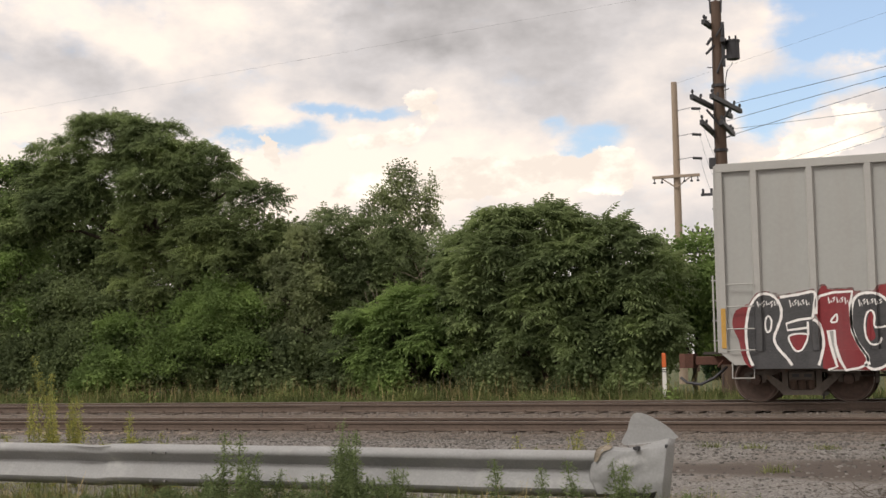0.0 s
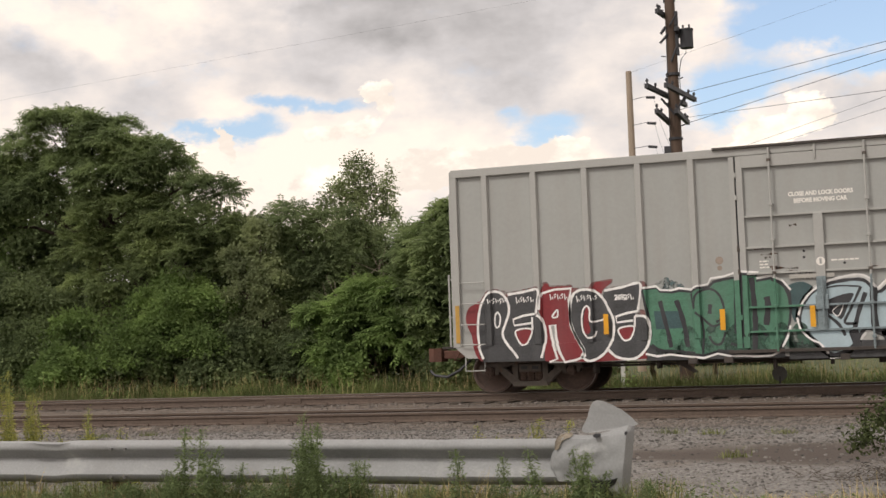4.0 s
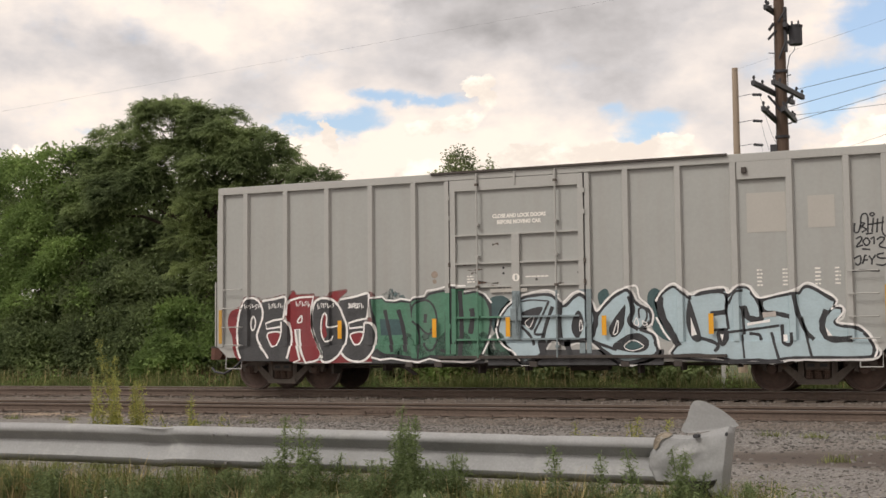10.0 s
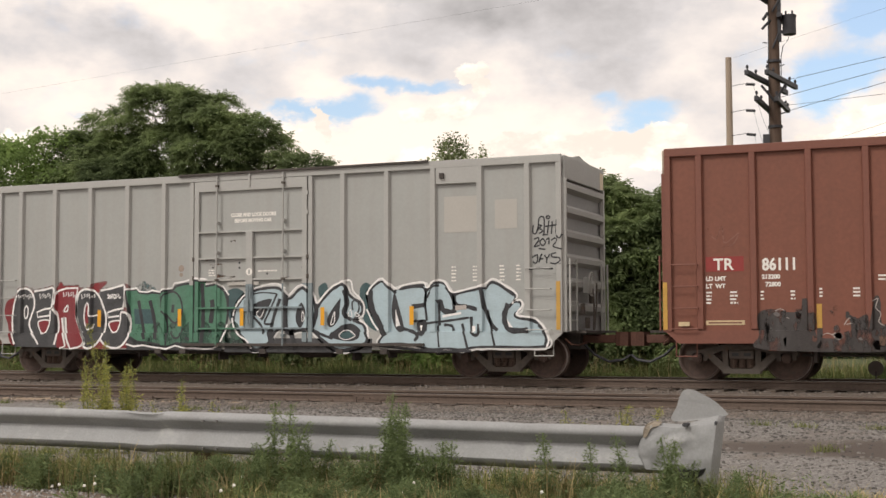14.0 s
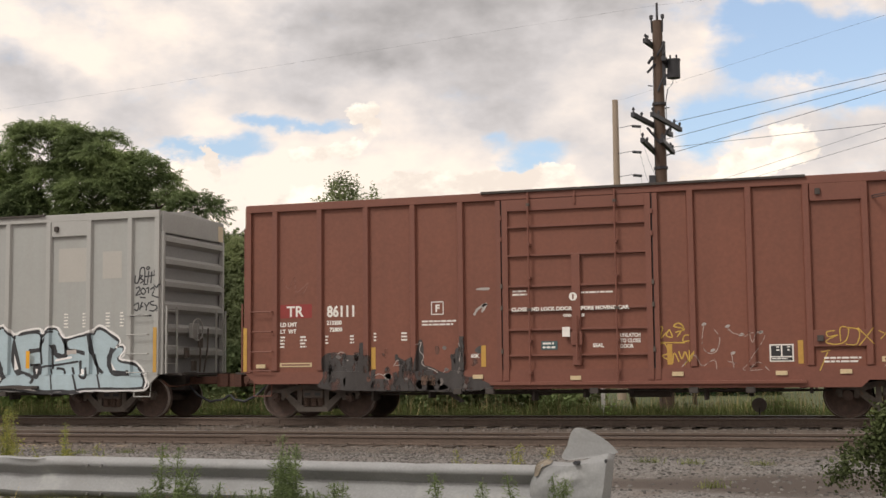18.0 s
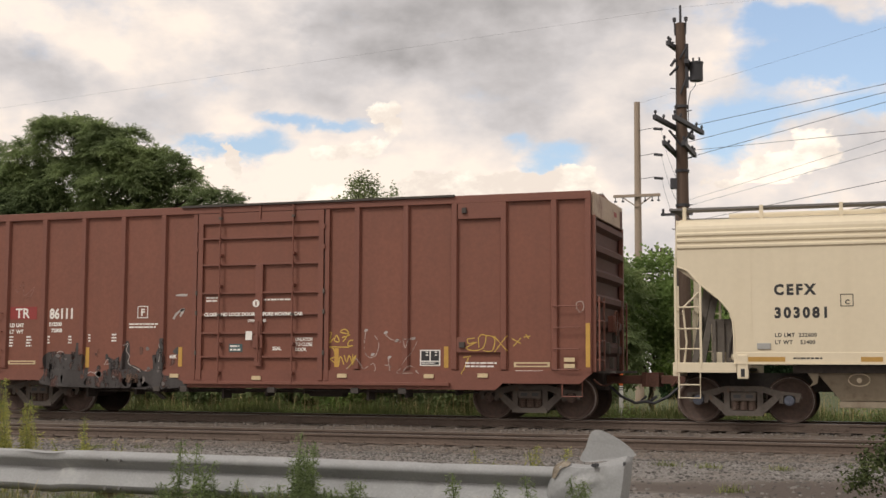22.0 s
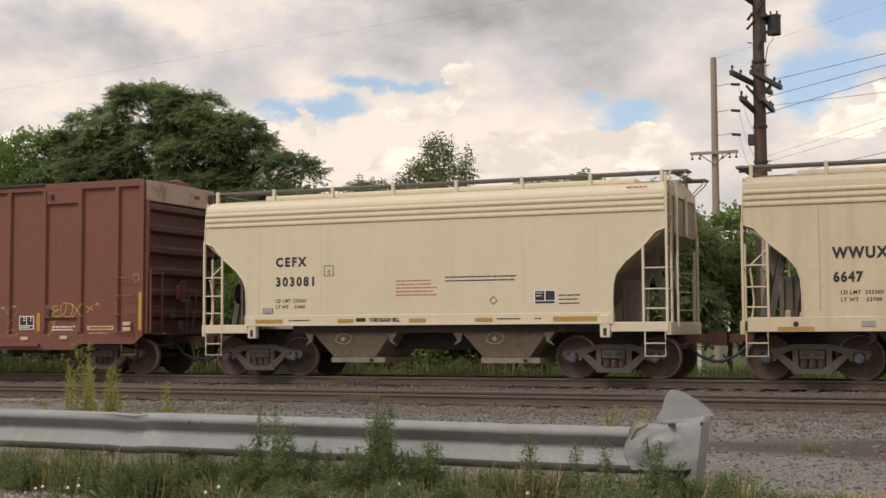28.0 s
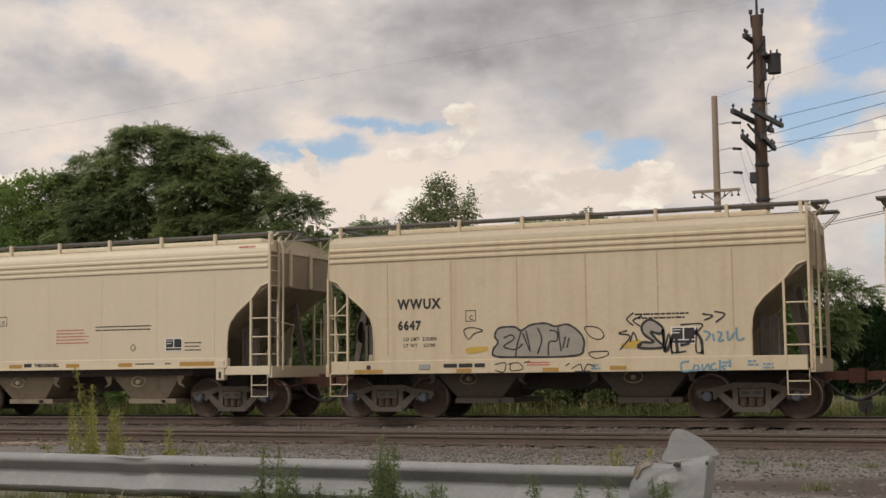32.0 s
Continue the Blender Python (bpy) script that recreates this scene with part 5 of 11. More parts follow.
        part("end_post", boxed(min(x - s * 0.02, x + s * 0.08), max(x - s * 0.02, x + s * 0.08), -face, -face + 0.09, 1.0, top - 0.5, 0.01), trim, car)
        part("end_post", boxed(min(x - s * 0.02, x + s * 0.08), max(x - s * 0.02, x + s * 0.08), face - 0.09, face, 1.0, top - 0.5, 0.01), trim, car)
        for zz in (1.25, 1.65, 2.05, 2.45):
            lad = pipe(bmesh.new(), [(x + s * 0.08, -1.42, zz), (x + s * 0.17, -1.42, zz), (x + s * 0.17, -0.95, zz), (x + s * 0.08, -0.95, zz)], 0.013, 6)
            part("grab_iron", lad, trim, car)
        for k, (yy, zz) in enumerate(((-0.45, 1.5), (0.2, 1.75), (-0.1, 1.2))):
            part("end_bracket", boxed(min(x + s * 0.08, x + s * 0.16), max(x + s * 0.08, x + s * 0.16), yy - 0.07, yy + 0.07, zz - 0.12, zz + 0.12, 0.015), M["steel"], car)
        part("brake_pipe", pipe(bmesh.new(), [(x + s * 0.14, 0.55, 2.1), (x + s * 0.15, 0.5, 1.6), (x + s * 0.14, 0.35, 1.05)], 0.02, 6), M["steel"], car)
        plat = boxed(min(x + s * 0.05, x + s * 0.42), max(x + s * 0.05, x + s * 0.42), -1.2, 1.2, 0.98, 1.03)
        part("brake_step", plat, M["under"], car)
        coupler(car, x, s, M["under"], 1.085)
        ladder(car, *( (x0 + 0.12, x0 + 0.66) if s < 0 else (x1 - 0.78, x1 - 0.24)), (1.05, 1.47, 1.91, 2.35), trim)
        st = bmesh.new()
        a, b = (x0 + 0.2, x0 + 0.62) if s < 0 else (x1 - 0.62, x1 - 0.2)
        pipe(st, [(a, -HALF + 0.05, 0.85), (a, -HALF + 0.02, 0.5), (b, -HALF + 0.02, 0.5), (b, -HALF + 0.05, 0.85)], 0.018, 6)
        part("stirrup_step", st, trim, car)
    bw = bmesh.new()
    hub = Vector((x1 + 0.24, -0.15, 2.05))
    rim = [hub + Vector((0, 0.26 * math.cos(k * math.pi / 8), 0.26 * math.sin(k * math.pi / 8))) for k in range(17)]
    pipe(bw, rim, 0.016, 6)
    for k in range(0, 16, 4):
        rod(bw, hub, rim[k], 0.011, 6)
    box(bw, x1 + 0.08, x1 + 0.2, -0.30, 0.02, 1.85, 2.2, 0.02)
    part("brake_wheel", bw, trim, car)
    part("brake_chain", pipe(bmesh.new(), [hub + Vector((0, 0.05, -0.1)), hub + Vector((0.02, 0.1, -0.5)), hub + Vector((0.0, 0.12, -1.0))], 0.02, 6), M["steel"], car)
    # underframe
    part("centre_sill", boxed(x0 + 0.5, x1 - 0.5, -0.22, 0.22, 0.62, 1.0), M["under"], car)
    for k in range(7):
        x = x0 + 3.2 + (x1 - x0 - 6.4) * k / 6
        part("crossbearer", prism(bmesh.new(), [(-1.4, 1.0), (-1.4, 0.85), (-0.3, 0.58), (0.3, 0.58), (1.4, 0.85), (1.4, 1.0)], "x", x - 0.06, x + 0.06), M["under"], car)
    part("brake_rod", rod(bmesh.new(), (x0 + 2.6, -0.95, 0.52), (x1 - 2.6, -0.95, 0.56), 0.024, 6), M["under"], car)
    part("air_pipe", rod(bmesh.new(), (x0 + 3.0, -1.25, 0.58), (x1 - 3.2, -1.25, 0.58), 0.02, 6), M["under"], car)
    for k in range(9):
        x = x0 + 2.9 + k * (x1 - x0 - 5.8) / 8 + 0.2 * math.sin(k * 2.3)
        part("rod_hanger", boxed(x - 0.03, x + 0.03, -1.28, -0.9, 0.38 + 0.06 * (k % 3), 0.70, 0.008), M["under"], car)
    for x in (-2.6, -1.9, 0.3, 2.3, 3.4):
        part("sill_bracket", boxed(x - 0.09, x + 0.09, -HALF - 0.01, -HALF + 0.12, 0.52, 0.64, 0.015), M["under"], car)
    part("brake_lever", prism(bmesh.new(), [(-3.1, 0.62), (-2.9, 0.62), (-2.55, 0.36), (-2.65, 0.34)], "y", -1.2, -1.16), M["under"], car)
    bm = rod(bmesh.new(), (0.9, -0.75, 0.62), (1.75, -0.75, 0.62), 0.19, 16)
    part("air_reservoir", bm, M["under"], car)
    part("brake_valve", boxed(-1.2, -0.8, -0.95, -0.6, 0.48, 0.85, 0.03), M["under"], car)
    for x in (x0 + sill_cut, x1 - sill_cut):
        truck(car, x, "wheel")
    return car, uc


def decal(car, uc, u0, u1, z0, z1, material, y=-HALF - 0.004, name="reflector", label=""):
    return part(name, boxed(u0 - uc, u1 - uc, y - 0.004, y, z0, z1), material, car, label)


FACE = -(HALF - 0.075)     # the side panels' plane
GREY, GREY_C = boxcar(-15.69, -0.58, 4.77, (-14.95, -13.88, -12.79, -11.68, -10.61, -5.77, -4.67, -3.54, -2.44, -1.35), (-9.66, -6.74), M["grey"], M["greyline"], M["endgrey"],
                      "grey fifty-foot boxcar with painted graffiti along its lower side", (3.38, 2.76, 2.25, 1.59, 1.11), (-9.07, -7.28), (-3.46, -2.44, 4.25, False, True), 1.476,
                      (2.14, [(-12.0, -8.55, "g_green"), (-8.55, -6.0, "g_bluegrey")]))
BROWN, BROWN_C = boxcar(1.63, 16.67, 4.735, (2.33, 3.40, 4.49, 5.57, 6.64, 11.47, 12.61, 13.71, 14.80, 15.89), (7.62, 10.62), M["brown"], M["brownline"], M["endgrey"],
                        "reddish-brown fifty-foot boxcar with white stencils and faint tags", (3.98, 3.38, 2.74, 2.26, 1.84, 1.31), (8.14, 9.96), (13.79, 14.79, 4.23, True, False), 1.423)


def hopper(u0, u1, body, label, sill, band=True):
    """A two-bay covered hopper: flat sides cut back over the trucks, round roof edge, running boards, ladders."""
    uc, h = (u0 + u1) / 2, (u1 - u0) / 2
    car = car_base("covered_hopper", uc, label)
    cut = [(h, 3.11), (h - 0.20, 3.04), (h - 0.45, 2.76), (h - 0.84, 2.44), (h - 1.02, 2.22), (h - 1.09, 2.0), (h - 1.11, 1.7), (h - 1.11, 1.25)]
    inner = [(h - 0.03, 3.05), (h - 0.5, 2.70), (h - 1.35, 2.0), (h - 2.3, 1.22)]
    # tank: slope-ended bin, underside shade put into its colour
    prof = [(h - 0.03, 3.85)] + inner
    outline = prof + [(-x, z) for x, z in prof[::-1]]
    part("bin", prism(bmesh.new(), outline, "y", -HALF + 0.05, HALF - 0.05), M["bay"], car, "dusty slope-ended bin in a shaded tone")
    # side sheets
    side = [(h, 3.86)] + cut
    side = side + [(-x, z) for x, z in side[::-1]]
    for s in (-1, 1):
        a, b = sorted((s * (HALF - 0.05), s * (HALF - 0.012)))
        sh = part("side_sheet", prism(bmesh.new(), side, "y", a, b), body, car)
        for k in range(3):
            z = 3.50 + 0.125 * k
            bm = bmesh.new()
            yy = s * (HALF - 0.012)
            prism(bm, [(yy - s * 0.004, z - 0.05), (yy + s * 0.03, z - 0.02), (yy + s * 0.03, z + 0.02), (yy - s * 0.004, z + 0.05)], "x", -h + 0.01, h - 0.01)
            part("side_bead", bm, body, sh)
        for k in range(6):
            x = -h + 1.45 + (2 * h - 2.9) * k / 5
            part("weld_seam", boxed(x - 0.012, x + 0.012, min(s * (HALF - 0.012), s * (HALF - 0.008)), max(s * (HALF - 0.012), s * (HALF - 0.008)), 1.4, 3.43), M["seam"] if sill == "deep" else body, sh)
        pts = [(x, s * (HALF - 0.02), z) for x, z in cut]
        part("edge_lip", pipe(bmesh.new(), pts, 0.022, 6), body, sh)
        part("edge_lip", pipe(bmesh.new(), [(-x, y, z) for x, y, z in pts], 0.022, 6), body, sh)
    # rounded roof
    arc = [(-HALF + 0.012, 3.85), (-HALF + 0.03, 3.92), (-1.44, 4.0), (-1.30, 4.06), (-0.9, 4.13), (-0.4, 4.18), (0, 4.19)]
    arc = arc + [(-y, z) for y, z in arc[-2::-1]]
    part("roof", prism(bmesh.new(), arc, "x", -h, h), M["dustroof"] if sill == "deep" else body, car)
    part("hatch", boxed(-h + 0.9, h - 0.9, -0.33, 0.33, 4.15, 4.30, 0.04), body, car, "long trough hatch cover")
    for s in (-1, 1):
        y0, y1 = sorted((s * 0.72, s * 1.16))
        part("running_board", boxed(-h - 0.20, h + 0.40, y0, y1, 4.29, 4.335, 0.006), M["board"], car, "grey steel grating walkway")
        for k in range(8):
            x = -h + 0.12 + (2 * h - 0.24) * k / 7
            bm = boxed(x - 0.035, x + 0.035, min(s * 1.16, s * 1.24), max(s * 1.16, s * 1.24), 4.03, 4.345, 0.006)
            part("board_bracket", bm, body, car)
    for x0, x1 in ((h + 0.02, h + 0.14), (-h - 0.14, -h - 0.02)):
        part("end_board", boxed(x0, x1, -0.72, 0.72, 4.285, 4.325), M["board"], car)
    for y in (-1.12, -0.80, 0.80, 1.12):
        part("board_brace", pipe(bmesh.new(), [(h + 0.36, y, 4.285), (h + 0.30, y, 4.2), (h + 0.06, y, 3.98)], 0.014, 6), body, car)
    part("end_rail", pipe(bmesh.new(), [(h + 0.02, -1.2, 4.12), (h + 0.14, -1.16, 4.05), (h + 0.17, -1.15, 3.9), (h + 0.17, -1.15, 1.1)], 0.026, 8), body, car, "tall bent end handrail")
    # side sills and end platforms
    for s in (-1, 1):
        a, b = sorted((s * (HALF - 0.16), s * HALF))
        if sill == "deep":
            part("side_sill", boxed(-h + 0.05, h - 0.05, a, b, 0.98, 1.27, 0.012), body, car)
        else:
            part("side_sill", boxed(-h + 1.1, h - 1.1, a, b, 1.19, 1.40, 0.012), body, car)
            part("sill_flange", boxed(-h + 1.1, h - 1.1, min(a, b + s * 0.0) - 0.03, max(a, b) + 0.03, 1.165, 1.195), body, car)
            for d in (-1, 1):
                x0, x1 = sorted((d * (h - 1.15), d * (h + 0.02)))
                part("platform_sill", boxed(x0, x1, a, b, 1.0, 1.20, 0.012), body, car)
        for d in (-1, 1):
            if sill != "deep":
                bm = boxed(d * (h - 1.27) - 0.11, d * (h - 1.27) + 0.11, min(a, b), max(a, b) + (0.02 if s > 0 else 0), 0.88, 1.36, 0.03)
                if s < 0:
                    for v in bm.verts:
                        v.co.y -= 0.02
                jp = part("jacking_pad", bm, body, car)
                part("pad_slot", boxed(d * (h - 1.27) - 0.04, d * (h - 1.27) + 0.04, min(s * HALF, s * (HALF + 0.024)), max(s * HALF, s * (HALF + 0.024)), 0.92, 1.08, 0.01), M["black"], jp)
    for d in (-1, 1):
        x0, x1 = sorted((d * (h - 1.25), d * (h + 0.02)))
        part("end_platform", boxed(x0, x1, -HALF + 0.17, HALF - 0.17, 1.04, 1.10), M["under"], car)
        part("end_sill", boxed(min(d * h, d * (h + 0.1)), max(d * h, d * (h + 0.1)), -HALF + 0.02, HALF - 0.02, 0.93, 1.2, 0.015), body, car)
        # struts take the dark recess colour instead of the body paint
        for y in (-0.55, 0.55):
            bm = bmesh.new()
            prism(bm, [(d * (h - 0.12), 1.1), (d * (h - 0.24), 1.1), (d * (h - 0.55), 2.62), (d * (h - 0.40), 2.74)], "y", y - 0.05, y + 0.05)
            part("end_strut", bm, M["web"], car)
        # side ladders
        for s in (-1, 1):
            y = s * (HALF - 0.02)
            xa, xb = d * (h + 0.03), d * (h - 0.46)
            tall = 4.25 if d * s < 0 else 3.14
            lad = part("ladder", boxed(xa - 0.026, xa + 0.026, y - 0.03, y + 0.03, 1.0, tall, 0.006), body, car)
            part("stile", boxed(xb - 0.024, xb + 0.024, y - 0.03, y + 0.03, 1.1, 2.78, 0.006), body, lad)
            for z in (1.47, 1.87, 2.30):
                part("rung", rod(bmesh.new(), (xa, y, z), (xb, y, z), 0.016, 6), body, lad)
            if tall > 4:
                for z in (1.47, 1.87, 2.30, 2.7, 3.05, 3.4, 3.75, 4.1):
                    part("rung", rod(bmesh.new(), (xa, y, z), (xa + d * 0.02, y - s * 0.42, z), 0.014, 6), body, lad)
                part("stile", boxed(xa - 0.02, xa + 0.03, y - s * 0.42 - 0.02, y - s * 0.42 + 0.02, 1.1, 4.2), body, lad)
            if d < 0:
                part("ladder_brace", pipe(bmesh.new(), [(xa - d * 0.14, y, 2.2), (xa - d * 0.16, y - s * 0.05, 2.32), (xb + d * 0.02, y - s * 0.1, 2.62)], 0.018, 6), body, lad)
                part("ladder_brace", pipe(bmesh.new(), [(xa - d * 0.14, y - s * 0.05, 2.25), (xa - d * 0.20, y - s * 0.08, 1.6), (xa - d * 0.14, y - s * 0.05, 1.1)], 0.022, 6), body, lad)
            st = bmesh.new()
            pipe(st, [(xa - d * 0.05, y, 1.02), (xa - d * 0.05, y, 0.50), (xb + d * 0.02, y, 0.50), (xb + d * 0.02, y, 1.02)], 0.017, 6)
            rod(st, (xa - d * 0.05, y, 0.76), (xb + d * 0.02, y, 0.76), 0.014, 6)
            part("stirrup_step", st, body, car)
            part("corner_rail", pipe(bmesh.new(), [(xa, y, tall - 0.02), (xa + d * 0.05, y - s * 0.1, 4.2), (xa + d * 0.03, y - s * 0.35, 4.3)] if tall > 4 else
                                     [(xa, y, tall), (xa - d * 0.03, y, 3.7), (xa - d * 0.03, y - s * 0.08, 4.05)], 0.02, 6), body, car)
        # end wall ribs, upright handrails
        for y in (-0.5, 0.5):
            part("end_stiffener", boxed(min(d * (h - 0.02), d * (h + 0.035)), max(d * (h - 0.02), d * (h + 0.035)), y - 0.05, y + 0.05, 3.08, 3.95, 0.01), body, car)
        bm = boxed(min(d * (h - 1.06), d * (h - 0.60)), max(d * (h - 1.06), d * (h - 0.60)), -0.93, -0.90, 1.1, 2.08)
        for x in (1.0, 0.83, 0.66):
            box(bm, d * (h - x) - 0.025, d * (h - x) + 0.025, -0.98, -0.92, 1.1, 2.06)
        part("bolster_web", bm, M["web"], car, "ribbed plate under the slope sheet, coloured as in shade")
        for yy in (-1.15, 1.15):
            part("grab_post", boxed(min(d * (h + 0.02), d * (h + 0.06)), max(d * (h + 0.02), d * (h + 0.06)), yy - 0.03, yy + 0.03, 1.1, 2.75), body, car)
        part("handrail", pipe(bmesh.new(), [(d * (h + 0.05), 0.95, 1.1), (d * (h + 0.05), 0.95, 2.35), (d * (h + 0.05), 1.4, 2.35), (d * (h + 0.05), 1.4, 1.1)], 0.016, 6), body, car)
        part("handrail", pipe(bmesh.new(), [(d * (h + 0.05), -1.3, 2.25), (d * (h + 0.05), -0.4, 2.15)], 0.016, 6), body, car)
        coupler(car, d * (h + 0.05), d, M["under"], 0.84)
        truck(car, d * (h - 1.22), "hub")
    # brake gear on the end platform
    bm = bmesh.new()
    box(bm, -h + 0.62, -h + 0.88, -0.95, -0.6, 1.1, 1.42, 0.03)
    rod(bm, (-h + 0.95, -0.9, 1.32), (-h + 1.3, -0.9, 1.32), 0.10, 12)
    rod(bm, (-h + 0.55, -0.5, 1.2), (-h + 0.55, -0.5, 2.0), 0.02, 6)
    part("brake_valve", bm, body, car)
    bm = bmesh.new()
    bmesh.ops.create_cone(bm, cap_ends=True, segments=18, radius1=0.25, radius2=0.25, depth=0.03, matrix=Matrix.Translation((-h + 0.35, -0.6, 1.95)) @ Matrix.Rotation(math.pi / 2, 4, "Y"))
    part("brake_wheel", bm, M["under"], car)
    bm = bmesh.new()
    pipe(bm, [(-h + 0.95, -1.0, 1.3), (-h + 0.98, -1.0, 1.6), (-h + 1.05, -1.0, 1.85), (-h + 1.2, -1.0, 1.95)], 0.025, 6)
    part("brake_pipe", bm, M["under"], car)
    # two outlet bays, their sheets coloured darker for the shade under the body
    part("centre_sill", boxed(-h + 0.2, h - 0.2, -0.25, 0.25, 0.62, 1.0), M["under"], car)
    # dark pan added under the bin to stand for the shade there
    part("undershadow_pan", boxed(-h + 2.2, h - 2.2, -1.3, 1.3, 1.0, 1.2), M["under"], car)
    for c in (-1.83, 1.83):
        bay = bmesh.new()
        a = [(c - 1.15, -1.2, 1.2), (c + 1.15, -1.2, 1.2), (c + 1.15, 1.2, 1.2), (c - 1.15, 1.2, 1.2)]
        b = [(c - 0.55, -0.95, 0.46), (c + 0.5, -0.95, 0.46), (c + 0.5, 0.95, 0.46), (c - 0.55, 0.95, 0.46)]
        va, vb = [bay.verts.new(p) for p in a], [bay.verts.new(p) for p in b]
        for i in range(4):
            bay.faces.new((va[i], va[(i + 1) % 4], vb[(i + 1) % 4], vb[i]))
        bay.faces.new(vb)
        bay.faces.new(va[::-1])
        bmesh.ops.recalc_face_normals(bay, faces=bay.faces[:])
        bm_ = M["bayshade" if sill == "deep" else "bay"]
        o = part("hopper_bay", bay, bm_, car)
        for d in (-1, 1):
            bm = prism(bmesh.new(), [(c + d * 1.3, 1.2), (c + d * 1.05, 0.83), (c + d * 1.15, 0.72), (c + d * 0.98, 0.80), (c + d * 0.9, 1.2)], "y", -1.22, -1.18)
            part("bay_gusset", bm, bm_, o)
        g = boxed(c - 0.58, c + 0.78, -1.02, 1.02, 0.33, 0.45, 0.012)
        gate = part("outlet_gate", g, bm_, o)
        part("gate_shaft", rod(bmesh.new(), (c + 0.45, -1.12, 0.39), (c + 0.45, 1.12, 0.39), 0.035, 10), M["dark"], gate)
        hub = bmesh.new()
        pipe(hub, [(c - 0.2 + 0.2 * math.cos(t * 0.35), -1.16 + 0.02 * math.sin(t), 0.87 + 0.12 * math.sin(t * 0.35)) for t in range(19)], 0.014, 6)
        rod(hub, (c - 0.2, -1.2, 0.86), (c - 0.2, -1.05, 0.86), 0.05, 10)
        part("vibrator_bracket", hub, body if sill != "deep" else M["bay"], o)
    return car, uc


CEFX, CEFX_C = hopper(18.42, 29.34, M["cream"], "clean cream two-bay covered hopper car with black lettering", "shallow")
WWUX, WWUX_C = hopper(30.92, 41.40, M["tan"], "dusty cream two-bay covered hopper car with black graffiti", "deep")
LAST, LAST_C = hopper(42.90, 53.4, M["cream"], "cream covered hopper car with white ladders", "shallow")


# ---- paint on the cars ----

class Side:
    """The relief of a car's side: ribs, door, sill; paint follows it."""

    def __init__(self, face, ribs=(), door=None, sill=None, sill_y=-HALF + 0.018, plate=None):
        self.face, self.ribs, self.door, self.sill, self.sill_y, self.plate = face, ribs, door, sill, sill_y, plate

    def cuts(self):
        out = [r + d for r in self.ribs for d in (-0.086, -0.056, 0.056, 0.086)]
        if self.door:
            a, b = self.door
            out += [a - 0.062, a - 0.06, a + 0.06, a + 0.062, b - 0.062, b - 0.06, b + 0.06, b + 0.062]
        if self.plate:
            out += [self.plate[0], self.plate[1]]
        return out

    def depth(self, u, z):
        if self.sill and z < self.sill:
            return self.sill_y
        if self.plate and self.plate[0] - 1e-4 <= u <= self.plate[1] + 1e-4 and self.plate[2] - 1e-4 <= z <= self.plate[3] + 1e-4:
            return -HALF + 0.003
        for r in self.ribs:
            d = abs(u - r)
            if d < 0.0865:
                return self.face - 0.077 * min(1.0, (0.0865 - d) / 0.03)
        if self.door:
            a, b = self.door
            if a - 0.061 < u < a + 0.061 or b - 0.061 < u < b + 0.061:
                return self.face - 0.077
            if a < u < b:
                return self.face - 0.020
        return self.face


SIDE_GREY = Side(FACE, (-14.95, -13.88, -12.79, -11.68, -10.61, -5.77, -4.67, -3.54, -2.44, -1.35), (-9.66, -6.74), 1.021, plate=(-0.70, -0.57, 1.03, 4.60))
SIDE_BROWN = Side(FACE, (2.33, 3.40, 4.49, 5.57, 6.64, 11.47, 12.61, 13.71, 14.80, 15.89), (7.62, 10.62), 1.021, plate=(13.77, 14.77, 1.40, 1.72))
SIDE_HOP = Side(-HALF + 0.008, (), None, 1.275, -HALF)
RELIEF = {}


def graffiti(car, uc, side, label):
    g = tagged(new("graffiti"), label)
    g.parent = car
    RELIEF[g.name] = (uc, side)
    return g


def lay(g, bm, material, layer, name):
    """Bend a flat painted shape over ribs, door edges and sill."""
    uc, side = RELIEF[g.name]
    lo, hi = min(v.co.x for v in bm.verts), max(v.co.x for v in bm.verts)
    for c in side.cuts():
        if lo < c < hi:
            bmesh.ops.bisect_plane(bm, geom=bm.verts[:] + bm.edges[:] + bm.faces[:], plane_co=(c, 0, 0), plane_no=(1, 0, 0), dist=1e-5)
    if side.sill:
        for z in (side.sill - 0.001, side.sill + 0.001) + (side.plate[2:] if side.plate else ()):
            bmesh.ops.bisect_plane(bm, geom=bm.verts[:] + bm.edges[:] + bm.faces[:], plane_co=(0, 0, z), plane_no=(0, 0, 1), dist=1e-5)
    for v in bm.verts:
        v.co = Vector((v.co.x - uc, side.depth(v.co.x, v.co.z) - 0.003 - 0.0022 * layer, v.co.z))
    return part(name, bm, M[material], g)


def spray(g, material, layer, pts, name="letter", soft=True):
    """A filled patch of paint."""
    bm = bmesh.new()
    ring = rounded(pts, 5) if soft else pts
    f = bm.faces.new([bm.verts.new((x, 0, z)) for x, z in ring])
    f.normal_update()
    if f.normal.y > 0:
        f.normal_flip()
    bmesh.ops.triangulate(bm, faces=[f])
    return lay(g, bm, material, layer, name)


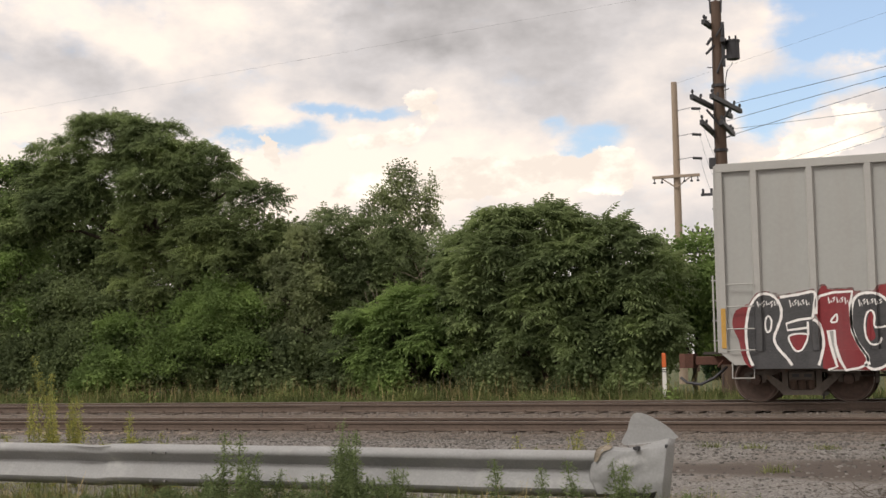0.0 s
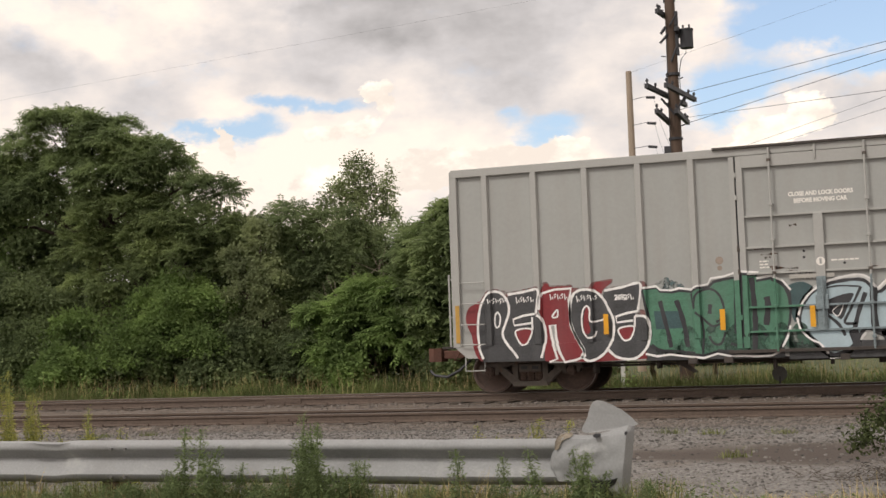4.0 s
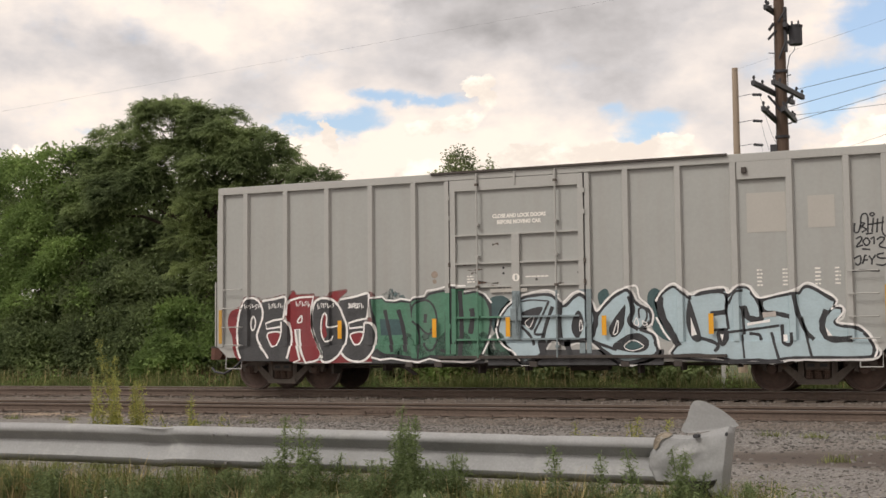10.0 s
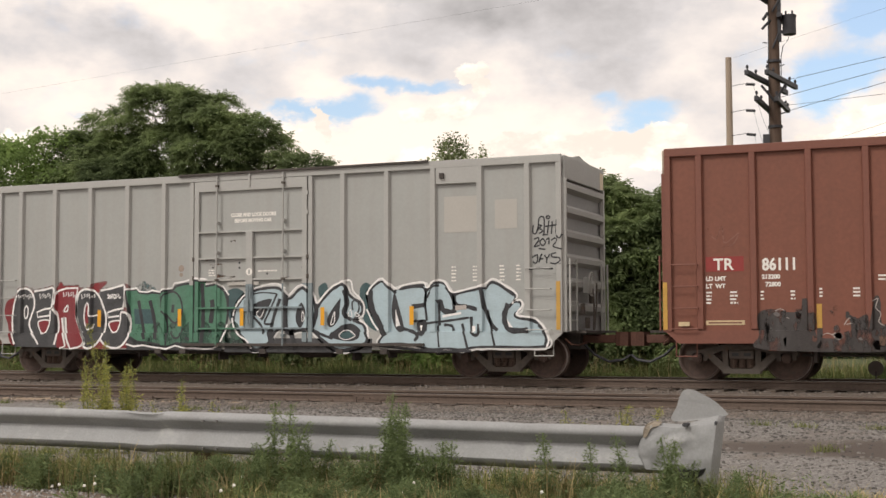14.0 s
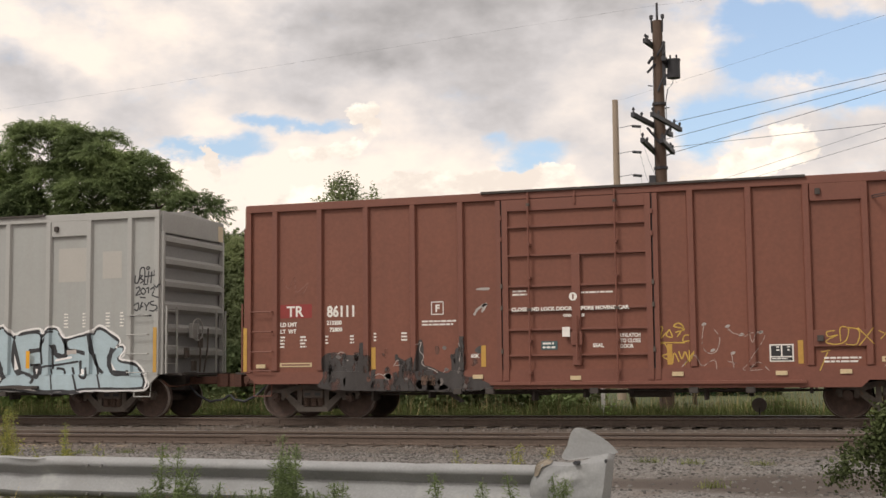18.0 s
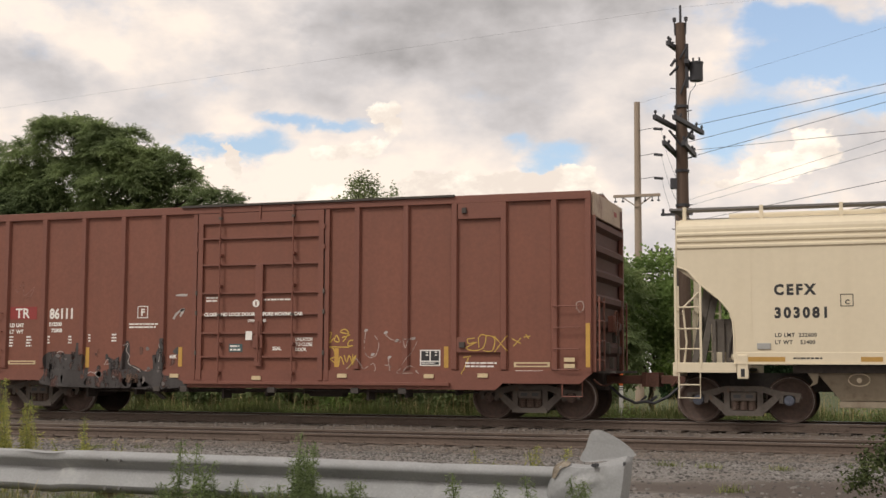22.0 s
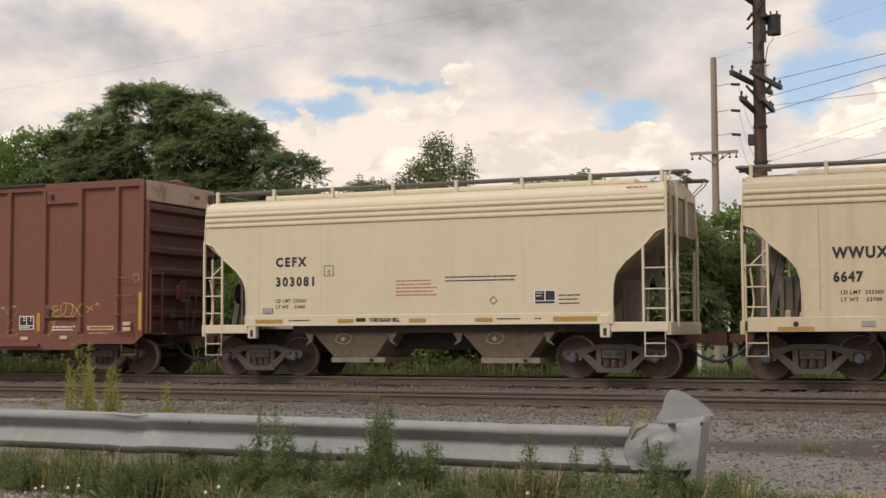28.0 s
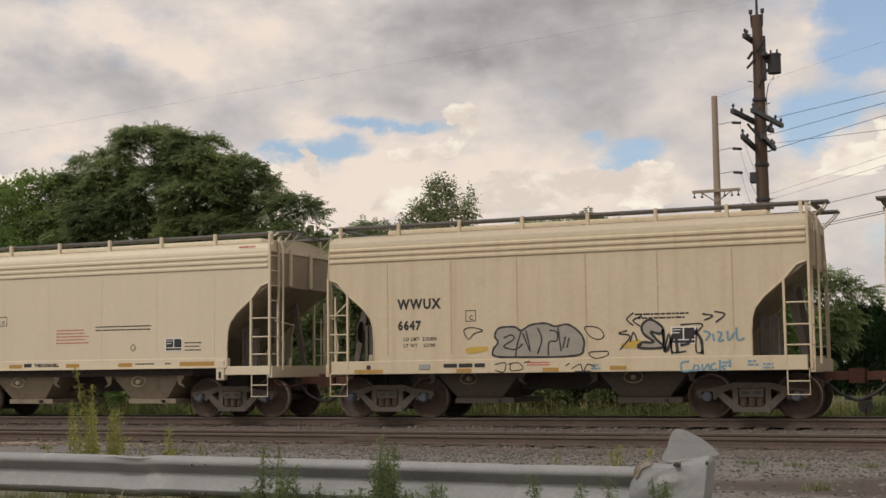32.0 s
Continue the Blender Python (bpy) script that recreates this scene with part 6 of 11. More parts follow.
def stroke(g, material, layer, width, pts, closed=False, name="outline", soft=True):
    """A line of paint of even width."""
    line = rounded(pts, 5, closed) if soft else pts
    n = len(line)
    bm = bmesh.new()
    rails = []
    for i, (x, z) in enumerate(line):
        a, b = (line[i - 1], line[(i + 1) % n]) if closed else (line[max(i - 1, 0)], line[min(i + 1, n - 1)])
        d = Vector((b[0] - a[0], b[1] - a[1]))
        d = d.normalized() if d.length > 1e-6 else Vector((1, 0))
        w = width / 2 * (1 + 0.12 * math.sin(i * 1.7))
        rails.append((bm.verts.new((x - d.y * w, 0, z + d.x * w)), bm.verts.new((x + d.y * w, 0, z - d.x * w))))
    for i in range(n if closed else n - 1):
        p, q = rails[i], rails[(i + 1) % n]
        bm.faces.new((p[0], p[1], q[1], q[0]))
    bm.normal_update()
    for f in bm.faces:
        if f.normal.y > 0:
            f.normal_flip()
    return lay(g, bm, material, layer, name)


# red and black piece
PEACE = graffiti(GREY, GREY_C, SIDE_GREY, 'red and black bubble-letter graffiti with white outlines')
spray(PEACE, 'g_red', 0, [(-15.13, 1.91), (-15.28, 1.89), (-15.41, 1.81), (-15.47, 1.61), (-15.44, 1.44), (-15.36, 1.26), (-15.32, 1.05), (-15.23, 0.79), (-15.07, 0.72), (-15.07, 1.26)], name='overspray')
spray(PEACE, 'g_redthin', 0, [(-15.15, 1.91), (-15.01, 2.13), (-14.81, 2.2), (-14.44, 2.14), (-14.01, 2.2), (-13.87, 2.21), (-13.81, 2.15), (-13.78, 2.27), (-13.68, 2.3), (-13.58, 2.22), (-13.18, 2.22), (-13.11, 2.15), (-12.92, 2.16), (-12.78, 2.14), (-12.71, 2.24), (-12.54, 2.27), (-12.31, 2.29), (-12.32, 2.2), (-12.45, 2.12), (-12.08, 2.16), (-11.65, 2.21), (-11.63, 2.02), (-11.99, 1.94), (-12.73, 1.96), (-14.15, 1.98), (-14.93, 2)], name='overspray')
spray(PEACE, 'g_red', 1, [(-13.77, 2.06), (-13.75, 2.24), (-13.65, 2.26), (-13.6, 2.19), (-13.18, 2.18), (-13.2, 2.05)], name='overspray')
spray(PEACE, 'g_red', 1, [(-12.73, 2.04), (-12.66, 2.23), (-12.5, 2.25), (-12.34, 2.26), (-12.36, 2.19), (-12.5, 2.08), (-12.54, 2)], name='overspray')
spray(PEACE, 'g_char', 0, [(-15.12, 0.85), (-13.67, 0.85), (-13.67, 0.67), (-15.12, 0.68)], name='overspray', soft=False)
spray(PEACE, 'g_red', 0, [(-13.76, 0.85), (-12.92, 0.9), (-12.31, 0.86), (-11.67, 0.9), (-11.64, 0.65), (-12.73, 0.62), (-13.76, 0.66)], name='overspray', soft=False)
spray(PEACE, 'g_redthin', 1, [(-13.94, 1.7), (-13.81, 1.72), (-13.81, 1.51), (-13.92, 1.62)], name='overspray')
spray(PEACE, 'g_redthin', 1, [(-11.81, 1.63), (-11.66, 1.63), (-11.66, 1.5), (-11.85, 1.52)], name='overspray')
spray(PEACE, 'g_char', 2, [(-15.09, 0.74), (-15.18, 1), (-15.21, 1.35), (-15.18, 1.65), (-15.11, 1.91), (-14.96, 2.1), (-14.81, 2.15), (-14.64, 2.08), (-14.53, 1.9), (-14.52, 1.69), (-14.6, 1.47), (-14.67, 1.27), (-14.61, 1.09), (-14.44, 0.89), (-14.34, 0.74)])
spray(PEACE, 'g_char', 2, [(-14.53, 2.07), (-14.2, 2.11), (-13.88, 2.16), (-13.87, 1.94), (-13.92, 1.64), (-13.9, 1.61), (-13.79, 1.51), (-13.74, 1.25), (-13.76, 1), (-13.84, 0.73), (-14.33, 0.73), (-14.44, 0.89), (-14.61, 1.09), (-14.67, 1.27), (-14.6, 1.47), (-14.52, 1.69)], soft=False)
spray(PEACE, 'g_red2', 2, [(-13.84, 1.98), (-13.79, 2.06), (-13.53, 2.14), (-13.17, 2.14), (-13.22, 1.88), (-13.21, 1.46), (-13.11, 1.14), (-12.95, 0.88), (-12.91, 0.75), (-13.1, 0.67), (-13.34, 0.63), (-13.44, 0.82), (-13.52, 1.12), (-13.53, 1.4), (-13.65, 1.39), (-13.61, 1.12), (-13.5, 0.7), (-13.67, 0.64), (-13.77, 0.69), (-13.74, 1.25), (-13.79, 1.53), (-13.86, 1.72)], soft=False)
spray(PEACE, 'g_char', 2, [(-12.48, 2.07), (-12.13, 2.12), (-11.73, 2.18), (-11.74, 1.94), (-11.8, 1.63), (-11.87, 1.56), (-11.64, 1.5), (-11.57, 1.27), (-11.59, 1.02), (-11.64, 0.88), (-11.81, 0.7), (-12.01, 0.65), (-12.27, 0.71), (-12.43, 0.86), (-12.33, 1.11), (-12.31, 1.45), (-12.41, 1.7), (-12.52, 1.87)], soft=False)
spray(PEACE, 'g_char', 2, [(-13.21, 1.67), (-13.18, 1.88), (-13.1, 2.04), (-12.92, 2.1), (-12.68, 2.06), (-12.5, 1.89), (-12.41, 1.7), (-12.31, 1.45), (-12.33, 1.11), (-12.45, 0.86), (-12.63, 0.7), (-12.84, 0.64), (-12.98, 0.74), (-12.93, 0.87), (-13.09, 1.12), (-13.2, 1.37)])
spray(PEACE, 'g_red2', 3, [(-14.38, 1.31), (-14.04, 1.33), (-14.12, 1.08), (-14.22, 1.01), (-14.32, 1.08)], name='inner_fill')
spray(PEACE, 'g_red2', 3, [(-12.21, 1.27), (-11.9, 1.31), (-11.96, 1.09), (-12.06, 1.03), (-12.15, 1.08)], name='inner_fill')
spray(PEACE, 'g_red2', 3, [(-12.85, 1.73), (-12.79, 1.66), (-12.81, 1.45), (-12.78, 1.24), (-12.89, 1.19), (-12.94, 1.33), (-12.91, 1.62)], name='inner_fill')
stroke(PEACE, 'g_white', 4, 0.052, [(-15.09, 0.74), (-15.18, 1), (-15.21, 1.35), (-15.18, 1.65), (-15.11, 1.91), (-14.96, 2.1), (-14.81, 2.15), (-14.64, 2.08), (-14.53, 1.9), (-14.52, 1.69), (-14.6, 1.47), (-14.67, 1.27), (-14.61, 1.09), (-14.44, 0.89), (-14.34, 0.74)])
stroke(PEACE, 'g_white', 4, 0.052, [(-14.53, 2.07), (-14.2, 2.11), (-13.88, 2.15), (-13.87, 1.94), (-13.92, 1.65)])
stroke(PEACE, 'g_white', 4, 0.045, [(-13.92, 1.65), (-14.2, 1.62), (-14.43, 1.55), (-14.41, 1.42), (-14.04, 1.46)], soft=False)
stroke(PEACE, 'g_white', 4, 0.04, [(-14.02, 1.58), (-14.02, 1.32)], soft=False)
stroke(PEACE, 'g_white', 4, 0.052, [(-13.91, 1.62), (-13.8, 1.52), (-13.74, 1.25), (-13.76, 1), (-13.84, 0.73)])
stroke(PEACE, 'g_white', 4, 0.052, [(-13.85, 1.72), (-13.84, 1.98), (-13.77, 2.07), (-13.53, 2.13), (-13.17, 2.14), (-13.22, 1.88), (-13.21, 1.46), (-13.11, 1.14), (-12.95, 0.88), (-12.91, 0.75), (-13.1, 0.67), (-13.34, 0.63), (-13.44, 0.82), (-13.52, 1.12), (-13.53, 1.4), (-13.65, 1.39), (-13.61, 1.12), (-13.5, 0.7), (-13.67, 0.64)], soft=False)
stroke(PEACE, 'g_white', 4, 0.052, [(-13.21, 1.67), (-13.18, 1.88), (-13.1, 2.04), (-12.92, 2.1), (-12.68, 2.06), (-12.5, 1.89), (-12.41, 1.7), (-12.31, 1.45), (-12.33, 1.11), (-12.45, 0.86), (-12.63, 0.7), (-12.84, 0.64), (-12.98, 0.74), (-12.93, 0.87), (-13.09, 1.12), (-13.2, 1.37)], closed=True)
stroke(PEACE, 'g_white', 4, 0.052, [(-12.48, 2.06), (-12.13, 2.11), (-11.74, 2.18), (-11.74, 1.94), (-11.8, 1.63)])
stroke(PEACE, 'g_white', 4, 0.045, [(-11.79, 1.62), (-12.04, 1.58), (-12.26, 1.52), (-12.24, 1.4), (-11.91, 1.43)], soft=False)
stroke(PEACE, 'g_white', 4, 0.04, [(-11.87, 1.52), (-11.88, 1.3)], soft=False)
stroke(PEACE, 'g_white', 4, 0.052, [(-11.87, 1.52), (-11.64, 1.49), (-11.57, 1.27), (-11.59, 1.02), (-11.64, 0.88), (-11.81, 0.7), (-12.01, 0.65), (-12.27, 0.71), (-12.43, 0.86)])
stroke(PEACE, 'g_white', 4, 0.036, [(-14.77, 1.71), (-14.71, 1.62), (-14.73, 1.45), (-14.79, 1.39), (-14.83, 1.48), (-14.82, 1.63)], closed=True, name='inner_line')
stroke(PEACE, 'g_white', 4, 0.036, [(-14.38, 1.31), (-14.04, 1.33), (-14.12, 1.08), (-14.22, 1.01), (-14.32, 1.08)], closed=True, name='inner_line')
stroke(PEACE, 'g_white', 4, 0.036, [(-12.21, 1.27), (-11.9, 1.31), (-11.96, 1.09), (-12.06, 1.03), (-12.15, 1.08)], closed=True, name='inner_line')
stroke(PEACE, 'g_white', 4, 0.036, [(-13.48, 1.71), (-13.48, 1.57), (-13.59, 1.57)], closed=True, name='inner_line')
stroke(PEACE, 'g_white', 4, 0.036, [(-12.48, 1.48), (-12.77, 1.44), (-12.78, 1.66), (-12.83, 1.76), (-12.92, 1.71), (-12.97, 1.5), (-12.95, 1.26), (-12.86, 1.12), (-12.72, 1.13), (-12.67, 1.24)], name='inner_line')
stroke(PEACE, 'g_white', 4, 0.022, [(-14.96, 2), (-14.94, 1.9), (-14.9, 1.96), (-14.89, 1.92)], name='tag', soft=False)
stroke(PEACE, 'g_white', 4, 0.022, [(-14.83, 2.01), (-14.88, 1.96), (-14.83, 1.94), (-14.86, 1.89)], name='tag', soft=False)
stroke(PEACE, 'g_white', 4, 0.022, [(-14.8, 2), (-14.78, 1.92), (-14.74, 1.97), (-14.74, 1.93)], name='tag', soft=False)
stroke(PEACE, 'g_white', 4, 0.022, [(-14.67, 2), (-14.72, 1.96), (-14.68, 1.94), (-14.7, 1.88)], name='tag', soft=False)
stroke(PEACE, 'g_white', 4, 0.022, [(-14.64, 2), (-14.63, 1.91), (-14.59, 1.96), (-14.58, 1.92)], name='tag', soft=False)
stroke(PEACE, 'g_white', 4, 0.022, [(-14.35, 2.01), (-14.33, 1.87), (-14.29, 1.95), (-14.28, 1.89)], name='tag', soft=False)
stroke(PEACE, 'g_white', 4, 0.022, [(-14.22, 2.01), (-14.27, 1.97), (-14.22, 1.96), (-14.25, 1.91)], name='tag', soft=False)
stroke(PEACE, 'g_white', 4, 0.022, [(-14.19, 2), (-14.18, 1.89), (-14.14, 1.95), (-14.13, 1.9)], name='tag', soft=False)
stroke(PEACE, 'g_white', 4, 0.022, [(-14.07, 2.01), (-14.12, 1.98), (-14.07, 1.96), (-14.1, 1.92)], name='tag', soft=False)
stroke(PEACE, 'g_white', 4, 0.022, [(-14.04, 2), (-14.02, 1.89), (-13.98, 1.95), (-13.98, 1.9)], name='tag', soft=False)
stroke(PEACE, 'g_white', 4, 0.022, [(-13.62, 2.04), (-13.6, 1.92), (-13.56, 1.98), (-13.56, 1.93)], name='tag', soft=False)
stroke(PEACE, 'g_white', 4, 0.022, [(-13.49, 2.04), (-13.54, 2.01), (-13.5, 2), (-13.53, 1.95)], name='tag', soft=False)
stroke(PEACE, 'g_white', 4, 0.022, [(-13.46, 2.03), (-13.45, 1.92), (-13.41, 1.98), (-13.4, 1.93)], name='tag', soft=False)
stroke(PEACE, 'g_white', 4, 0.022, [(-13.34, 2.04), (-13.39, 2), (-13.35, 1.99), (-13.37, 1.94)], name='tag', soft=False)
stroke(PEACE, 'g_white', 4, 0.022, [(-13.31, 2.03), (-13.3, 1.9), (-13.26, 1.97), (-13.25, 1.91)], name='tag', soft=False)
stroke(PEACE, 'g_white', 4, 0.022, [(-13.06, 1.98), (-13.04, 1.85), (-13.01, 1.92), (-13, 1.86)], name='tag', soft=False)
stroke(PEACE, 'g_white', 4, 0.022, [(-12.94, 1.99), (-12.98, 1.95), (-12.94, 1.94), (-12.97, 1.89)], name='tag', soft=False)
stroke(PEACE, 'g_white', 4, 0.022, [(-12.91, 1.98), (-12.89, 1.87), (-12.86, 1.93), (-12.85, 1.88)], name='tag', soft=False)
stroke(PEACE, 'g_white', 4, 0.022, [(-12.79, 1.98), (-12.83, 1.96), (-12.79, 1.94), (-12.82, 1.9)], name='tag', soft=False)
stroke(PEACE, 'g_white', 4, 0.022, [(-12.76, 1.98), (-12.74, 1.86), (-12.71, 1.93), (-12.7, 1.88)], name='tag', soft=False)
stroke(PEACE, 'g_white', 4, 0.022, [(-12.64, 1.98), (-12.68, 1.95), (-12.64, 1.93), (-12.67, 1.89)], name='tag', soft=False)
stroke(PEACE, 'g_white', 4, 0.022, [(-12.23, 1.97), (-12.22, 1.86), (-12.18, 1.92), (-12.17, 1.87)], name='tag', soft=False)
stroke(PEACE, 'g_white', 4, 0.022, [(-12.11, 1.97), (-12.16, 1.94), (-12.11, 1.92), (-12.14, 1.88)], name='tag', soft=False)
stroke(PEACE, 'g_white', 4, 0.022, [(-12.08, 1.97), (-12.07, 1.84), (-12.03, 1.91), (-12.02, 1.85)], name='tag', soft=False)
stroke(PEACE, 'g_white', 4, 0.022, [(-11.96, 1.97), (-12.01, 1.94), (-11.97, 1.92), (-12, 1.87)], name='tag', soft=False)
stroke(PEACE, 'g_white', 4, 0.022, [(-11.94, 1.96), (-11.92, 1.85), (-11.88, 1.91), (-11.88, 1.86)], name='tag', soft=False)
# green piece
GREEN = graffiti(GREY, GREY_C, SIDE_GREY, 'green block-letter graffiti with dark shading')
spray(GREEN, 'g_tealthin', 0, [(-11.43, 2.01), (-11.43, 2.14), (-11.38, 2.18), (-11.32, 2.13), (-11.32, 2.01)], name='overspray')
spray(GREEN, 'g_tealthin', 0, [(-11.34, 2.01), (-11.34, 2.19), (-11.28, 2.23), (-11.23, 2.18), (-11.23, 2.01)], name='overspray')
spray(GREEN, 'g_tealthin', 0, [(-11.26, 2.01), (-11.25, 2.23), (-11.2, 2.27), (-11.14, 2.22), (-11.14, 2)], name='overspray')
spray(GREEN, 'g_tealthin', 0, [(-11.16, 2), (-11.16, 2.17), (-11.1, 2.21), (-11.05, 2.16), (-11.05, 2)], name='overspray')
spray(GREEN, 'g_tealthin', 0, [(-11.07, 2), (-11.07, 2.14), (-11.01, 2.18), (-10.96, 2.13), (-10.96, 2)], name='overspray')
spray(GREEN, 'g_tealthin', 0, [(-10.97, 2), (-10.96, 2.09), (-10.91, 2.13), (-10.86, 2.08), (-10.85, 2)], name='overspray')
spray(GREEN, 'g_char', 0, [(-11.66, 0.9), (-8.94, 0.88), (-8.95, 0.6), (-11.66, 0.61)], name='overspray', soft=False)
spray(GREEN, 'g_green', 1, [(-11.69, 2.05), (-11.4, 2.07), (-11.34, 1.99), (-11.1, 1.96), (-10.95, 1.99), (-10.72, 1.96), (-10.59, 2.02), (-10.37, 2.03), (-10.27, 2.13), (-10.06, 2.17), (-9.82, 2.2), (-9.77, 2.26), (-9.41, 2.23), (-9.43, 2.11), (-9.15, 2.15), (-8.94, 2.05), (-8.81, 1.85), (-8.8, 1.53), (-8.85, 1.21), (-8.92, 0.96), (-9.03, 0.77), (-9.24, 0.68), (-9.5, 0.68), (-9.72, 0.7), (-9.98, 0.7), (-10.24, 0.76), (-10.51, 0.68), (-10.68, 0.7), (-10.91, 0.72), (-11.08, 0.74), (-11.36, 0.79), (-11.54, 0.88), (-11.64, 0.94), (-11.55, 1.11), (-11.58, 1.44), (-11.64, 1.73)], name='background', soft=False)
spray(GREEN, 'g_tealdark', 2, [(-11.48, 1.6), (-10.9, 1.58), (-10.89, 1.24), (-11.45, 1.23)], name='block', soft=False)
stroke(GREEN, 'g_black', 2, 0.05, [(-11.69, 2.05), (-11.4, 2.07), (-11.34, 1.99), (-11.1, 1.96), (-10.95, 1.99), (-10.72, 1.96), (-10.59, 2.02), (-10.37, 2.03), (-10.27, 2.13), (-10.06, 2.17), (-9.82, 2.2), (-9.77, 2.26), (-9.41, 2.23), (-9.43, 2.11), (-9.15, 2.15), (-8.94, 2.05), (-8.81, 1.85), (-8.8, 1.53), (-8.85, 1.21), (-8.92, 0.96), (-9.03, 0.77), (-9.24, 0.68), (-9.5, 0.68), (-9.72, 0.7), (-9.98, 0.7), (-10.24, 0.76), (-10.51, 0.68), (-10.68, 0.7), (-10.91, 0.72), (-11.08, 0.74), (-11.36, 0.79), (-11.54, 0.88), (-11.64, 0.94), (-11.55, 1.11), (-11.58, 1.44), (-11.64, 1.73)], closed=True, soft=False)
stroke(GREEN, 'g_black', 3, 0.085, [(-11.35, 1.8), (-11.26, 1.39), (-11.15, 0.86)], name='shade_line')
stroke(GREEN, 'g_black', 3, 0.095, [(-11.02, 1.8), (-10.9, 1.39), (-10.82, 0.86)], name='shade_line')
stroke(GREEN, 'g_black', 3, 0.045, [(-10.68, 1.61), (-10.64, 1.86), (-10.5, 1.97), (-10.32, 1.99), (-10.17, 1.87), (-10.09, 1.63), (-10.13, 1.42), (-10.25, 1.33)], name='shade_line')
stroke(GREEN, 'g_black', 3, 0.075, [(-10.35, 1.69), (-10.37, 1.5)], name='shade_line')
stroke(GREEN, 'g_black', 3, 0.045, [(-10.65, 1.54), (-10.53, 1.44), (-10.33, 1.26), (-10.16, 1.3)], name='shade_line')
stroke(GREEN, 'g_black', 3, 0.04, [(-10.53, 1.42), (-10.5, 1.1), (-10.53, 0.71)], name='shade_line')
stroke(GREEN, 'g_black', 3, 0.045, [(-10.4, 1.06), (-10.29, 0.9), (-10.15, 0.92), (-10.08, 1.13)], name='shade_line')
stroke(GREEN, 'g_black', 3, 0.03, [(-10.72, 1.92), (-10.69, 1.63)], name='shade_line')
stroke(GREEN, 'g_black', 3, 0.07, [(-9.83, 2.19), (-9.85, 1.62), (-9.87, 1.09)], name='shade_line')
stroke(GREEN, 'g_black', 3, 0.05, [(-9.72, 2.25), (-9.73, 1)], name='shade_line')
stroke(GREEN, 'g_black', 3, 0.06, [(-9.98, 0.9), (-9.76, 0.84), (-9.63, 0.92)], name='shade_line')
stroke(GREEN, 'g_black', 3, 0.1, [(-9.52, 2.18), (-9.49, 1.62), (-9.49, 1.21), (-9.52, 0.71)], name='shade_line')
stroke(GREEN, 'g_black', 3, 0.115, [(-9.25, 1.79), (-9.23, 1.61), (-9.28, 1.24)], name='shade_line')
stroke(GREEN, 'g_black', 3, 0.045, [(-9.15, 2.13), (-8.94, 2.01), (-8.83, 1.77), (-8.82, 1.37), (-8.92, 1)], name='shade_line')
stroke(GREEN, 'g_black', 3, 0.05, [(-10.24, 0.77), (-9.98, 0.75), (-9.59, 0.71)], name='shade_line')
stroke(GREEN, 'g_black', 3, 0.04, [(-11.54, 0.93), (-11.36, 0.82), (-11.08, 0.79), (-10.68, 0.74)], name='shade_line')
stroke(GREEN, 'g_black', 3, 0.05, [(-9.33, 1.09), (-9.28, 1.02)], name='shade_line')
stroke(GREEN, 'g_white', 4, 0.042, [(-11.71, 2.07), (-11.41, 2.1), (-11.33, 2.02), (-11.1, 2), (-10.95, 2.04), (-10.72, 2), (-10.61, 2.06), (-10.38, 2.09), (-10.32, 2.2), (-10.06, 2.23), (-9.88, 2.28), (-9.81, 2.32), (-9.38, 2.27)], name='rim_line', soft=False)
stroke(GREEN, 'g_white', 4, 0.042, [(-9.43, 2.16), (-9.15, 2.2), (-8.93, 2.09), (-8.78, 1.9)], name='rim_line', soft=False)
stroke(GREEN, 'g_white', 4, 0.042, [(-8.82, 1.21), (-8.89, 0.98), (-8.99, 0.8)], name='rim_line', soft=False)
stroke(GREEN, 'g_white', 4, 0.042, [(-11.67, 0.75), (-11.44, 0.69), (-11.18, 0.72), (-10.91, 0.68), (-10.68, 0.65), (-10.51, 0.63), (-10.24, 0.71), (-9.98, 0.65), (-9.72, 0.65), (-9.46, 0.63), (-9.2, 0.64), (-9.03, 0.72)], name='rim_line', soft=False)
for _x in (-11.2, -10.75, -10.3, -9.85, -9.4, -8.95, -8.6):
    spray(GREEN, 'g_greendark', 2, [(_x - 0.22, 0.72), (_x - 0.24, 1.05), (_x - 0.05, 1.28), (_x + 0.14, 1.1), (_x + 0.22, 0.72)], name='shading')
# pale blue pieces
BLUE = graffiti(GREY, GREY_C, SIDE_GREY, 'pale blue wildstyle graffiti with black and white outlines')
spray(BLUE, 'g_tealdark', 0, [(-8.86, 1.94), (-8.55, 2.05), (-8.32, 1.87), (-8.55, 1.69), (-8.7, 1.28), (-8.8, 1.46)], name='overspray')
spray(BLUE, 'g_tealdark', 0, [(-6.41, 2.03), (-6.23, 2.14), (-6.17, 1.95), (-6.35, 1.78)], name='overspray')
spray(BLUE, 'g_tealdark', 0, [(-5.35, 1.99), (-5.17, 2.12), (-5, 1.87), (-4.85, 1.07), (-5.19, 1.19), (-5.32, 1.53)], name='overspray')
spray(BLUE, 'g_char', 0, [(-8.87, 0.89), (-5.02, 0.87), (-5.03, 0.56), (-8.87, 0.56)], name='overspray', soft=False)
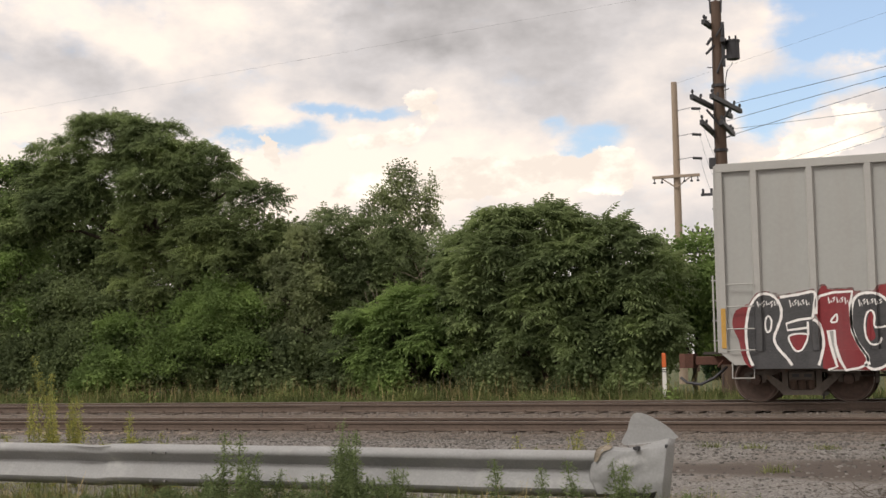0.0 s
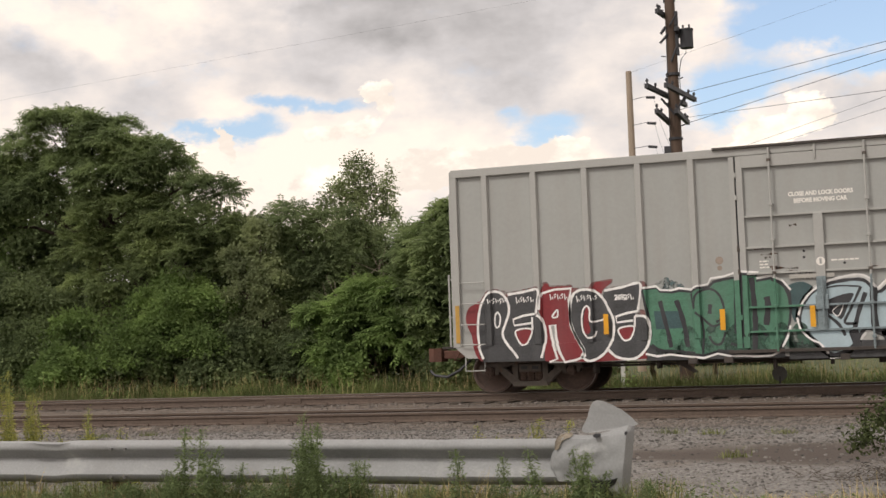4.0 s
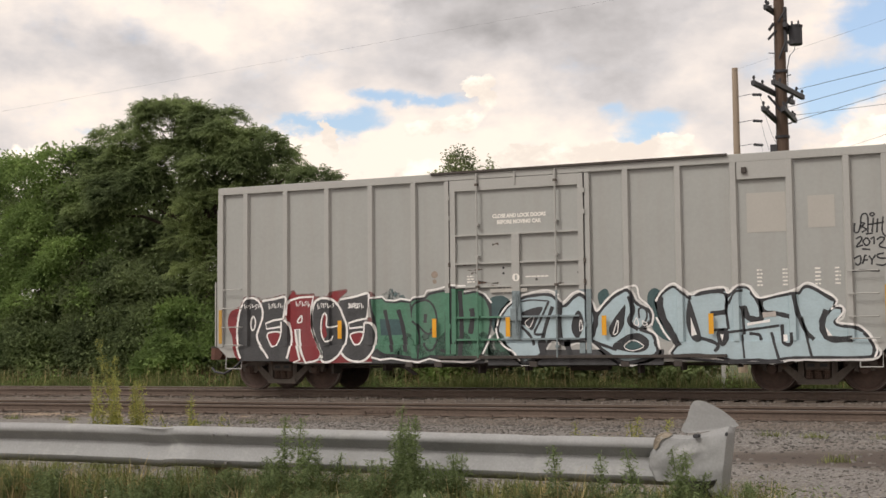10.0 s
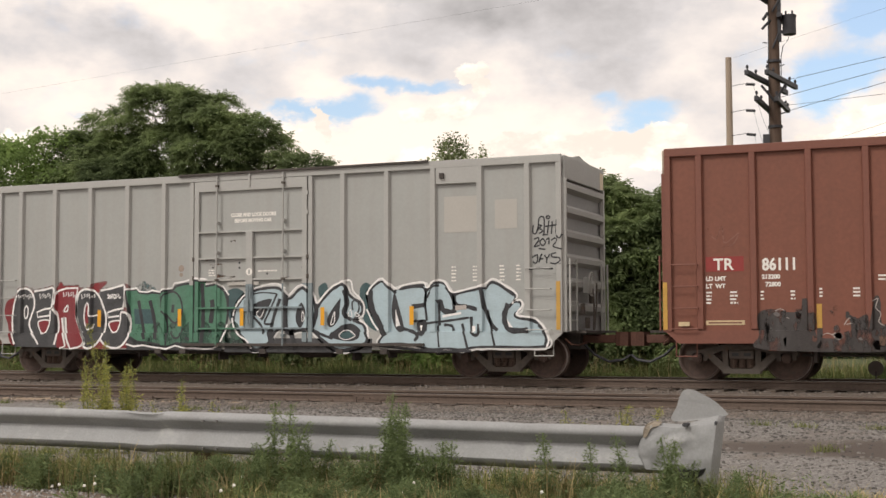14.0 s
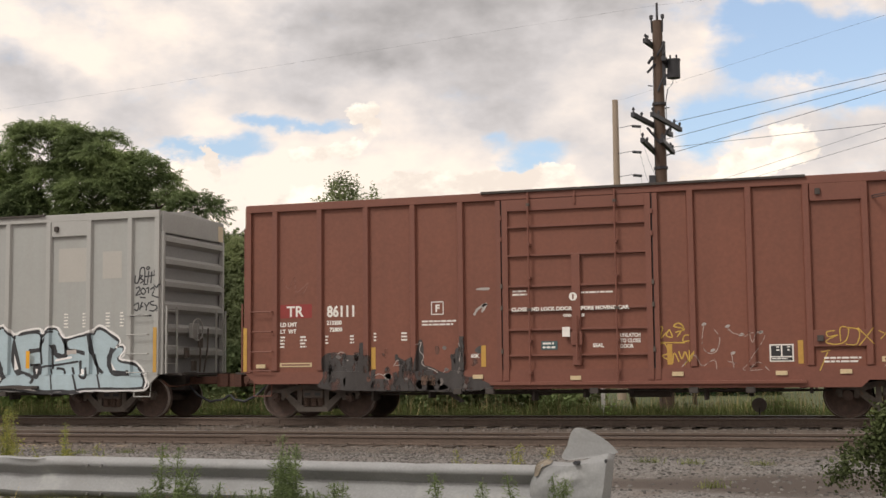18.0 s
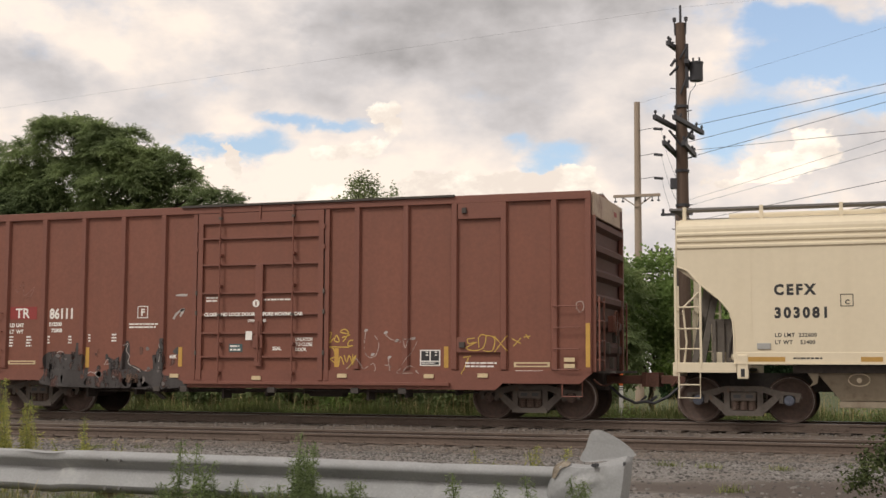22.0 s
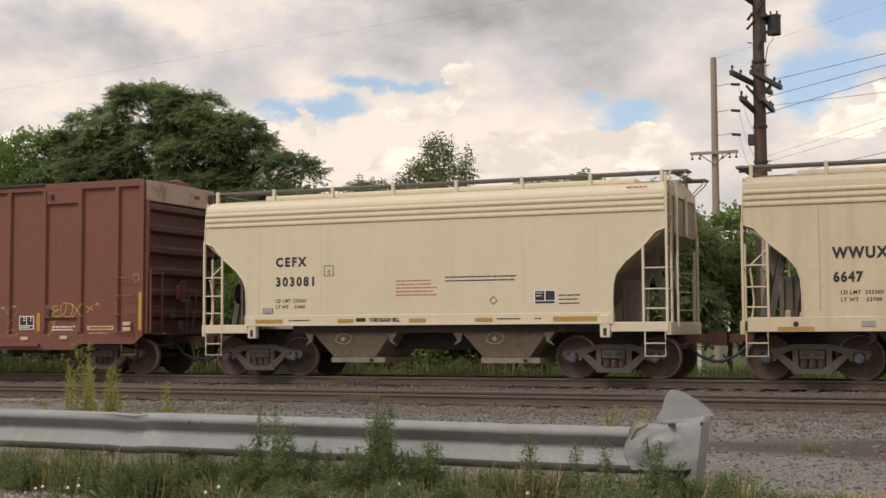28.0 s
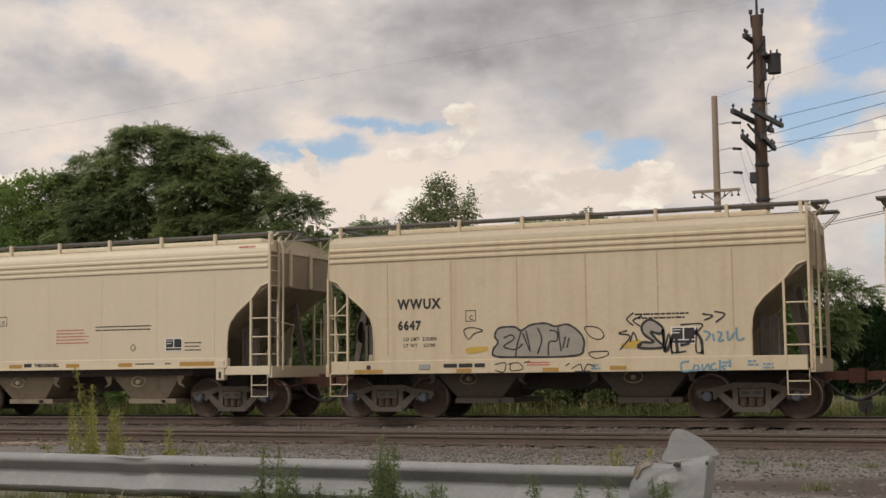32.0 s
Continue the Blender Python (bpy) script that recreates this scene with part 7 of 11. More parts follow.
stroke(BLUE, 'g_white2', 0, 0.16, [(-8.64, 1.4), (-8.49, 1.72), (-8.24, 1.93), (-7.86, 2.03), (-7.43, 2.03), (-7.17, 1.79), (-6.92, 1.98), (-6.77, 2.02), (-6.59, 1.87), (-6.45, 1.59), (-6.33, 1.72), (-6.05, 1.98), (-5.76, 2.09), (-5.64, 1.88), (-5.5, 1.76), (-5.33, 1.66), (-5.29, 1.47), (-5.42, 1.36), (-5.51, 1.28), (-5.28, 1.19), (-5.2, 1.01), (-5.17, 0.79), (-5.55, 0.64), (-5.9, 0.62), (-6.25, 0.83), (-6.54, 1.06), (-6.78, 1.08), (-7.08, 1.03), (-7.44, 1.09), (-7.63, 0.83), (-7.81, 0.69), (-8.04, 0.62), (-8.21, 0.74), (-8.43, 0.96), (-8.6, 1.12)], closed=True, name='back_glow')
stroke(BLUE, 'g_white2', 1, 0.03, [(-8.73, 2.15), (-8.67, 2.22), (-8.57, 2.15)], name='tag', soft=False)
stroke(BLUE, 'g_white2', 1, 0.03, [(-8.52, 2.22), (-8.51, 2.1), (-8.44, 2.23), (-8.4, 2.1)], name='tag', soft=False)
stroke(BLUE, 'g_white2', 1, 0.03, [(-8.36, 2.2), (-8.29, 2.21)], name='tag', soft=False)
stroke(BLUE, 'g_white2', 1, 0.03, [(-8.32, 2.2), (-8.33, 2.09)], name='tag', soft=False)
stroke(BLUE, 'g_white2', 1, 0.03, [(-8.19, 2.21), (-8.27, 2.18), (-8.2, 2.13), (-8.27, 2.08)], name='tag', soft=False)
spray(BLUE, 'g_blue', 1, [(-8.64, 1.4), (-8.49, 1.72), (-8.24, 1.93), (-7.86, 2.03), (-7.43, 2.03), (-7.17, 1.79), (-6.92, 1.98), (-6.77, 2.02), (-6.59, 1.87), (-6.45, 1.59), (-6.33, 1.72), (-6.05, 1.98), (-5.76, 2.09), (-5.64, 1.88), (-5.5, 1.76), (-5.33, 1.66), (-5.29, 1.47), (-5.42, 1.36), (-5.51, 1.28), (-5.28, 1.19), (-5.2, 1.01), (-5.17, 0.79), (-5.55, 0.64), (-5.9, 0.62), (-6.25, 0.83), (-6.54, 1.06), (-6.78, 1.08), (-7.08, 1.03), (-7.44, 1.09), (-7.63, 0.83), (-7.81, 0.69), (-8.04, 0.62), (-8.21, 0.74), (-8.43, 0.96), (-8.6, 1.12)], name='background')
stroke(BLUE, 'g_black', 2, 0.065, [(-8.64, 1.4), (-8.49, 1.72), (-8.24, 1.93), (-7.86, 2.03), (-7.43, 2.03), (-7.17, 1.79), (-6.92, 1.98), (-6.77, 2.02), (-6.59, 1.87), (-6.45, 1.59), (-6.33, 1.72), (-6.05, 1.98), (-5.76, 2.09), (-5.64, 1.88), (-5.5, 1.76), (-5.33, 1.66), (-5.29, 1.47), (-5.42, 1.36), (-5.51, 1.28), (-5.28, 1.19), (-5.2, 1.01), (-5.17, 0.79), (-5.55, 0.64), (-5.9, 0.62), (-6.25, 0.83), (-6.54, 1.06), (-6.78, 1.08), (-7.08, 1.03), (-7.44, 1.09), (-7.63, 0.83), (-7.81, 0.69), (-8.04, 0.62), (-8.21, 0.74), (-8.43, 0.96), (-8.6, 1.12)], closed=True)
spray(BLUE, 'g_black', 2, [(-8.34, 1.5), (-8.05, 1.7), (-7.63, 1.79), (-7.73, 1.56), (-7.86, 1.3), (-8, 1.39), (-8.18, 1.43)], name='inner_fill')
spray(BLUE, 'g_black', 2, [(-6.84, 1.7), (-6.75, 1.63), (-6.7, 1.43), (-6.78, 1.18), (-6.9, 1.13), (-6.99, 1.32), (-6.95, 1.55)], name='inner_fill')
spray(BLUE, 'g_black', 2, [(-5.81, 1.79), (-6.05, 1.54), (-6.18, 1.31), (-6.12, 1.13), (-5.97, 1.2), (-5.85, 1.42)], name='inner_fill')
spray(BLUE, 'g_black', 2, [(-6.1, 0.94), (-5.89, 1.12), (-5.58, 1.21), (-5.35, 1.07), (-5.36, 0.89), (-5.57, 0.81), (-5.89, 0.85)], name='inner_fill')
stroke(BLUE, 'g_black', 3, 0.08, [(-7.4, 1.79), (-7.54, 1.44), (-7.64, 1.09)], name='shade_line')
stroke(BLUE, 'g_black', 3, 0.05, [(-7.48, 1.91), (-7.68, 1.5), (-7.81, 1.23), (-7.59, 1.21)], name='shade_line')
stroke(BLUE, 'g_black', 3, 0.13, [(-7.25, 1.88), (-7.25, 1.11), (-7.01, 1.02)], name='shade_line')
stroke(BLUE, 'g_black', 3, 0.11, [(-6.58, 1.84), (-6.46, 1.59), (-6.5, 1.31), (-6.6, 1.08)], name='shade_line')
stroke(BLUE, 'g_black', 3, 0.09, [(-5.72, 1.97), (-5.66, 1.67), (-5.73, 1.44), (-5.56, 1.28)], name='shade_line')
stroke(BLUE, 'g_black', 3, 0.04, [(-5.53, 1.51), (-5.54, 1.69), (-5.42, 1.72), (-5.37, 1.55), (-5.45, 1.37)], name='shade_line')
stroke(BLUE, 'g_black', 3, 0.16, [(-7.66, 1.09), (-7.57, 0.62)], name='shade_line')
stroke(BLUE, 'g_black', 3, 0.12, [(-7.1, 1.06), (-6.96, 0.62)], name='shade_line')
stroke(BLUE, 'g_black', 3, 0.06, [(-8.18, 1.43), (-7.93, 1.21), (-7.81, 0.98)], name='shade_line')
stroke(BLUE, 'g_black', 3, 0.06, [(-6.6, 1.08), (-6.22, 0.94), (-6.01, 0.87)], name='shade_line')
stroke(BLUE, 'g_black', 3, 0.03, [(-8.3, 1.86), (-7.92, 1.94), (-7.49, 1.91)], name='shade_line')
spray(BLUE, 'g_tealdark', 3, [(-5.82, 0.97), (-5.66, 1.05), (-5.45, 0.94), (-5.66, 0.87), (-5.79, 0.89)], name='inner_fill')
stroke(BLUE, 'g_white', 4, 0.02, [(-5.84, 0.96), (-5.66, 1.06), (-5.44, 0.94), (-5.64, 0.85), (-5.8, 0.88)], closed=True, name='inner_line')
stroke(BLUE, 'g_white', 4, 0.02, [(-8.02, 1.47), (-7.82, 1.59), (-7.92, 1.36)], closed=True, name='inner_line')
stroke(BLUE, 'g_white', 4, 0.02, [(-6.77, 1.5), (-6.73, 1.32), (-6.8, 1.28)], closed=True, name='inner_line')
stroke(BLUE, 'g_white', 4, 0.02, [(-5.99, 1.48), (-6.09, 1.2), (-6, 1.24)], closed=True, name='inner_line')
stroke(BLUE, 'g_white', 4, 0.02, [(-5.65, 1.4), (-5.59, 1.52), (-5.55, 1.37)], closed=True, name='inner_line')
stroke(BLUE, 'g_white', 4, 0.02, [(-5.47, 1.46), (-5.36, 1.39), (-5.45, 1.37)], closed=True, name='inner_line')
stroke(BLUE, 'g_white', 4, 0.04, [(-8.66, 1.4), (-8.6, 1.6), (-8.42, 1.83), (-8.15, 2.01), (-7.86, 2.1), (-7.49, 2.14), (-7.26, 2.03)], name='rim_line')
stroke(BLUE, 'g_white', 4, 0.04, [(-8.69, 1.36), (-8.63, 1.12), (-8.46, 0.94), (-8.28, 0.84), (-8.14, 0.65)], name='rim_line')
stroke(BLUE, 'g_white', 4, 0.04, [(-7.17, 1.86), (-6.95, 2.06), (-6.76, 2.09), (-6.55, 1.92), (-6.44, 1.68), (-6.29, 1.83), (-6.05, 2.05), (-5.76, 2.16), (-5.58, 2.17), (-5.52, 1.94), (-5.35, 1.78), (-5.24, 1.59), (-5.28, 1.36)], name='rim_line')
stroke(BLUE, 'g_white', 4, 0.04, [(-5.36, 1.28), (-5.19, 1.16), (-5.11, 0.9)], name='rim_line')
stroke(BLUE, 'g_white2', 0, 0.14, [(-5.14, 1.81), (-5.06, 1.98), (-4.83, 2.14), (-4.65, 2.03), (-4.47, 1.88), (-4.42, 1.97), (-3.79, 2.05), (-3.72, 1.91), (-3.62, 2.01), (-3.46, 2.09), (-3.26, 2.04), (-3.07, 1.74), (-2.98, 1.84), (-2.39, 1.95), (-2.32, 1.94), (-2.14, 2.08), (-1.65, 1.79), (-1.79, 1.53), (-1.69, 1.64), (-1.53, 1.63), (-1.53, 1.5), (-1.66, 1.37), (-1.54, 1.29), (-1.24, 1.26), (-1.04, 1.09), (-0.91, 0.87), (-0.97, 0.7), (-2.1, 0.69), (-2.55, 0.68), (-2.85, 0.63), (-3.18, 0.65), (-3.62, 0.64), (-4.06, 0.73), (-4.4, 0.76), (-4.85, 0.76), (-4.74, 1), (-4.96, 1.27)], closed=True, name='back_glow')
spray(BLUE, 'g_blue', 1, [(-5.14, 1.81), (-5.06, 1.98), (-4.83, 2.14), (-4.65, 2.03), (-4.47, 1.88), (-4.42, 1.97), (-3.79, 2.05), (-3.72, 1.91), (-3.62, 2.01), (-3.46, 2.09), (-3.26, 2.04), (-3.07, 1.74), (-2.98, 1.84), (-2.39, 1.95), (-2.32, 1.94), (-2.14, 2.08), (-1.65, 1.79), (-1.79, 1.53), (-1.69, 1.64), (-1.53, 1.63), (-1.53, 1.5), (-1.66, 1.37), (-1.54, 1.29), (-1.24, 1.26), (-1.04, 1.09), (-0.91, 0.87), (-0.97, 0.7), (-2.1, 0.69), (-2.55, 0.68), (-2.85, 0.63), (-3.18, 0.65), (-3.62, 0.64), (-4.06, 0.73), (-4.4, 0.76), (-4.85, 0.76), (-4.74, 1), (-4.96, 1.27)], name='background')
stroke(BLUE, 'g_black', 2, 0.05, [(-5.14, 1.81), (-5.06, 1.98), (-4.83, 2.14), (-4.65, 2.03), (-4.47, 1.88), (-4.42, 1.97), (-3.79, 2.05), (-3.72, 1.91), (-3.62, 2.01), (-3.46, 2.09), (-3.26, 2.04), (-3.07, 1.74), (-2.98, 1.84), (-2.39, 1.95), (-2.32, 1.94), (-2.14, 2.08), (-1.65, 1.79), (-1.79, 1.53), (-1.69, 1.64), (-1.53, 1.63), (-1.53, 1.5), (-1.66, 1.37), (-1.54, 1.29), (-1.24, 1.26), (-1.04, 1.09), (-0.91, 0.87), (-0.97, 0.7), (-2.1, 0.69), (-2.55, 0.68), (-2.85, 0.63), (-3.18, 0.65), (-3.62, 0.64), (-4.06, 0.73), (-4.4, 0.76), (-4.85, 0.76), (-4.74, 1), (-4.96, 1.27)], closed=True)
spray(BLUE, 'g_tealdark', 2, [(-5.23, 1.58), (-5.05, 1.36), (-4.87, 1.07), (-5.1, 1.16)], name='inner_fill')
spray(BLUE, 'g_black', 3, [(-4.5, 1.88), (-4.38, 1.56), (-4.26, 1.06), (-4.44, 1.06), (-4.56, 1.41)], name='inner_fill')
spray(BLUE, 'g_black', 3, [(-3.94, 1.22), (-3.74, 1.28), (-3.71, 1.06), (-3.81, 0.92), (-3.92, 1)], name='inner_fill')
stroke(BLUE, 'g_black', 3, 0.14, [(-5.1, 1.94), (-5.06, 1.57), (-4.87, 1.21), (-4.71, 0.93)], name='shade_line')
stroke(BLUE, 'g_black', 3, 0.07, [(-4.28, 1.09), (-4.04, 1.02), (-3.91, 0.93), (-3.99, 0.82)], name='shade_line')
stroke(BLUE, 'g_black', 3, 0.05, [(-4.38, 1.96), (-3.81, 2), (-3.73, 1.68)], name='shade_line')
stroke(BLUE, 'g_black', 3, 0.1, [(-4.07, 1.57), (-3.73, 1.61)], name='shade_line')
stroke(BLUE, 'g_black', 3, 0.05, [(-4.03, 1.25), (-3.8, 1.26)], name='shade_line')
stroke(BLUE, 'g_black', 3, 0.055, [(-3.72, 1.94), (-3.75, 1.68), (-3.71, 1.26)], name='shade_line')
stroke(BLUE, 'g_black', 3, 0.05, [(-3.71, 1.76), (-3.57, 1.99), (-3.41, 2.03)], name='shade_line')
stroke(BLUE, 'g_black', 3, 0.08, [(-3.25, 2), (-3.1, 1.78), (-3.05, 1.54)], name='shade_line')
stroke(BLUE, 'g_black', 3, 0.12, [(-3.46, 1.65), (-3.38, 1.66), (-3.32, 1.49), (-3.1, 1.44), (-3.03, 1.54)], name='shade_line')
stroke(BLUE, 'g_black', 3, 0.06, [(-3.42, 1.66), (-3.4, 1.15)], name='shade_line')
stroke(BLUE, 'g_black', 3, 0.05, [(-3.71, 1.2), (-3.17, 1.26), (-2.71, 1.32)], name='shade_line')
stroke(BLUE, 'g_black', 3, 0.06, [(-3.3, 1.17), (-3.11, 1.14), (-3.07, 1.03)], name='shade_line')
stroke(BLUE, 'g_black', 3, 0.09, [(-3.06, 1.86), (-3.02, 1.61), (-2.72, 1.55), (-2.51, 1.49)], name='shade_line')
stroke(BLUE, 'g_black', 3, 0.055, [(-2.87, 1.19), (-2.73, 0.66)], name='shade_line')
stroke(BLUE, 'g_black', 3, 0.07, [(-2.66, 1.34), (-2.63, 0.99), (-2.49, 0.96), (-2.48, 1.18)], name='shade_line')
stroke(BLUE, 'g_black', 3, 0.08, [(-2.42, 1.97), (-2.34, 1.53), (-2.19, 1.18), (-2.05, 1.04)], name='shade_line')
stroke(BLUE, 'g_black', 3, 0.05, [(-2.28, 1.49), (-2.18, 1.05), (-2.1, 0.7)], name='shade_line')
stroke(BLUE, 'g_black', 3, 0.12, [(-1.8, 1.61), (-1.89, 1.38), (-1.86, 1.16), (-1.71, 1.04), (-1.33, 1.04)], name='shade_line')
stroke(BLUE, 'g_black', 3, 0.06, [(-1.5, 1.29), (-1.24, 1.24), (-1.04, 1.06), (-0.94, 0.87), (-0.97, 0.7)], name='shade_line')
stroke(BLUE, 'g_black', 3, 0.05, [(-4.85, 0.71), (-3.62, 0.6), (-2.64, 0.6)], name='shade_line')
stroke(BLUE, 'g_black', 3, 0.04, [(-3.44, 1.15), (-3.4, 0.68)], name='shade_line')
stroke(BLUE, 'g_black', 3, 0.035, [(-2.33, 1.93), (-2.13, 2.06), (-1.68, 1.78)], name='shade_line')
stroke(BLUE, 'g_blue', 4, 0.05, [(-1.55, 1.59), (-1.7, 1.51), (-1.78, 1.37), (-1.69, 1.25), (-1.45, 1.21), (-1.14, 1.14)], name='inner_line')
spray(BLUE, 'g_white', 4, [(-4.47, 1.52), (-4.35, 1.16), (-4.46, 1.13)], name='inner_fill', soft=False)
spray(BLUE, 'g_white', 4, [(-3.88, 1.16), (-3.81, 1.16), (-3.84, 1.02)], name='inner_fill', soft=False)
spray(BLUE, 'g_white', 4, [(-2.64, 1.14), (-2.56, 1.14), (-2.56, 1.01), (-2.63, 1)], name='inner_fill', soft=False)
spray(BLUE, 'g_white', 4, [(-1.84, 1.29), (-1.7, 1.1), (-1.79, 1.11)], name='inner_fill', soft=False)
stroke(BLUE, 'g_white', 4, 0.05, [(-3.34, 1.35), (-2.89, 1.42)], name='inner_line')
stroke(BLUE, 'g_grey', 4, 0.1, [(-3.03, 1.53), (-2.77, 1.55)], name='old_label')
stroke(BLUE, 'g_white', 4, 0.04, [(-5.18, 1.85), (-5.08, 2.02), (-4.83, 2.21), (-4.62, 2.1), (-4.44, 1.97), (-4.26, 2.05), (-3.81, 2.11), (-3.7, 1.99), (-3.48, 2.14), (-3.29, 2.11), (-3.1, 1.88), (-2.71, 1.95), (-2.39, 2.02), (-2.14, 2.15), (-1.88, 2), (-1.6, 1.8), (-1.72, 1.61)], name='rim_line')
stroke(BLUE, 'g_white', 4, 0.04, [(-5.18, 1.53), (-5.03, 1.24), (-4.89, 1.05)], name='rim_line')
stroke(BLUE, 'g_white', 4, 0.04, [(-1.69, 1.67), (-1.52, 1.68), (-1.49, 1.56), (-1.62, 1.39), (-1.49, 1.34), (-1.2, 1.29), (-0.99, 1.08), (-0.88, 0.84), (-0.93, 0.69)], name='rim_line')
stroke(BLUE, 'g_white', 4, 0.04, [(-4.4, 0.72), (-3.95, 0.68)], name='rim_line')
TAGS = graffiti(GREY, GREY_C, SIDE_GREY, 'thin black marker tags')
stroke(TAGS, 'g_black', 1, 0.03, [(-1.224, 3.276), (-1.237, 3.118), (-1.165, 3.1), (-1.119, 3.241)], name='tag')
stroke(TAGS, 'g_black', 1, 0.03, [(-1.119, 3.163), (-1.102, 3.389), (-1.039, 3.456), (-0.98, 3.389), (-0.989, 3.082)], name='tag')
stroke(TAGS, 'g_black', 1, 0.03, [(-1.106, 3.276), (-1.039, 3.262), (-1.09, 3.206), (-1.014, 3.149), (-1.098, 3.093)], name='tag')
stroke(TAGS, 'g_black', 1, 0.03, [(-0.896, 3.471), (-0.854, 3.435), (-0.896, 3.4), (-0.938, 3.435), (-0.896, 3.471)], name='tag')
stroke(TAGS, 'g_black', 1, 0.03, [(-0.875, 3.365), (-0.909, 3.093)], name='tag')
stroke(TAGS, 'g_black', 1, 0.03, [(-0.8, 3.347), (-0.821, 3.079)], name='tag')
stroke(TAGS, 'g_black', 1, 0.03, [(-0.695, 3.375), (-0.72, 3.1), (-0.628, 2.98), (-0.569, 3.065)], name='tag')
stroke(TAGS, 'g_black', 1, 0.03, [(-0.972, 3.238), (-0.678, 3.269)], name='tag')
stroke(TAGS, 'g_black', 1, 0.03, [(-1.022, 3.058), (-0.896, 3.068)], name='tag')
stroke(TAGS, 'g_black', 1, 0.03, [(-1.211, 2.973), (-1.123, 3.008), (-1.111, 2.941), (-1.207, 2.818), (-1.085, 2.846)], name='tag')
stroke(TAGS, 'g_black', 1, 0.03, [(-1.014, 2.987), (-1.081, 2.916), (-1.022, 2.832), (-0.955, 2.902), (-1.014, 2.987)], name='tag')
stroke(TAGS, 'g_black', 1, 0.03, [(-0.938, 2.952), (-0.88, 2.987), (-0.88, 2.853)], name='tag')
stroke(TAGS, 'g_black', 1, 0.03, [(-0.829, 2.938), (-0.745, 2.987), (-0.682, 2.938), (-0.787, 2.818), (-0.573, 2.747)], name='tag')
stroke(TAGS, 'g_black', 1, 0.03, [(-1.106, 2.772), (-0.955, 2.754)], name='tag')
stroke(TAGS, 'g_black', 1, 0.03, [(-1.258, 2.585), (-1.182, 2.63), (-1.136, 2.627), (-1.144, 2.5), (-1.199, 2.461), (-1.237, 2.507)], name='tag')
stroke(TAGS, 'g_black', 1, 0.03, [(-1.106, 2.479), (-1.052, 2.638), (-1.027, 2.634)], name='tag')
stroke(TAGS, 'g_black', 1, 0.03, [(-1.098, 2.549), (-1.006, 2.556)], name='tag')
stroke(TAGS, 'g_black', 1, 0.03, [(-0.98, 2.634), (-0.926, 2.563), (-0.859, 2.652)], name='tag')
stroke(TAGS, 'g_black', 1, 0.03, [(-0.926, 2.563), (-0.934, 2.461)], name='tag')
stroke(TAGS, 'g_black', 1, 0.03, [(-0.703, 2.676), (-0.821, 2.652), (-0.8, 2.588), (-0.644, 2.567), (-0.615, 2.503), (-0.72, 2.443), (-0.854, 2.465)], name='tag')
stroke(TAGS, 'g_black', 1, 0.03, [(-0.619, 2.45), (-0.611, 2.436)], name='tag')
stroke(TAGS, 'g_black', 1, 0.03, [(-1.077, 2.359), (-0.909, 2.348)], name='tag')
stroke(TAGS, 'g_black', 1, 0.036, [(-1.3, 2.34), (-1.11, 2.36), (-0.79, 2.34)], name='tag')
# brown car
OVER = graffiti(BROWN, BROWN_C, SIDE_BROWN, 'dark paint smeared over old graffiti')
spray(OVER, 'g_black2', 0, [(3.47, 1.35), (3.75, 1.44), (4.02, 1.38), (4.27, 1.4), (4.33, 1.63), (4.43, 1.37), (4.57, 1.34), (4.58, 0.93), (4.86, 0.86), (5.21, 0.96), (5.2, 1.3), (5.34, 1.24), (5.55, 1.3), (5.58, 0.86), (6.09, 0.8), (6.16, 0.61), (3.57, 0.64), (3.49, 0.93)], name='smear')
spray(OVER, 'g_black2', 0, [(5.65, 1.52), (5.72, 1.68), (5.78, 1.55), (5.79, 1.17), (5.92, 1.11), (6.36, 0.98), (6.49, 1.45), (6.57, 1.51), (6.64, 1.73), (6.69, 1.51), (6.67, 0.95), (6.96, 0.86), (7.29, 0.64), (5.69, 0.64)], name='smear')
spray(OVER, 'g_grey3', 1, [(3.76, 1.34), (3.82, 1.38), (3.89, 1.33), (3.84, 1.29)], name='drip')
spray(OVER, 'g_grey3', 1, [(4.91, 0.91), (5, 0.98), (5.09, 0.9), (5.03, 0.84)], name='drip')
spray(OVER, 'g_grey3', 1, [(5.36, 0.85), (5.4, 0.88), (5.44, 0.84), (5.41, 0.82)], name='drip')
spray(OVER, 'g_grey3', 1, [(6.24, 1.04), (6.29, 1.08), (6.35, 1.03), (6.31, 1)], name='drip')
spray(OVER, 'g_grey3', 1, [(6.64, 0.7), (6.7, 0.75), (6.76, 0.69), (6.71, 0.65)], name='drip')
stroke(OVER, 'g_black2', 1, 0.1, [(3.6, 1.38), (3.63, 1.01), (3.58, 0.64)], name='drip')
stroke(OVER, 'g_black2', 1, 0.1, [(3.95, 1.41), (3.98, 1.04), (3.94, 0.67)], name='drip')
stroke(OVER, 'g_black2', 1, 0.1, [(4.23, 1.44), (4.26, 1.04), (4.22, 0.64)], name='drip')
stroke(OVER, 'g_black2', 1, 0.1, [(4.37, 1.64), (4.4, 1.16), (4.36, 0.67)], name='drip')
stroke(OVER, 'g_black2', 1, 0.1, [(4.62, 1.24), (4.65, 0.94), (4.6, 0.64)], name='drip')
stroke(OVER, 'g_black2', 1, 0.1, [(4.93, 0.86), (4.96, 0.74), (4.91, 0.62)], name='drip')
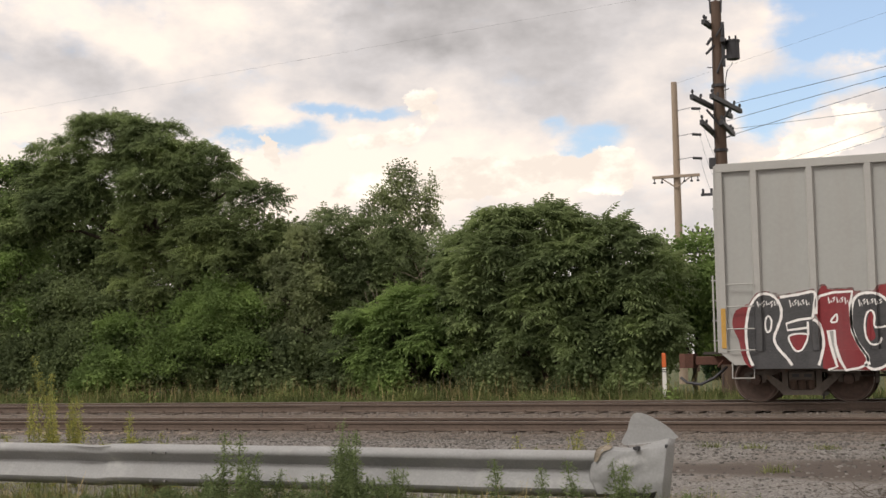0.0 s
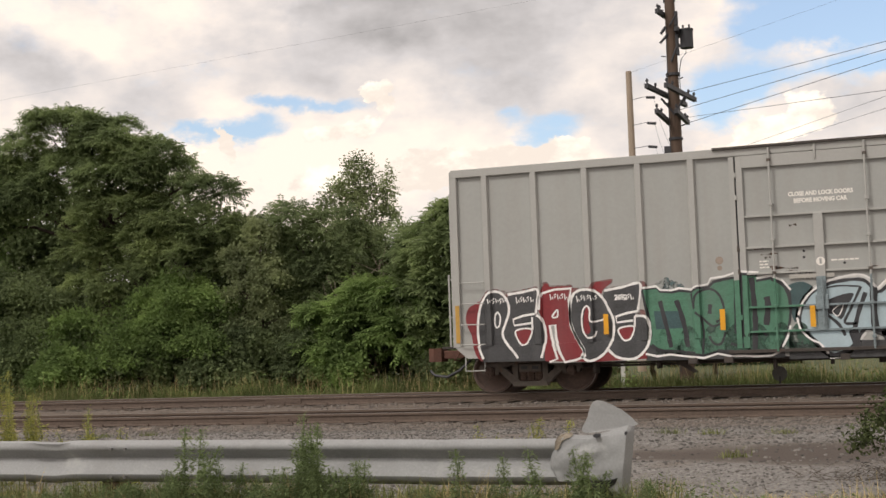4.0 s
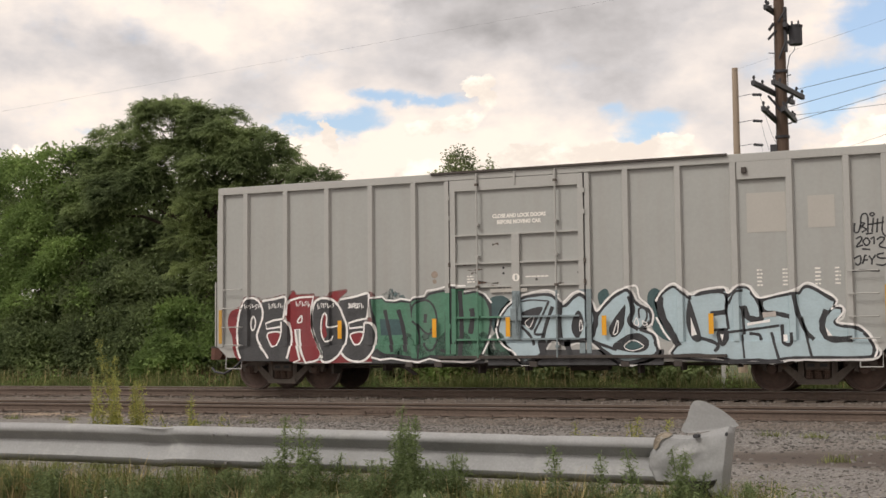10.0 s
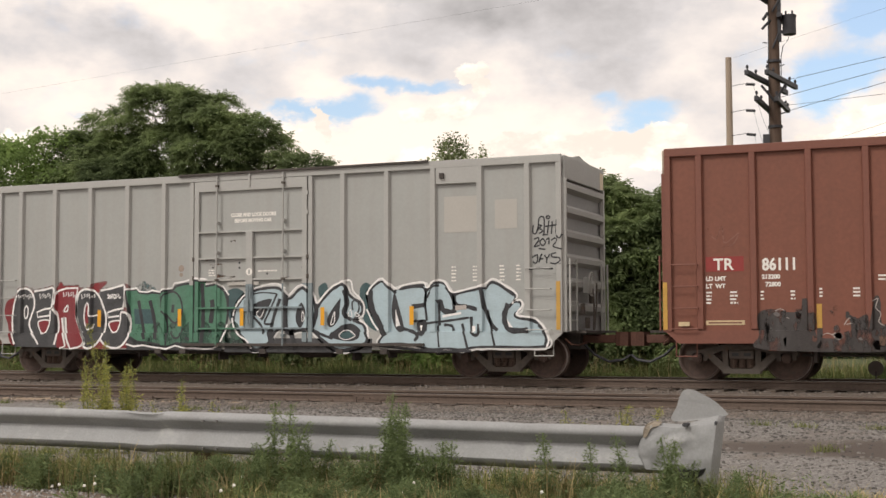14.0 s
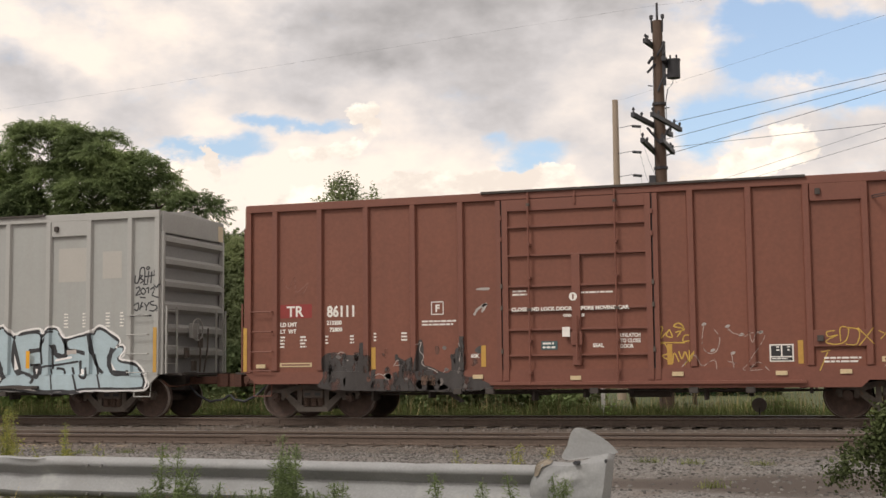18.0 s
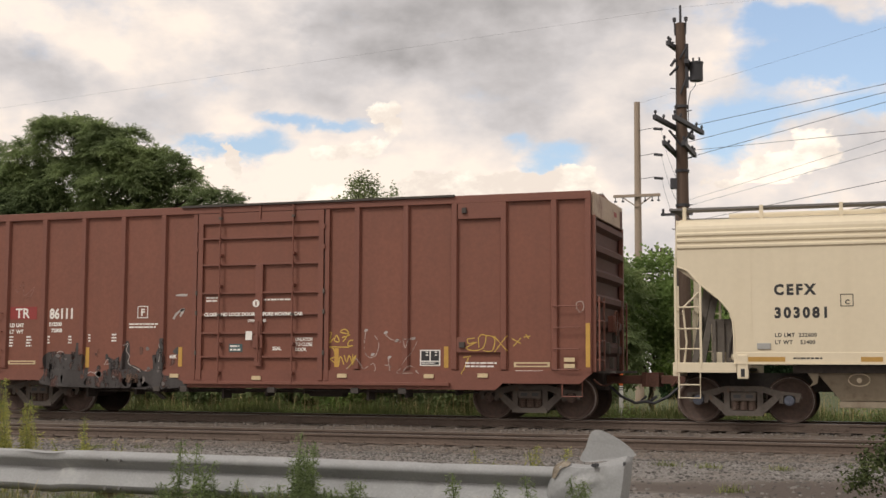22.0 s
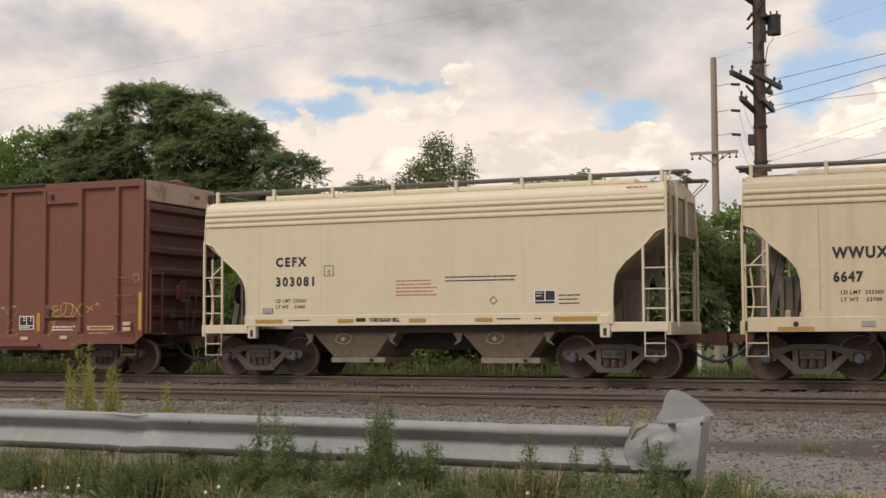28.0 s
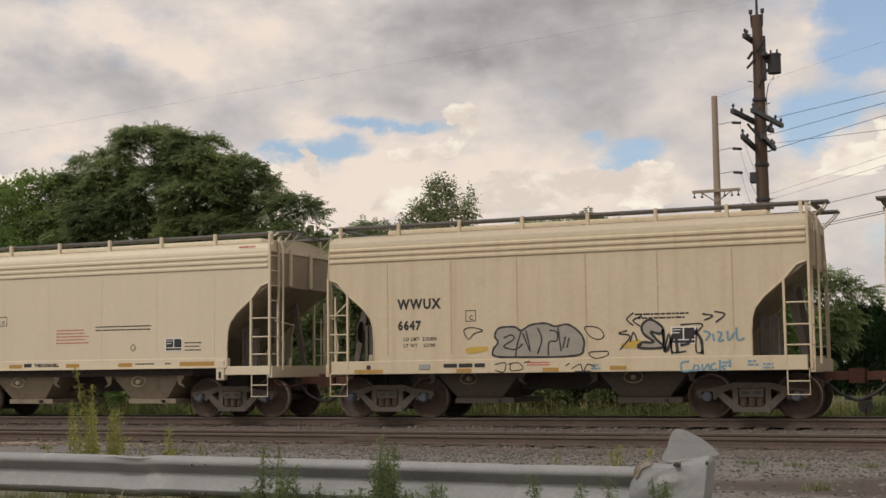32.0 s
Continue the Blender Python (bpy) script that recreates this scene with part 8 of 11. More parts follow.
stroke(OVER, 'g_black2', 1, 0.1, [(5.27, 1.27), (5.3, 0.96), (5.26, 0.64)], name='drip')
stroke(OVER, 'g_black2', 1, 0.1, [(5.49, 1.3), (5.52, 0.97), (5.48, 0.64)], name='drip')
stroke(OVER, 'g_black2', 1, 0.1, [(5.82, 1.11), (5.85, 0.87), (5.8, 0.62)], name='drip')
stroke(OVER, 'g_black2', 1, 0.1, [(6.09, 0.92), (6.12, 0.77), (6.07, 0.62)], name='drip')
stroke(OVER, 'g_black2', 1, 0.1, [(6.43, 1.36), (6.45, 0.99), (6.41, 0.62)], name='drip')
stroke(OVER, 'g_black2', 1, 0.1, [(6.65, 1.73), (6.67, 1.2), (6.63, 0.67)], name='drip')
stroke(OVER, 'g_black2', 1, 0.1, [(7.03, 0.86), (7.05, 0.73), (7.01, 0.61)], name='drip')
stroke(OVER, 'g_black2', 1, 0.1, [(5.14, 0.99), (5.17, 0.81), (5.12, 0.64)], name='drip')
spray(OVER, 'g_brownish', 1, [(4.51, 1.06), (4.48, 0.98), (4.42, 1), (4.39, 1.06), (4.41, 1.13), (4.47, 1.14)], name='blot')
spray(OVER, 'g_brownish', 1, [(4.54, 1.4), (4.45, 1.29), (4.38, 1.31), (4.35, 1.39), (4.37, 1.52), (4.48, 1.51)], name='blot')
spray(OVER, 'g_brownish', 1, [(7, 1.18), (6.92, 1.12), (6.85, 1.1), (6.78, 1.16), (6.83, 1.26), (6.94, 1.26)], name='blot')
spray(OVER, 'g_black2', 1, [(5.58, 1.17), (5.55, 1.1), (5.49, 1.13), (5.45, 1.17), (5.48, 1.23), (5.55, 1.21)], name='blot')
spray(OVER, 'g_grey3', 1, [(6.63, 1.03), (6.6, 0.98), (6.56, 0.95), (6.54, 1.02), (6.55, 1.07), (6.6, 1.09)], name='blot')
spray(OVER, 'g_black2', 1, [(5.03, 1.02), (4.99, 0.98), (4.92, 0.98), (4.9, 1.02), (4.91, 1.08), (4.98, 1.12)], name='blot')
spray(OVER, 'g_brownish', 1, [(4.81, 0.71), (4.77, 0.59), (4.68, 0.64), (4.59, 0.7), (4.68, 0.82), (4.78, 0.83)], name='blot')
spray(OVER, 'g_black2', 1, [(5.21, 1.3), (5.2, 1.27), (5.14, 1.24), (5.13, 1.3), (5.14, 1.37), (5.19, 1.37)], name='blot')
spray(OVER, 'g_grey3', 1, [(6.3, 1.49), (6.26, 1.45), (6.23, 1.46), (6.2, 1.49), (6.22, 1.53), (6.26, 1.54)], name='blot')
spray(OVER, 'g_black2', 1, [(3.75, 1.05), (3.7, 0.98), (3.62, 0.94), (3.6, 1.03), (3.6, 1.15), (3.7, 1.15)], name='blot')
spray(OVER, 'g_black2', 1, [(7.13, 1.44), (7.06, 1.38), (6.99, 1.37), (6.92, 1.43), (6.99, 1.51), (7.07, 1.53)], name='blot')
spray(OVER, 'g_black2', 1, [(6.53, 1.22), (6.5, 1.17), (6.47, 1.17), (6.45, 1.22), (6.46, 1.27), (6.51, 1.27)], name='blot')
spray(OVER, 'g_black2', 1, [(5.5, 1.05), (5.49, 0.93), (5.38, 0.94), (5.3, 1.03), (5.37, 1.2), (5.47, 1.12)], name='blot')
spray(OVER, 'g_black2', 1, [(3.79, 0.84), (3.74, 0.8), (3.66, 0.79), (3.63, 0.84), (3.66, 0.92), (3.74, 0.92)], name='blot')
spray(OVER, 'g_brownish', 1, [(4.94, 1.31), (4.86, 1.25), (4.77, 1.24), (4.74, 1.3), (4.76, 1.38), (4.88, 1.4)], name='blot')
spray(OVER, 'g_black2', 1, [(5.72, 1.18), (5.69, 1.1), (5.61, 1.13), (5.59, 1.17), (5.62, 1.24), (5.71, 1.28)], name='blot')
spray(OVER, 'g_black2', 1, [(3.92, 1.1), (3.91, 1.06), (3.86, 1.01), (3.82, 1.1), (3.86, 1.18), (3.92, 1.16)], name='blot')
spray(OVER, 'g_brownish', 1, [(3.8, 1.14), (3.77, 1.07), (3.69, 1.05), (3.62, 1.13), (3.67, 1.22), (3.76, 1.22)], name='blot')
spray(OVER, 'g_brownish', 1, [(6.14, 1.45), (6.12, 1.37), (6.06, 1.36), (6.04, 1.45), (6.05, 1.54), (6.13, 1.52)], name='blot')
spray(OVER, 'g_brownish', 1, [(4.99, 1.43), (4.97, 1.39), (4.92, 1.39), (4.9, 1.43), (4.91, 1.48), (4.97, 1.5)], name='blot')
spray(OVER, 'g_black2', 1, [(4.11, 0.81), (4.04, 0.71), (3.98, 0.71), (3.96, 0.8), (3.96, 0.86), (4.05, 0.89)], name='blot')
spray(OVER, 'g_black2', 1, [(6.61, 1.31), (6.59, 1.27), (6.54, 1.24), (6.51, 1.3), (6.54, 1.35), (6.59, 1.37)], name='blot')
spray(OVER, 'g_brownish', 1, [(7.13, 1.16), (7.08, 1.08), (7.01, 1.1), (6.99, 1.15), (7, 1.24), (7.08, 1.24)], name='blot')
spray(OVER, 'g_brownish', 1, [(4.3, 1.3), (4.28, 1.25), (4.23, 1.24), (4.18, 1.3), (4.22, 1.38), (4.28, 1.34)], name='blot')
spray(OVER, 'g_brownish', 1, [(4.6, 0.84), (4.59, 0.81), (4.53, 0.79), (4.5, 0.84), (4.52, 0.91), (4.58, 0.89)], name='blot')
spray(OVER, 'g_grey3', 1, [(6.24, 0.79), (6.21, 0.72), (6.15, 0.7), (6.1, 0.79), (6.16, 0.85), (6.21, 0.86)], name='blot')
for row in (((3.8, 1.4), (3.9, 1.44), (4.0, 1.38), (3.97, 1.3), (4.06, 1.25)), ((5.63, 1.57), (5.73, 1.62), (5.69, 1.45), (5.78, 1.33), (5.74, 1.18), (5.84, 1.1), (6.02, 1.03), (6.12, 0.98)),
            ((5.1, 1.12), (5.2, 1.25), (5.3, 1.17), (5.14, 1.13)), ((6.24, 0.98), (6.33, 1.05)), ((4.66, 0.9), (4.78, 0.96), (4.9, 0.92)), ((6.6, 1.2), (6.63, 1.45), (6.58, 1.6))):
    stroke(OVER, 'g_grey', 1, 0.016, list(row), name='old_line')
spray(OVER, 'g_grey', 1, [(4.89, 0.94), (5.03, 0.97), (5.06, 0.87), (4.97, 0.83)], name='blot')
spray(OVER, 'g_grey', 1, [(6.97, 2.70), (7.02, 2.74), (7.25, 2.74), (7.22, 2.69)], name='dash')
stroke(OVER, 'g_grey', 1, 0.05, [(6.91, 2.17), (6.99, 2.29), (7.16, 2.4), (7.09, 2.34), (7.19, 2.4), (7.08, 2.23)], name='arrow_tag')
stroke(OVER, 'g_faint', 1, 0.015, [(2.49, 3.08), (2.64, 2.85), (2.78, 3.11), (2.82, 2.78), (3, 2.88), (3.11, 2.97), (3, 2.75), (2.79, 2.69)], name='tag')
YELLOW = graffiti(BROWN, BROWN_C, SIDE_BROWN, 'yellow and white marker tags')
stroke(YELLOW, 'g_yellow', 1, 0.025, [(10.76, 1.8), (10.86, 1.84), (10.81, 1.62), (10.93, 1.73)], name='tag')
stroke(YELLOW, 'g_yellow', 1, 0.025, [(10.99, 1.79), (10.93, 1.67), (11.05, 1.64), (10.99, 1.79)], name='tag')
stroke(YELLOW, 'g_yellow', 1, 0.025, [(11.11, 1.73), (11.3, 1.79), (11.08, 1.85), (11.18, 1.91), (11.27, 1.82), (11.14, 1.64)], name='tag')
stroke(YELLOW, 'g_yellow', 1, 0.025, [(11.38, 1.67), (11.29, 1.66), (11.26, 1.55), (11.41, 1.56)], name='tag')
stroke(YELLOW, 'g_yellow', 1, 0.025, [(10.8, 1.14), (10.78, 1.47), (10.9, 1.5), (10.96, 1.32), (10.84, 1.26), (11.04, 1.14)], name='tag')
stroke(YELLOW, 'g_yellow', 1, 0.025, [(11.17, 1.14), (11.08, 1.32), (11.04, 1.11)], name='tag')
stroke(YELLOW, 'g_yellow', 1, 0.025, [(11.17, 1.35), (11.23, 1.2), (11.29, 1.34), (11.35, 1.2)], name='tag')
stroke(YELLOW, 'g_yellow', 1, 0.025, [(11.38, 1.37), (11.38, 1.14), (11.48, 1.34), (11.28, 1.08)], name='tag')
stroke(YELLOW, 'g_yellow', 1, 0.025, [(11.29, 1.52), (10.81, 1.53)], name='tag')
stroke(YELLOW, 'g_yellow', 1, 0.02, [(14.17, 1.7), (14.02, 1.68), (14.05, 1.59), (14.22, 1.62), (13.99, 1.5), (14.16, 1.44), (14.36, 1.5), (14.42, 1.73), (14.27, 1.76), (14.27, 1.5)], name='tag')
stroke(YELLOW, 'g_yellow', 1, 0.02, [(14.39, 1.76), (14.61, 1.7), (14.56, 1.44), (14.36, 1.44)], name='tag')
stroke(YELLOW, 'g_yellow', 1, 0.02, [(14.59, 1.75), (14.88, 1.44)], name='tag')
stroke(YELLOW, 'g_yellow', 1, 0.02, [(14.88, 1.75), (14.61, 1.41)], name='tag')
stroke(YELLOW, 'g_yellow', 1, 0.02, [(14.97, 1.69), (15.16, 1.59)], name='tag')
stroke(YELLOW, 'g_yellow', 1, 0.02, [(15.16, 1.7), (15, 1.53)], name='tag')
stroke(YELLOW, 'g_yellow', 1, 0.02, [(15.22, 1.72), (15.36, 1.74)], name='tag')
stroke(YELLOW, 'g_yellow', 1, 0.02, [(15.27, 1.78), (15.33, 1.69)], name='tag')
stroke(YELLOW, 'g_yellow', 1, 0.02, [(13.9, 1.3), (14.07, 1.33)], name='tag')
stroke(YELLOW, 'g_yellow', 1, 0.02, [(14.02, 1.3), (13.87, 0.94)], name='tag')
CHALK = (((11.68, 1.88), (11.64, 1.6), (11.66, 1.4), (11.78, 1.3), (11.92, 1.36), (11.98, 1.6), (11.88, 1.77)), ((12.14, 1.83), (12.18, 1.75), (12.28, 1.68), (12.46, 1.66)),
         ((12.55, 1.75), (12.62, 1.5), (12.7, 1.7), (12.83, 1.71)), ((11.22, 1.04), (11.48, 1.27), (11.62, 1.06), (11.86, 1.17), (11.91, 1.0)), ((12.2, 1.3), (12.24, 1.0)),
         ((12.12, 1.14), (12.3, 1.1)), ((12.56, 0.99), (12.72, 1.12), (12.92, 0.95)), ((16.36, 2.27), (16.35, 2.42), (16.47, 2.44), (16.5, 2.31), (16.42, 2.23), (16.38, 2.3)))
for row in CHALK:
    stroke(YELLOW, 'g_faint2', 1, 0.017, list(row), name='tag')
for u, z in ((11.68, 1.88), (12.14, 1.83), (12.4, 1.66), (12.78, 1.7), (11.84, 1.36), (12.23, 1.3)):
    spray(YELLOW, 'g_grey', 1, [(u - 0.05, z - 0.02), (u - 0.01, z + 0.03), (u + 0.05, z + 0.02), (u + 0.01, z - 0.025)], name='dot')
stroke(YELLOW, 'g_faint2', 1, 0.013, [(12.13, 1.78), (12.16, 1.75)], name='tag')
stroke(YELLOW, 'g_faint2', 1, 0.013, [(12.33, 1.61), (12.47, 1.66)], name='tag')
stroke(YELLOW, 'g_faint2', 1, 0.013, [(12.21, 1.16), (12.24, 1.07), (12.27, 1.16)], name='tag')
stroke(YELLOW, 'g_faint2', 1, 0.012, [(12.45, 1.61), (12.62, 1.69), (12.85, 1.63), (12.55, 1.14), (12.43, 0.97), (12.78, 0.97)], name='tag')
# dusty hopper
THROW = graffiti(WWUX, WWUX_C, SIDE_HOP, 'grey throw-up letters with black outlines')
spray(THROW, 'g_grey2', 0, [(34.85, 1.48), (34.96, 1.63), (34.89, 1.76), (34.99, 1.93), (35.33, 1.95), (35.49, 1.87), (35.69, 1.98), (36.02, 2.01), (36.24, 1.94), (36.53, 1.97), (36.81, 1.75), (36.85, 1.5), (36.65, 1.32), (35.35, 1.31), (34.88, 1.34)], name='background')
stroke(THROW, 'g_black', 1, 0.042, [(34.85, 1.48), (34.96, 1.63), (34.89, 1.76), (34.99, 1.93), (35.33, 1.95), (35.49, 1.87), (35.69, 1.98), (36.02, 2.01), (36.24, 1.94), (36.53, 1.97), (36.81, 1.75), (36.85, 1.5), (36.65, 1.32), (35.35, 1.31), (34.88, 1.34)], closed=True)
stroke(THROW, 'g_black', 1, 0.034, [(35.09, 1.72), (35.26, 1.78), (35.32, 1.69), (35.09, 1.54), (35.35, 1.47), (35.52, 1.59)], name='tag')
stroke(THROW, 'g_black', 1, 0.034, [(35.49, 1.87), (35.39, 1.56), (35.35, 1.31)], name='tag')
stroke(THROW, 'g_black', 1, 0.034, [(35.52, 1.81), (35.68, 1.43), (35.59, 1.87)], name='tag')
stroke(THROW, 'g_black', 1, 0.034, [(35.85, 1.92), (35.94, 1.67), (35.84, 1.37)], name='tag')
stroke(THROW, 'g_black', 1, 0.034, [(36.11, 1.86), (36.27, 1.82), (36.27, 1.64), (36.1, 1.61), (36.08, 1.33)], name='tag')
stroke(THROW, 'g_black', 1, 0.034, [(36.46, 1.72), (36.4, 1.48)], name='tag')
stroke(THROW, 'g_black', 1, 0.034, [(36.54, 1.69), (36.49, 1.49)], name='tag')
stroke(THROW, 'g_black', 1, 0.034, [(36.3, 1.91), (36.36, 1.42)], name='tag')
stroke(THROW, 'g_black', 1, 0.022, [(36.88, 1.91), (37.16, 1.89), (37.29, 1.74), (37.19, 1.65), (37, 1.71)], closed=True, name='tag')
stroke(THROW, 'g_black', 1, 0.022, [(36.96, 1.38), (37.34, 1.4), (37.34, 1.31), (37.09, 1.26)], closed=True, name='tag')
stroke(THROW, 'g_black', 1, 0.022, [(34.18, 1.9), (34.35, 1.96), (34.62, 1.89), (34.42, 1.83), (34.28, 1.71)], closed=True, name='tag')
stroke(THROW, 'g_black', 1, 0.022, [(34.88, 1.16), (35.12, 1.19), (35.08, 1), (34.88, 1.04)], name='tag')
stroke(THROW, 'g_black', 1, 0.022, [(35.18, 1.16), (35.41, 1.19), (35.51, 1.06), (35.24, 1.03), (35.25, 1.19)], name='tag')
stroke(THROW, 'g_black', 1, 0.022, [(35.54, 1.19), (35.67, 1.22)], name='tag')
stroke(THROW, 'g_black', 1, 0.022, [(36.45, 1.11), (36.55, 1.17)], name='tag')
stroke(THROW, 'g_black', 1, 0.022, [(36.58, 1.05), (36.77, 1.14), (36.83, 0.99), (36.93, 1.14), (37.08, 1.08)], name='tag')
stroke(THROW, 'g_black', 1, 0.022, [(36.64, 0.99), (36.99, 1)], name='tag')
stroke(THROW, 'g_black', 1, 0.03, [(37.92, 2.18), (37.78, 2.05), (37.91, 1.92)], name='tag')
stroke(THROW, 'g_black', 1, 0.03, [(38.1, 2.11), (37.91, 2.02), (38.06, 1.9)], name='tag')
stroke(THROW, 'g_black', 1, 0.03, [(39.33, 2.12), (39.54, 2.07), (39.36, 1.99)], name='tag')
stroke(THROW, 'g_black', 1, 0.03, [(39.57, 2.16), (39.78, 2.1), (39.59, 1.94)], name='tag')
stroke(THROW, 'g_black', 1, 0.03, [(37.78, 1.82), (37.6, 1.76), (37.84, 1.7), (37.62, 1.43)], name='tag')
stroke(THROW, 'g_black', 1, 0.03, [(37.84, 1.58), (37.91, 1.78), (37.99, 1.6)], name='tag')
stroke(THROW, 'g_black', 1, 0.03, [(38.52, 1.74), (38.54, 1.36), (38.64, 1.74), (38.7, 1.32)], name='tag')
stroke(THROW, 'g_black', 1, 0.03, [(38.76, 1.8), (38.69, 1.38), (38.99, 1.38)], name='tag')
stroke(THROW, 'g_black', 1, 0.03, [(39.21, 1.84), (39.19, 1.37), (39.34, 1.37)], name='tag')
stroke(THROW, 'g_black', 1, 0.03, [(38.88, 1.91), (39.33, 1.91), (39.11, 1.67)], name='tag')
spray(THROW, 'g_grey2', 0, [(38.1, 1.93), (38.28, 2.03), (38.52, 1.86), (38.46, 1.74), (38.27, 1.78), (38.39, 1.62), (38.51, 1.46), (38.02, 1.46), (38.09, 1.57), (38.33, 1.57), (38.12, 1.75)], name='background')
stroke(THROW, 'g_black', 1, 0.05, [(38.1, 1.93), (38.28, 2.03), (38.52, 1.86), (38.46, 1.74), (38.27, 1.78), (38.39, 1.62), (38.51, 1.46), (38.02, 1.46), (38.09, 1.57), (38.33, 1.57), (38.12, 1.75)], closed=True)
stroke(THROW, 'g_black', 1, 0.065, [(38.52, 1.83), (38.58, 1.38), (38.76, 1.74), (38.81, 1.35)], name='tag')
stroke(THROW, 'g_black', 1, 0.06, [(38.87, 1.5), (39.05, 1.55), (39.12, 1.79), (39.29, 1.61), (39.31, 1.31)], name='tag')
spray(THROW, 'g_yellow', 0, [(37.66, 1.55), (38.03, 1.63), (38.05, 1.48), (37.71, 1.46)], name='back_glow')
stroke(THROW, 'g_bluetag', 1, 0.04, [(39.35, 1.78), (39.47, 1.72), (39.38, 1.58)], name='tag')
stroke(THROW, 'g_bluetag', 1, 0.04, [(39.53, 1.72), (39.55, 1.57)], name='tag')
stroke(THROW, 'g_bluetag', 1, 0.04, [(39.62, 1.75), (39.7, 1.72), (39.64, 1.57), (39.75, 1.59)], name='tag')
stroke(THROW, 'g_bluetag', 1, 0.04, [(39.82, 1.77), (39.84, 1.58), (39.97, 1.74)], name='tag')
stroke(THROW, 'g_bluetag', 1, 0.04, [(40, 1.83), (40.02, 1.59), (40.16, 1.62)], name='tag')
stroke(THROW, 'g_bluetag', 1, 0.04, [(39.04, 1.17), (38.89, 1.14), (38.9, 0.98), (39.09, 0.99)], name='tag')
stroke(THROW, 'g_bluetag', 1, 0.04, [(39.16, 1.11), (39.12, 0.99), (39.24, 1.02), (39.19, 1.11)], name='tag')
stroke(THROW, 'g_bluetag', 1, 0.04, [(39.3, 1.11), (39.32, 0.99), (39.42, 1.11), (39.44, 0.99)], name='tag')
stroke(THROW, 'g_bluetag', 1, 0.04, [(39.57, 1.13), (39.48, 1.08), (39.51, 0.99), (39.6, 1.02)], name='tag')
stroke(THROW, 'g_bluetag', 1, 0.04, [(39.66, 1.19), (39.65, 0.99)], name='tag')
stroke(THROW, 'g_bluetag', 1, 0.04, [(39.68, 1.07), (39.77, 0.98)], name='tag')
stroke(THROW, 'g_bluetag', 1, 0.04, [(39.85, 1.2), (39.86, 1.04)], name='tag')
spray(THROW, 'g_yellow', 0, [(34.25, 1.52), (34.69, 1.54), (34.68, 1.45), (34.28, 1.4)], name='back_glow')

# reflectors and stencils, grey car
for u in (-12.45, -10.11, -8.39, -6.26, -4.04):
    decal(GREY, GREY_C, u - 0.05, u + 0.05, 1.17, 1.58, M["orange"], FACE - 0.09)
for u, z0, z1 in ((-0.66, 1.05, 2.07), (-15.63, 1.09, 1.88)):
    decal(GREY, GREY_C, u - 0.045, u + 0.045, z0, z1, M["orangefade"], -HALF - 0.002)
g = -HALF + 0.02
writing("2012", 0.105, M["g_white"], GREY, (-12.28 - GREY_C, FACE - 0.014, 1.86), bold=0.004, wide=0.95)
writing("CLOSE AND LOCK DOORS", 0.082, M["white"], GREY, (-8.74 - GREY_C, FACE - 0.022, 3.735), bold=0.007, wide=0.88)
writing("BEFORE MOVING CAR", 0.082, M["white"], GREY, (-8.64 - GREY_C, FACE - 0.022, 3.60), bold=0.007, wide=0.88)
part("badge", rod(bmesh.new(), (-8.19 - GREY_C, FACE - 0.10, 2.43), (-8.19 - GREY_C, FACE - 0.095, 2.43), 0.085, 20), M["white"], GREY)
part("badge_bar", boxed(-8.21 - GREY_C, -8.17 - GREY_C, FACE - 0.105, FACE - 0.10, 2.38, 2.48), M["grey"], GREY)
for x0, x1, z0, z1 in ((-3.29, -2.52, 3.18, 3.97), (-2.10, -1.59, 3.23, 3.86)):
    decal(GREY, GREY_C, x0, x1, z0, z1, M["patch"], FACE - 0.001, "paint_patch", "paler repainted patch")
for u in (-3.12, -2.62, -2.0, -1.62):
    bars(GREY, (u - GREY_C, FACE - 0.003, 2.44), 0.12, 5, 0.075, 0.03, M["white"], seed=int(u * 10))
bars(GREY, (-8.0 - GREY_C, FACE - 0.02, 2.46), 0.62, 1, 0.06, 0.03, M["white"])
bars(GREY, (-9.35 - GREY_C, FACE - 0.02, 2.5), 0.2, 3, 0.06, 0.03, M["white"], seed=4)
part("warning_label", boxed(-8.8 - GREY_C, -7.95 - GREY_C, FACE - 0.062, FACE - 0.05, 2.12, 2.2), M["patch"], GREY)
for u, z, w in ((-10.13, 2.55, 0.08), (-10.13, 2.40, 0.05)):
    part("rust_spot", rod(bmesh.new(), (u - GREY_C, FACE - 0.004, z), (u - GREY_C, FACE - 0.001, z), w, 12), M["rustfaint"], GREY)
for k, (u, z, l) in enumerate(((-9.32, 2.62, 0.34), (-9.25, 2.56, 0.12), (-9.30, 2.36, 0.42), (-9.12, 2.33, 0.5), (-8.86, 2.27, 0.3), (-9.45, 2.74, 0.2), (-7.35, 2.28, 0.22), (-8.75, 3.17, 0.14), (-9.55, 2.28, 0.14), (-8.6, 2.24, 0.2), (-6.85, 2.5, 0.05))):
    ring = [(u + l * q / 6 - GREY_C, z + w * (0.012 + 0.010 * math.sin(5 * q + 3 * k)) - 0.01 * math.sin(q + k)) for w, qs in ((1, range(7)), (-1, range(6, -1, -1))) for q in qs]
    part("scrape", prism(bmesh.new(), ring, "y", FACE - 0.0215, FACE - 0.018), M["rustpaint"], GREY, "rusty scrape")
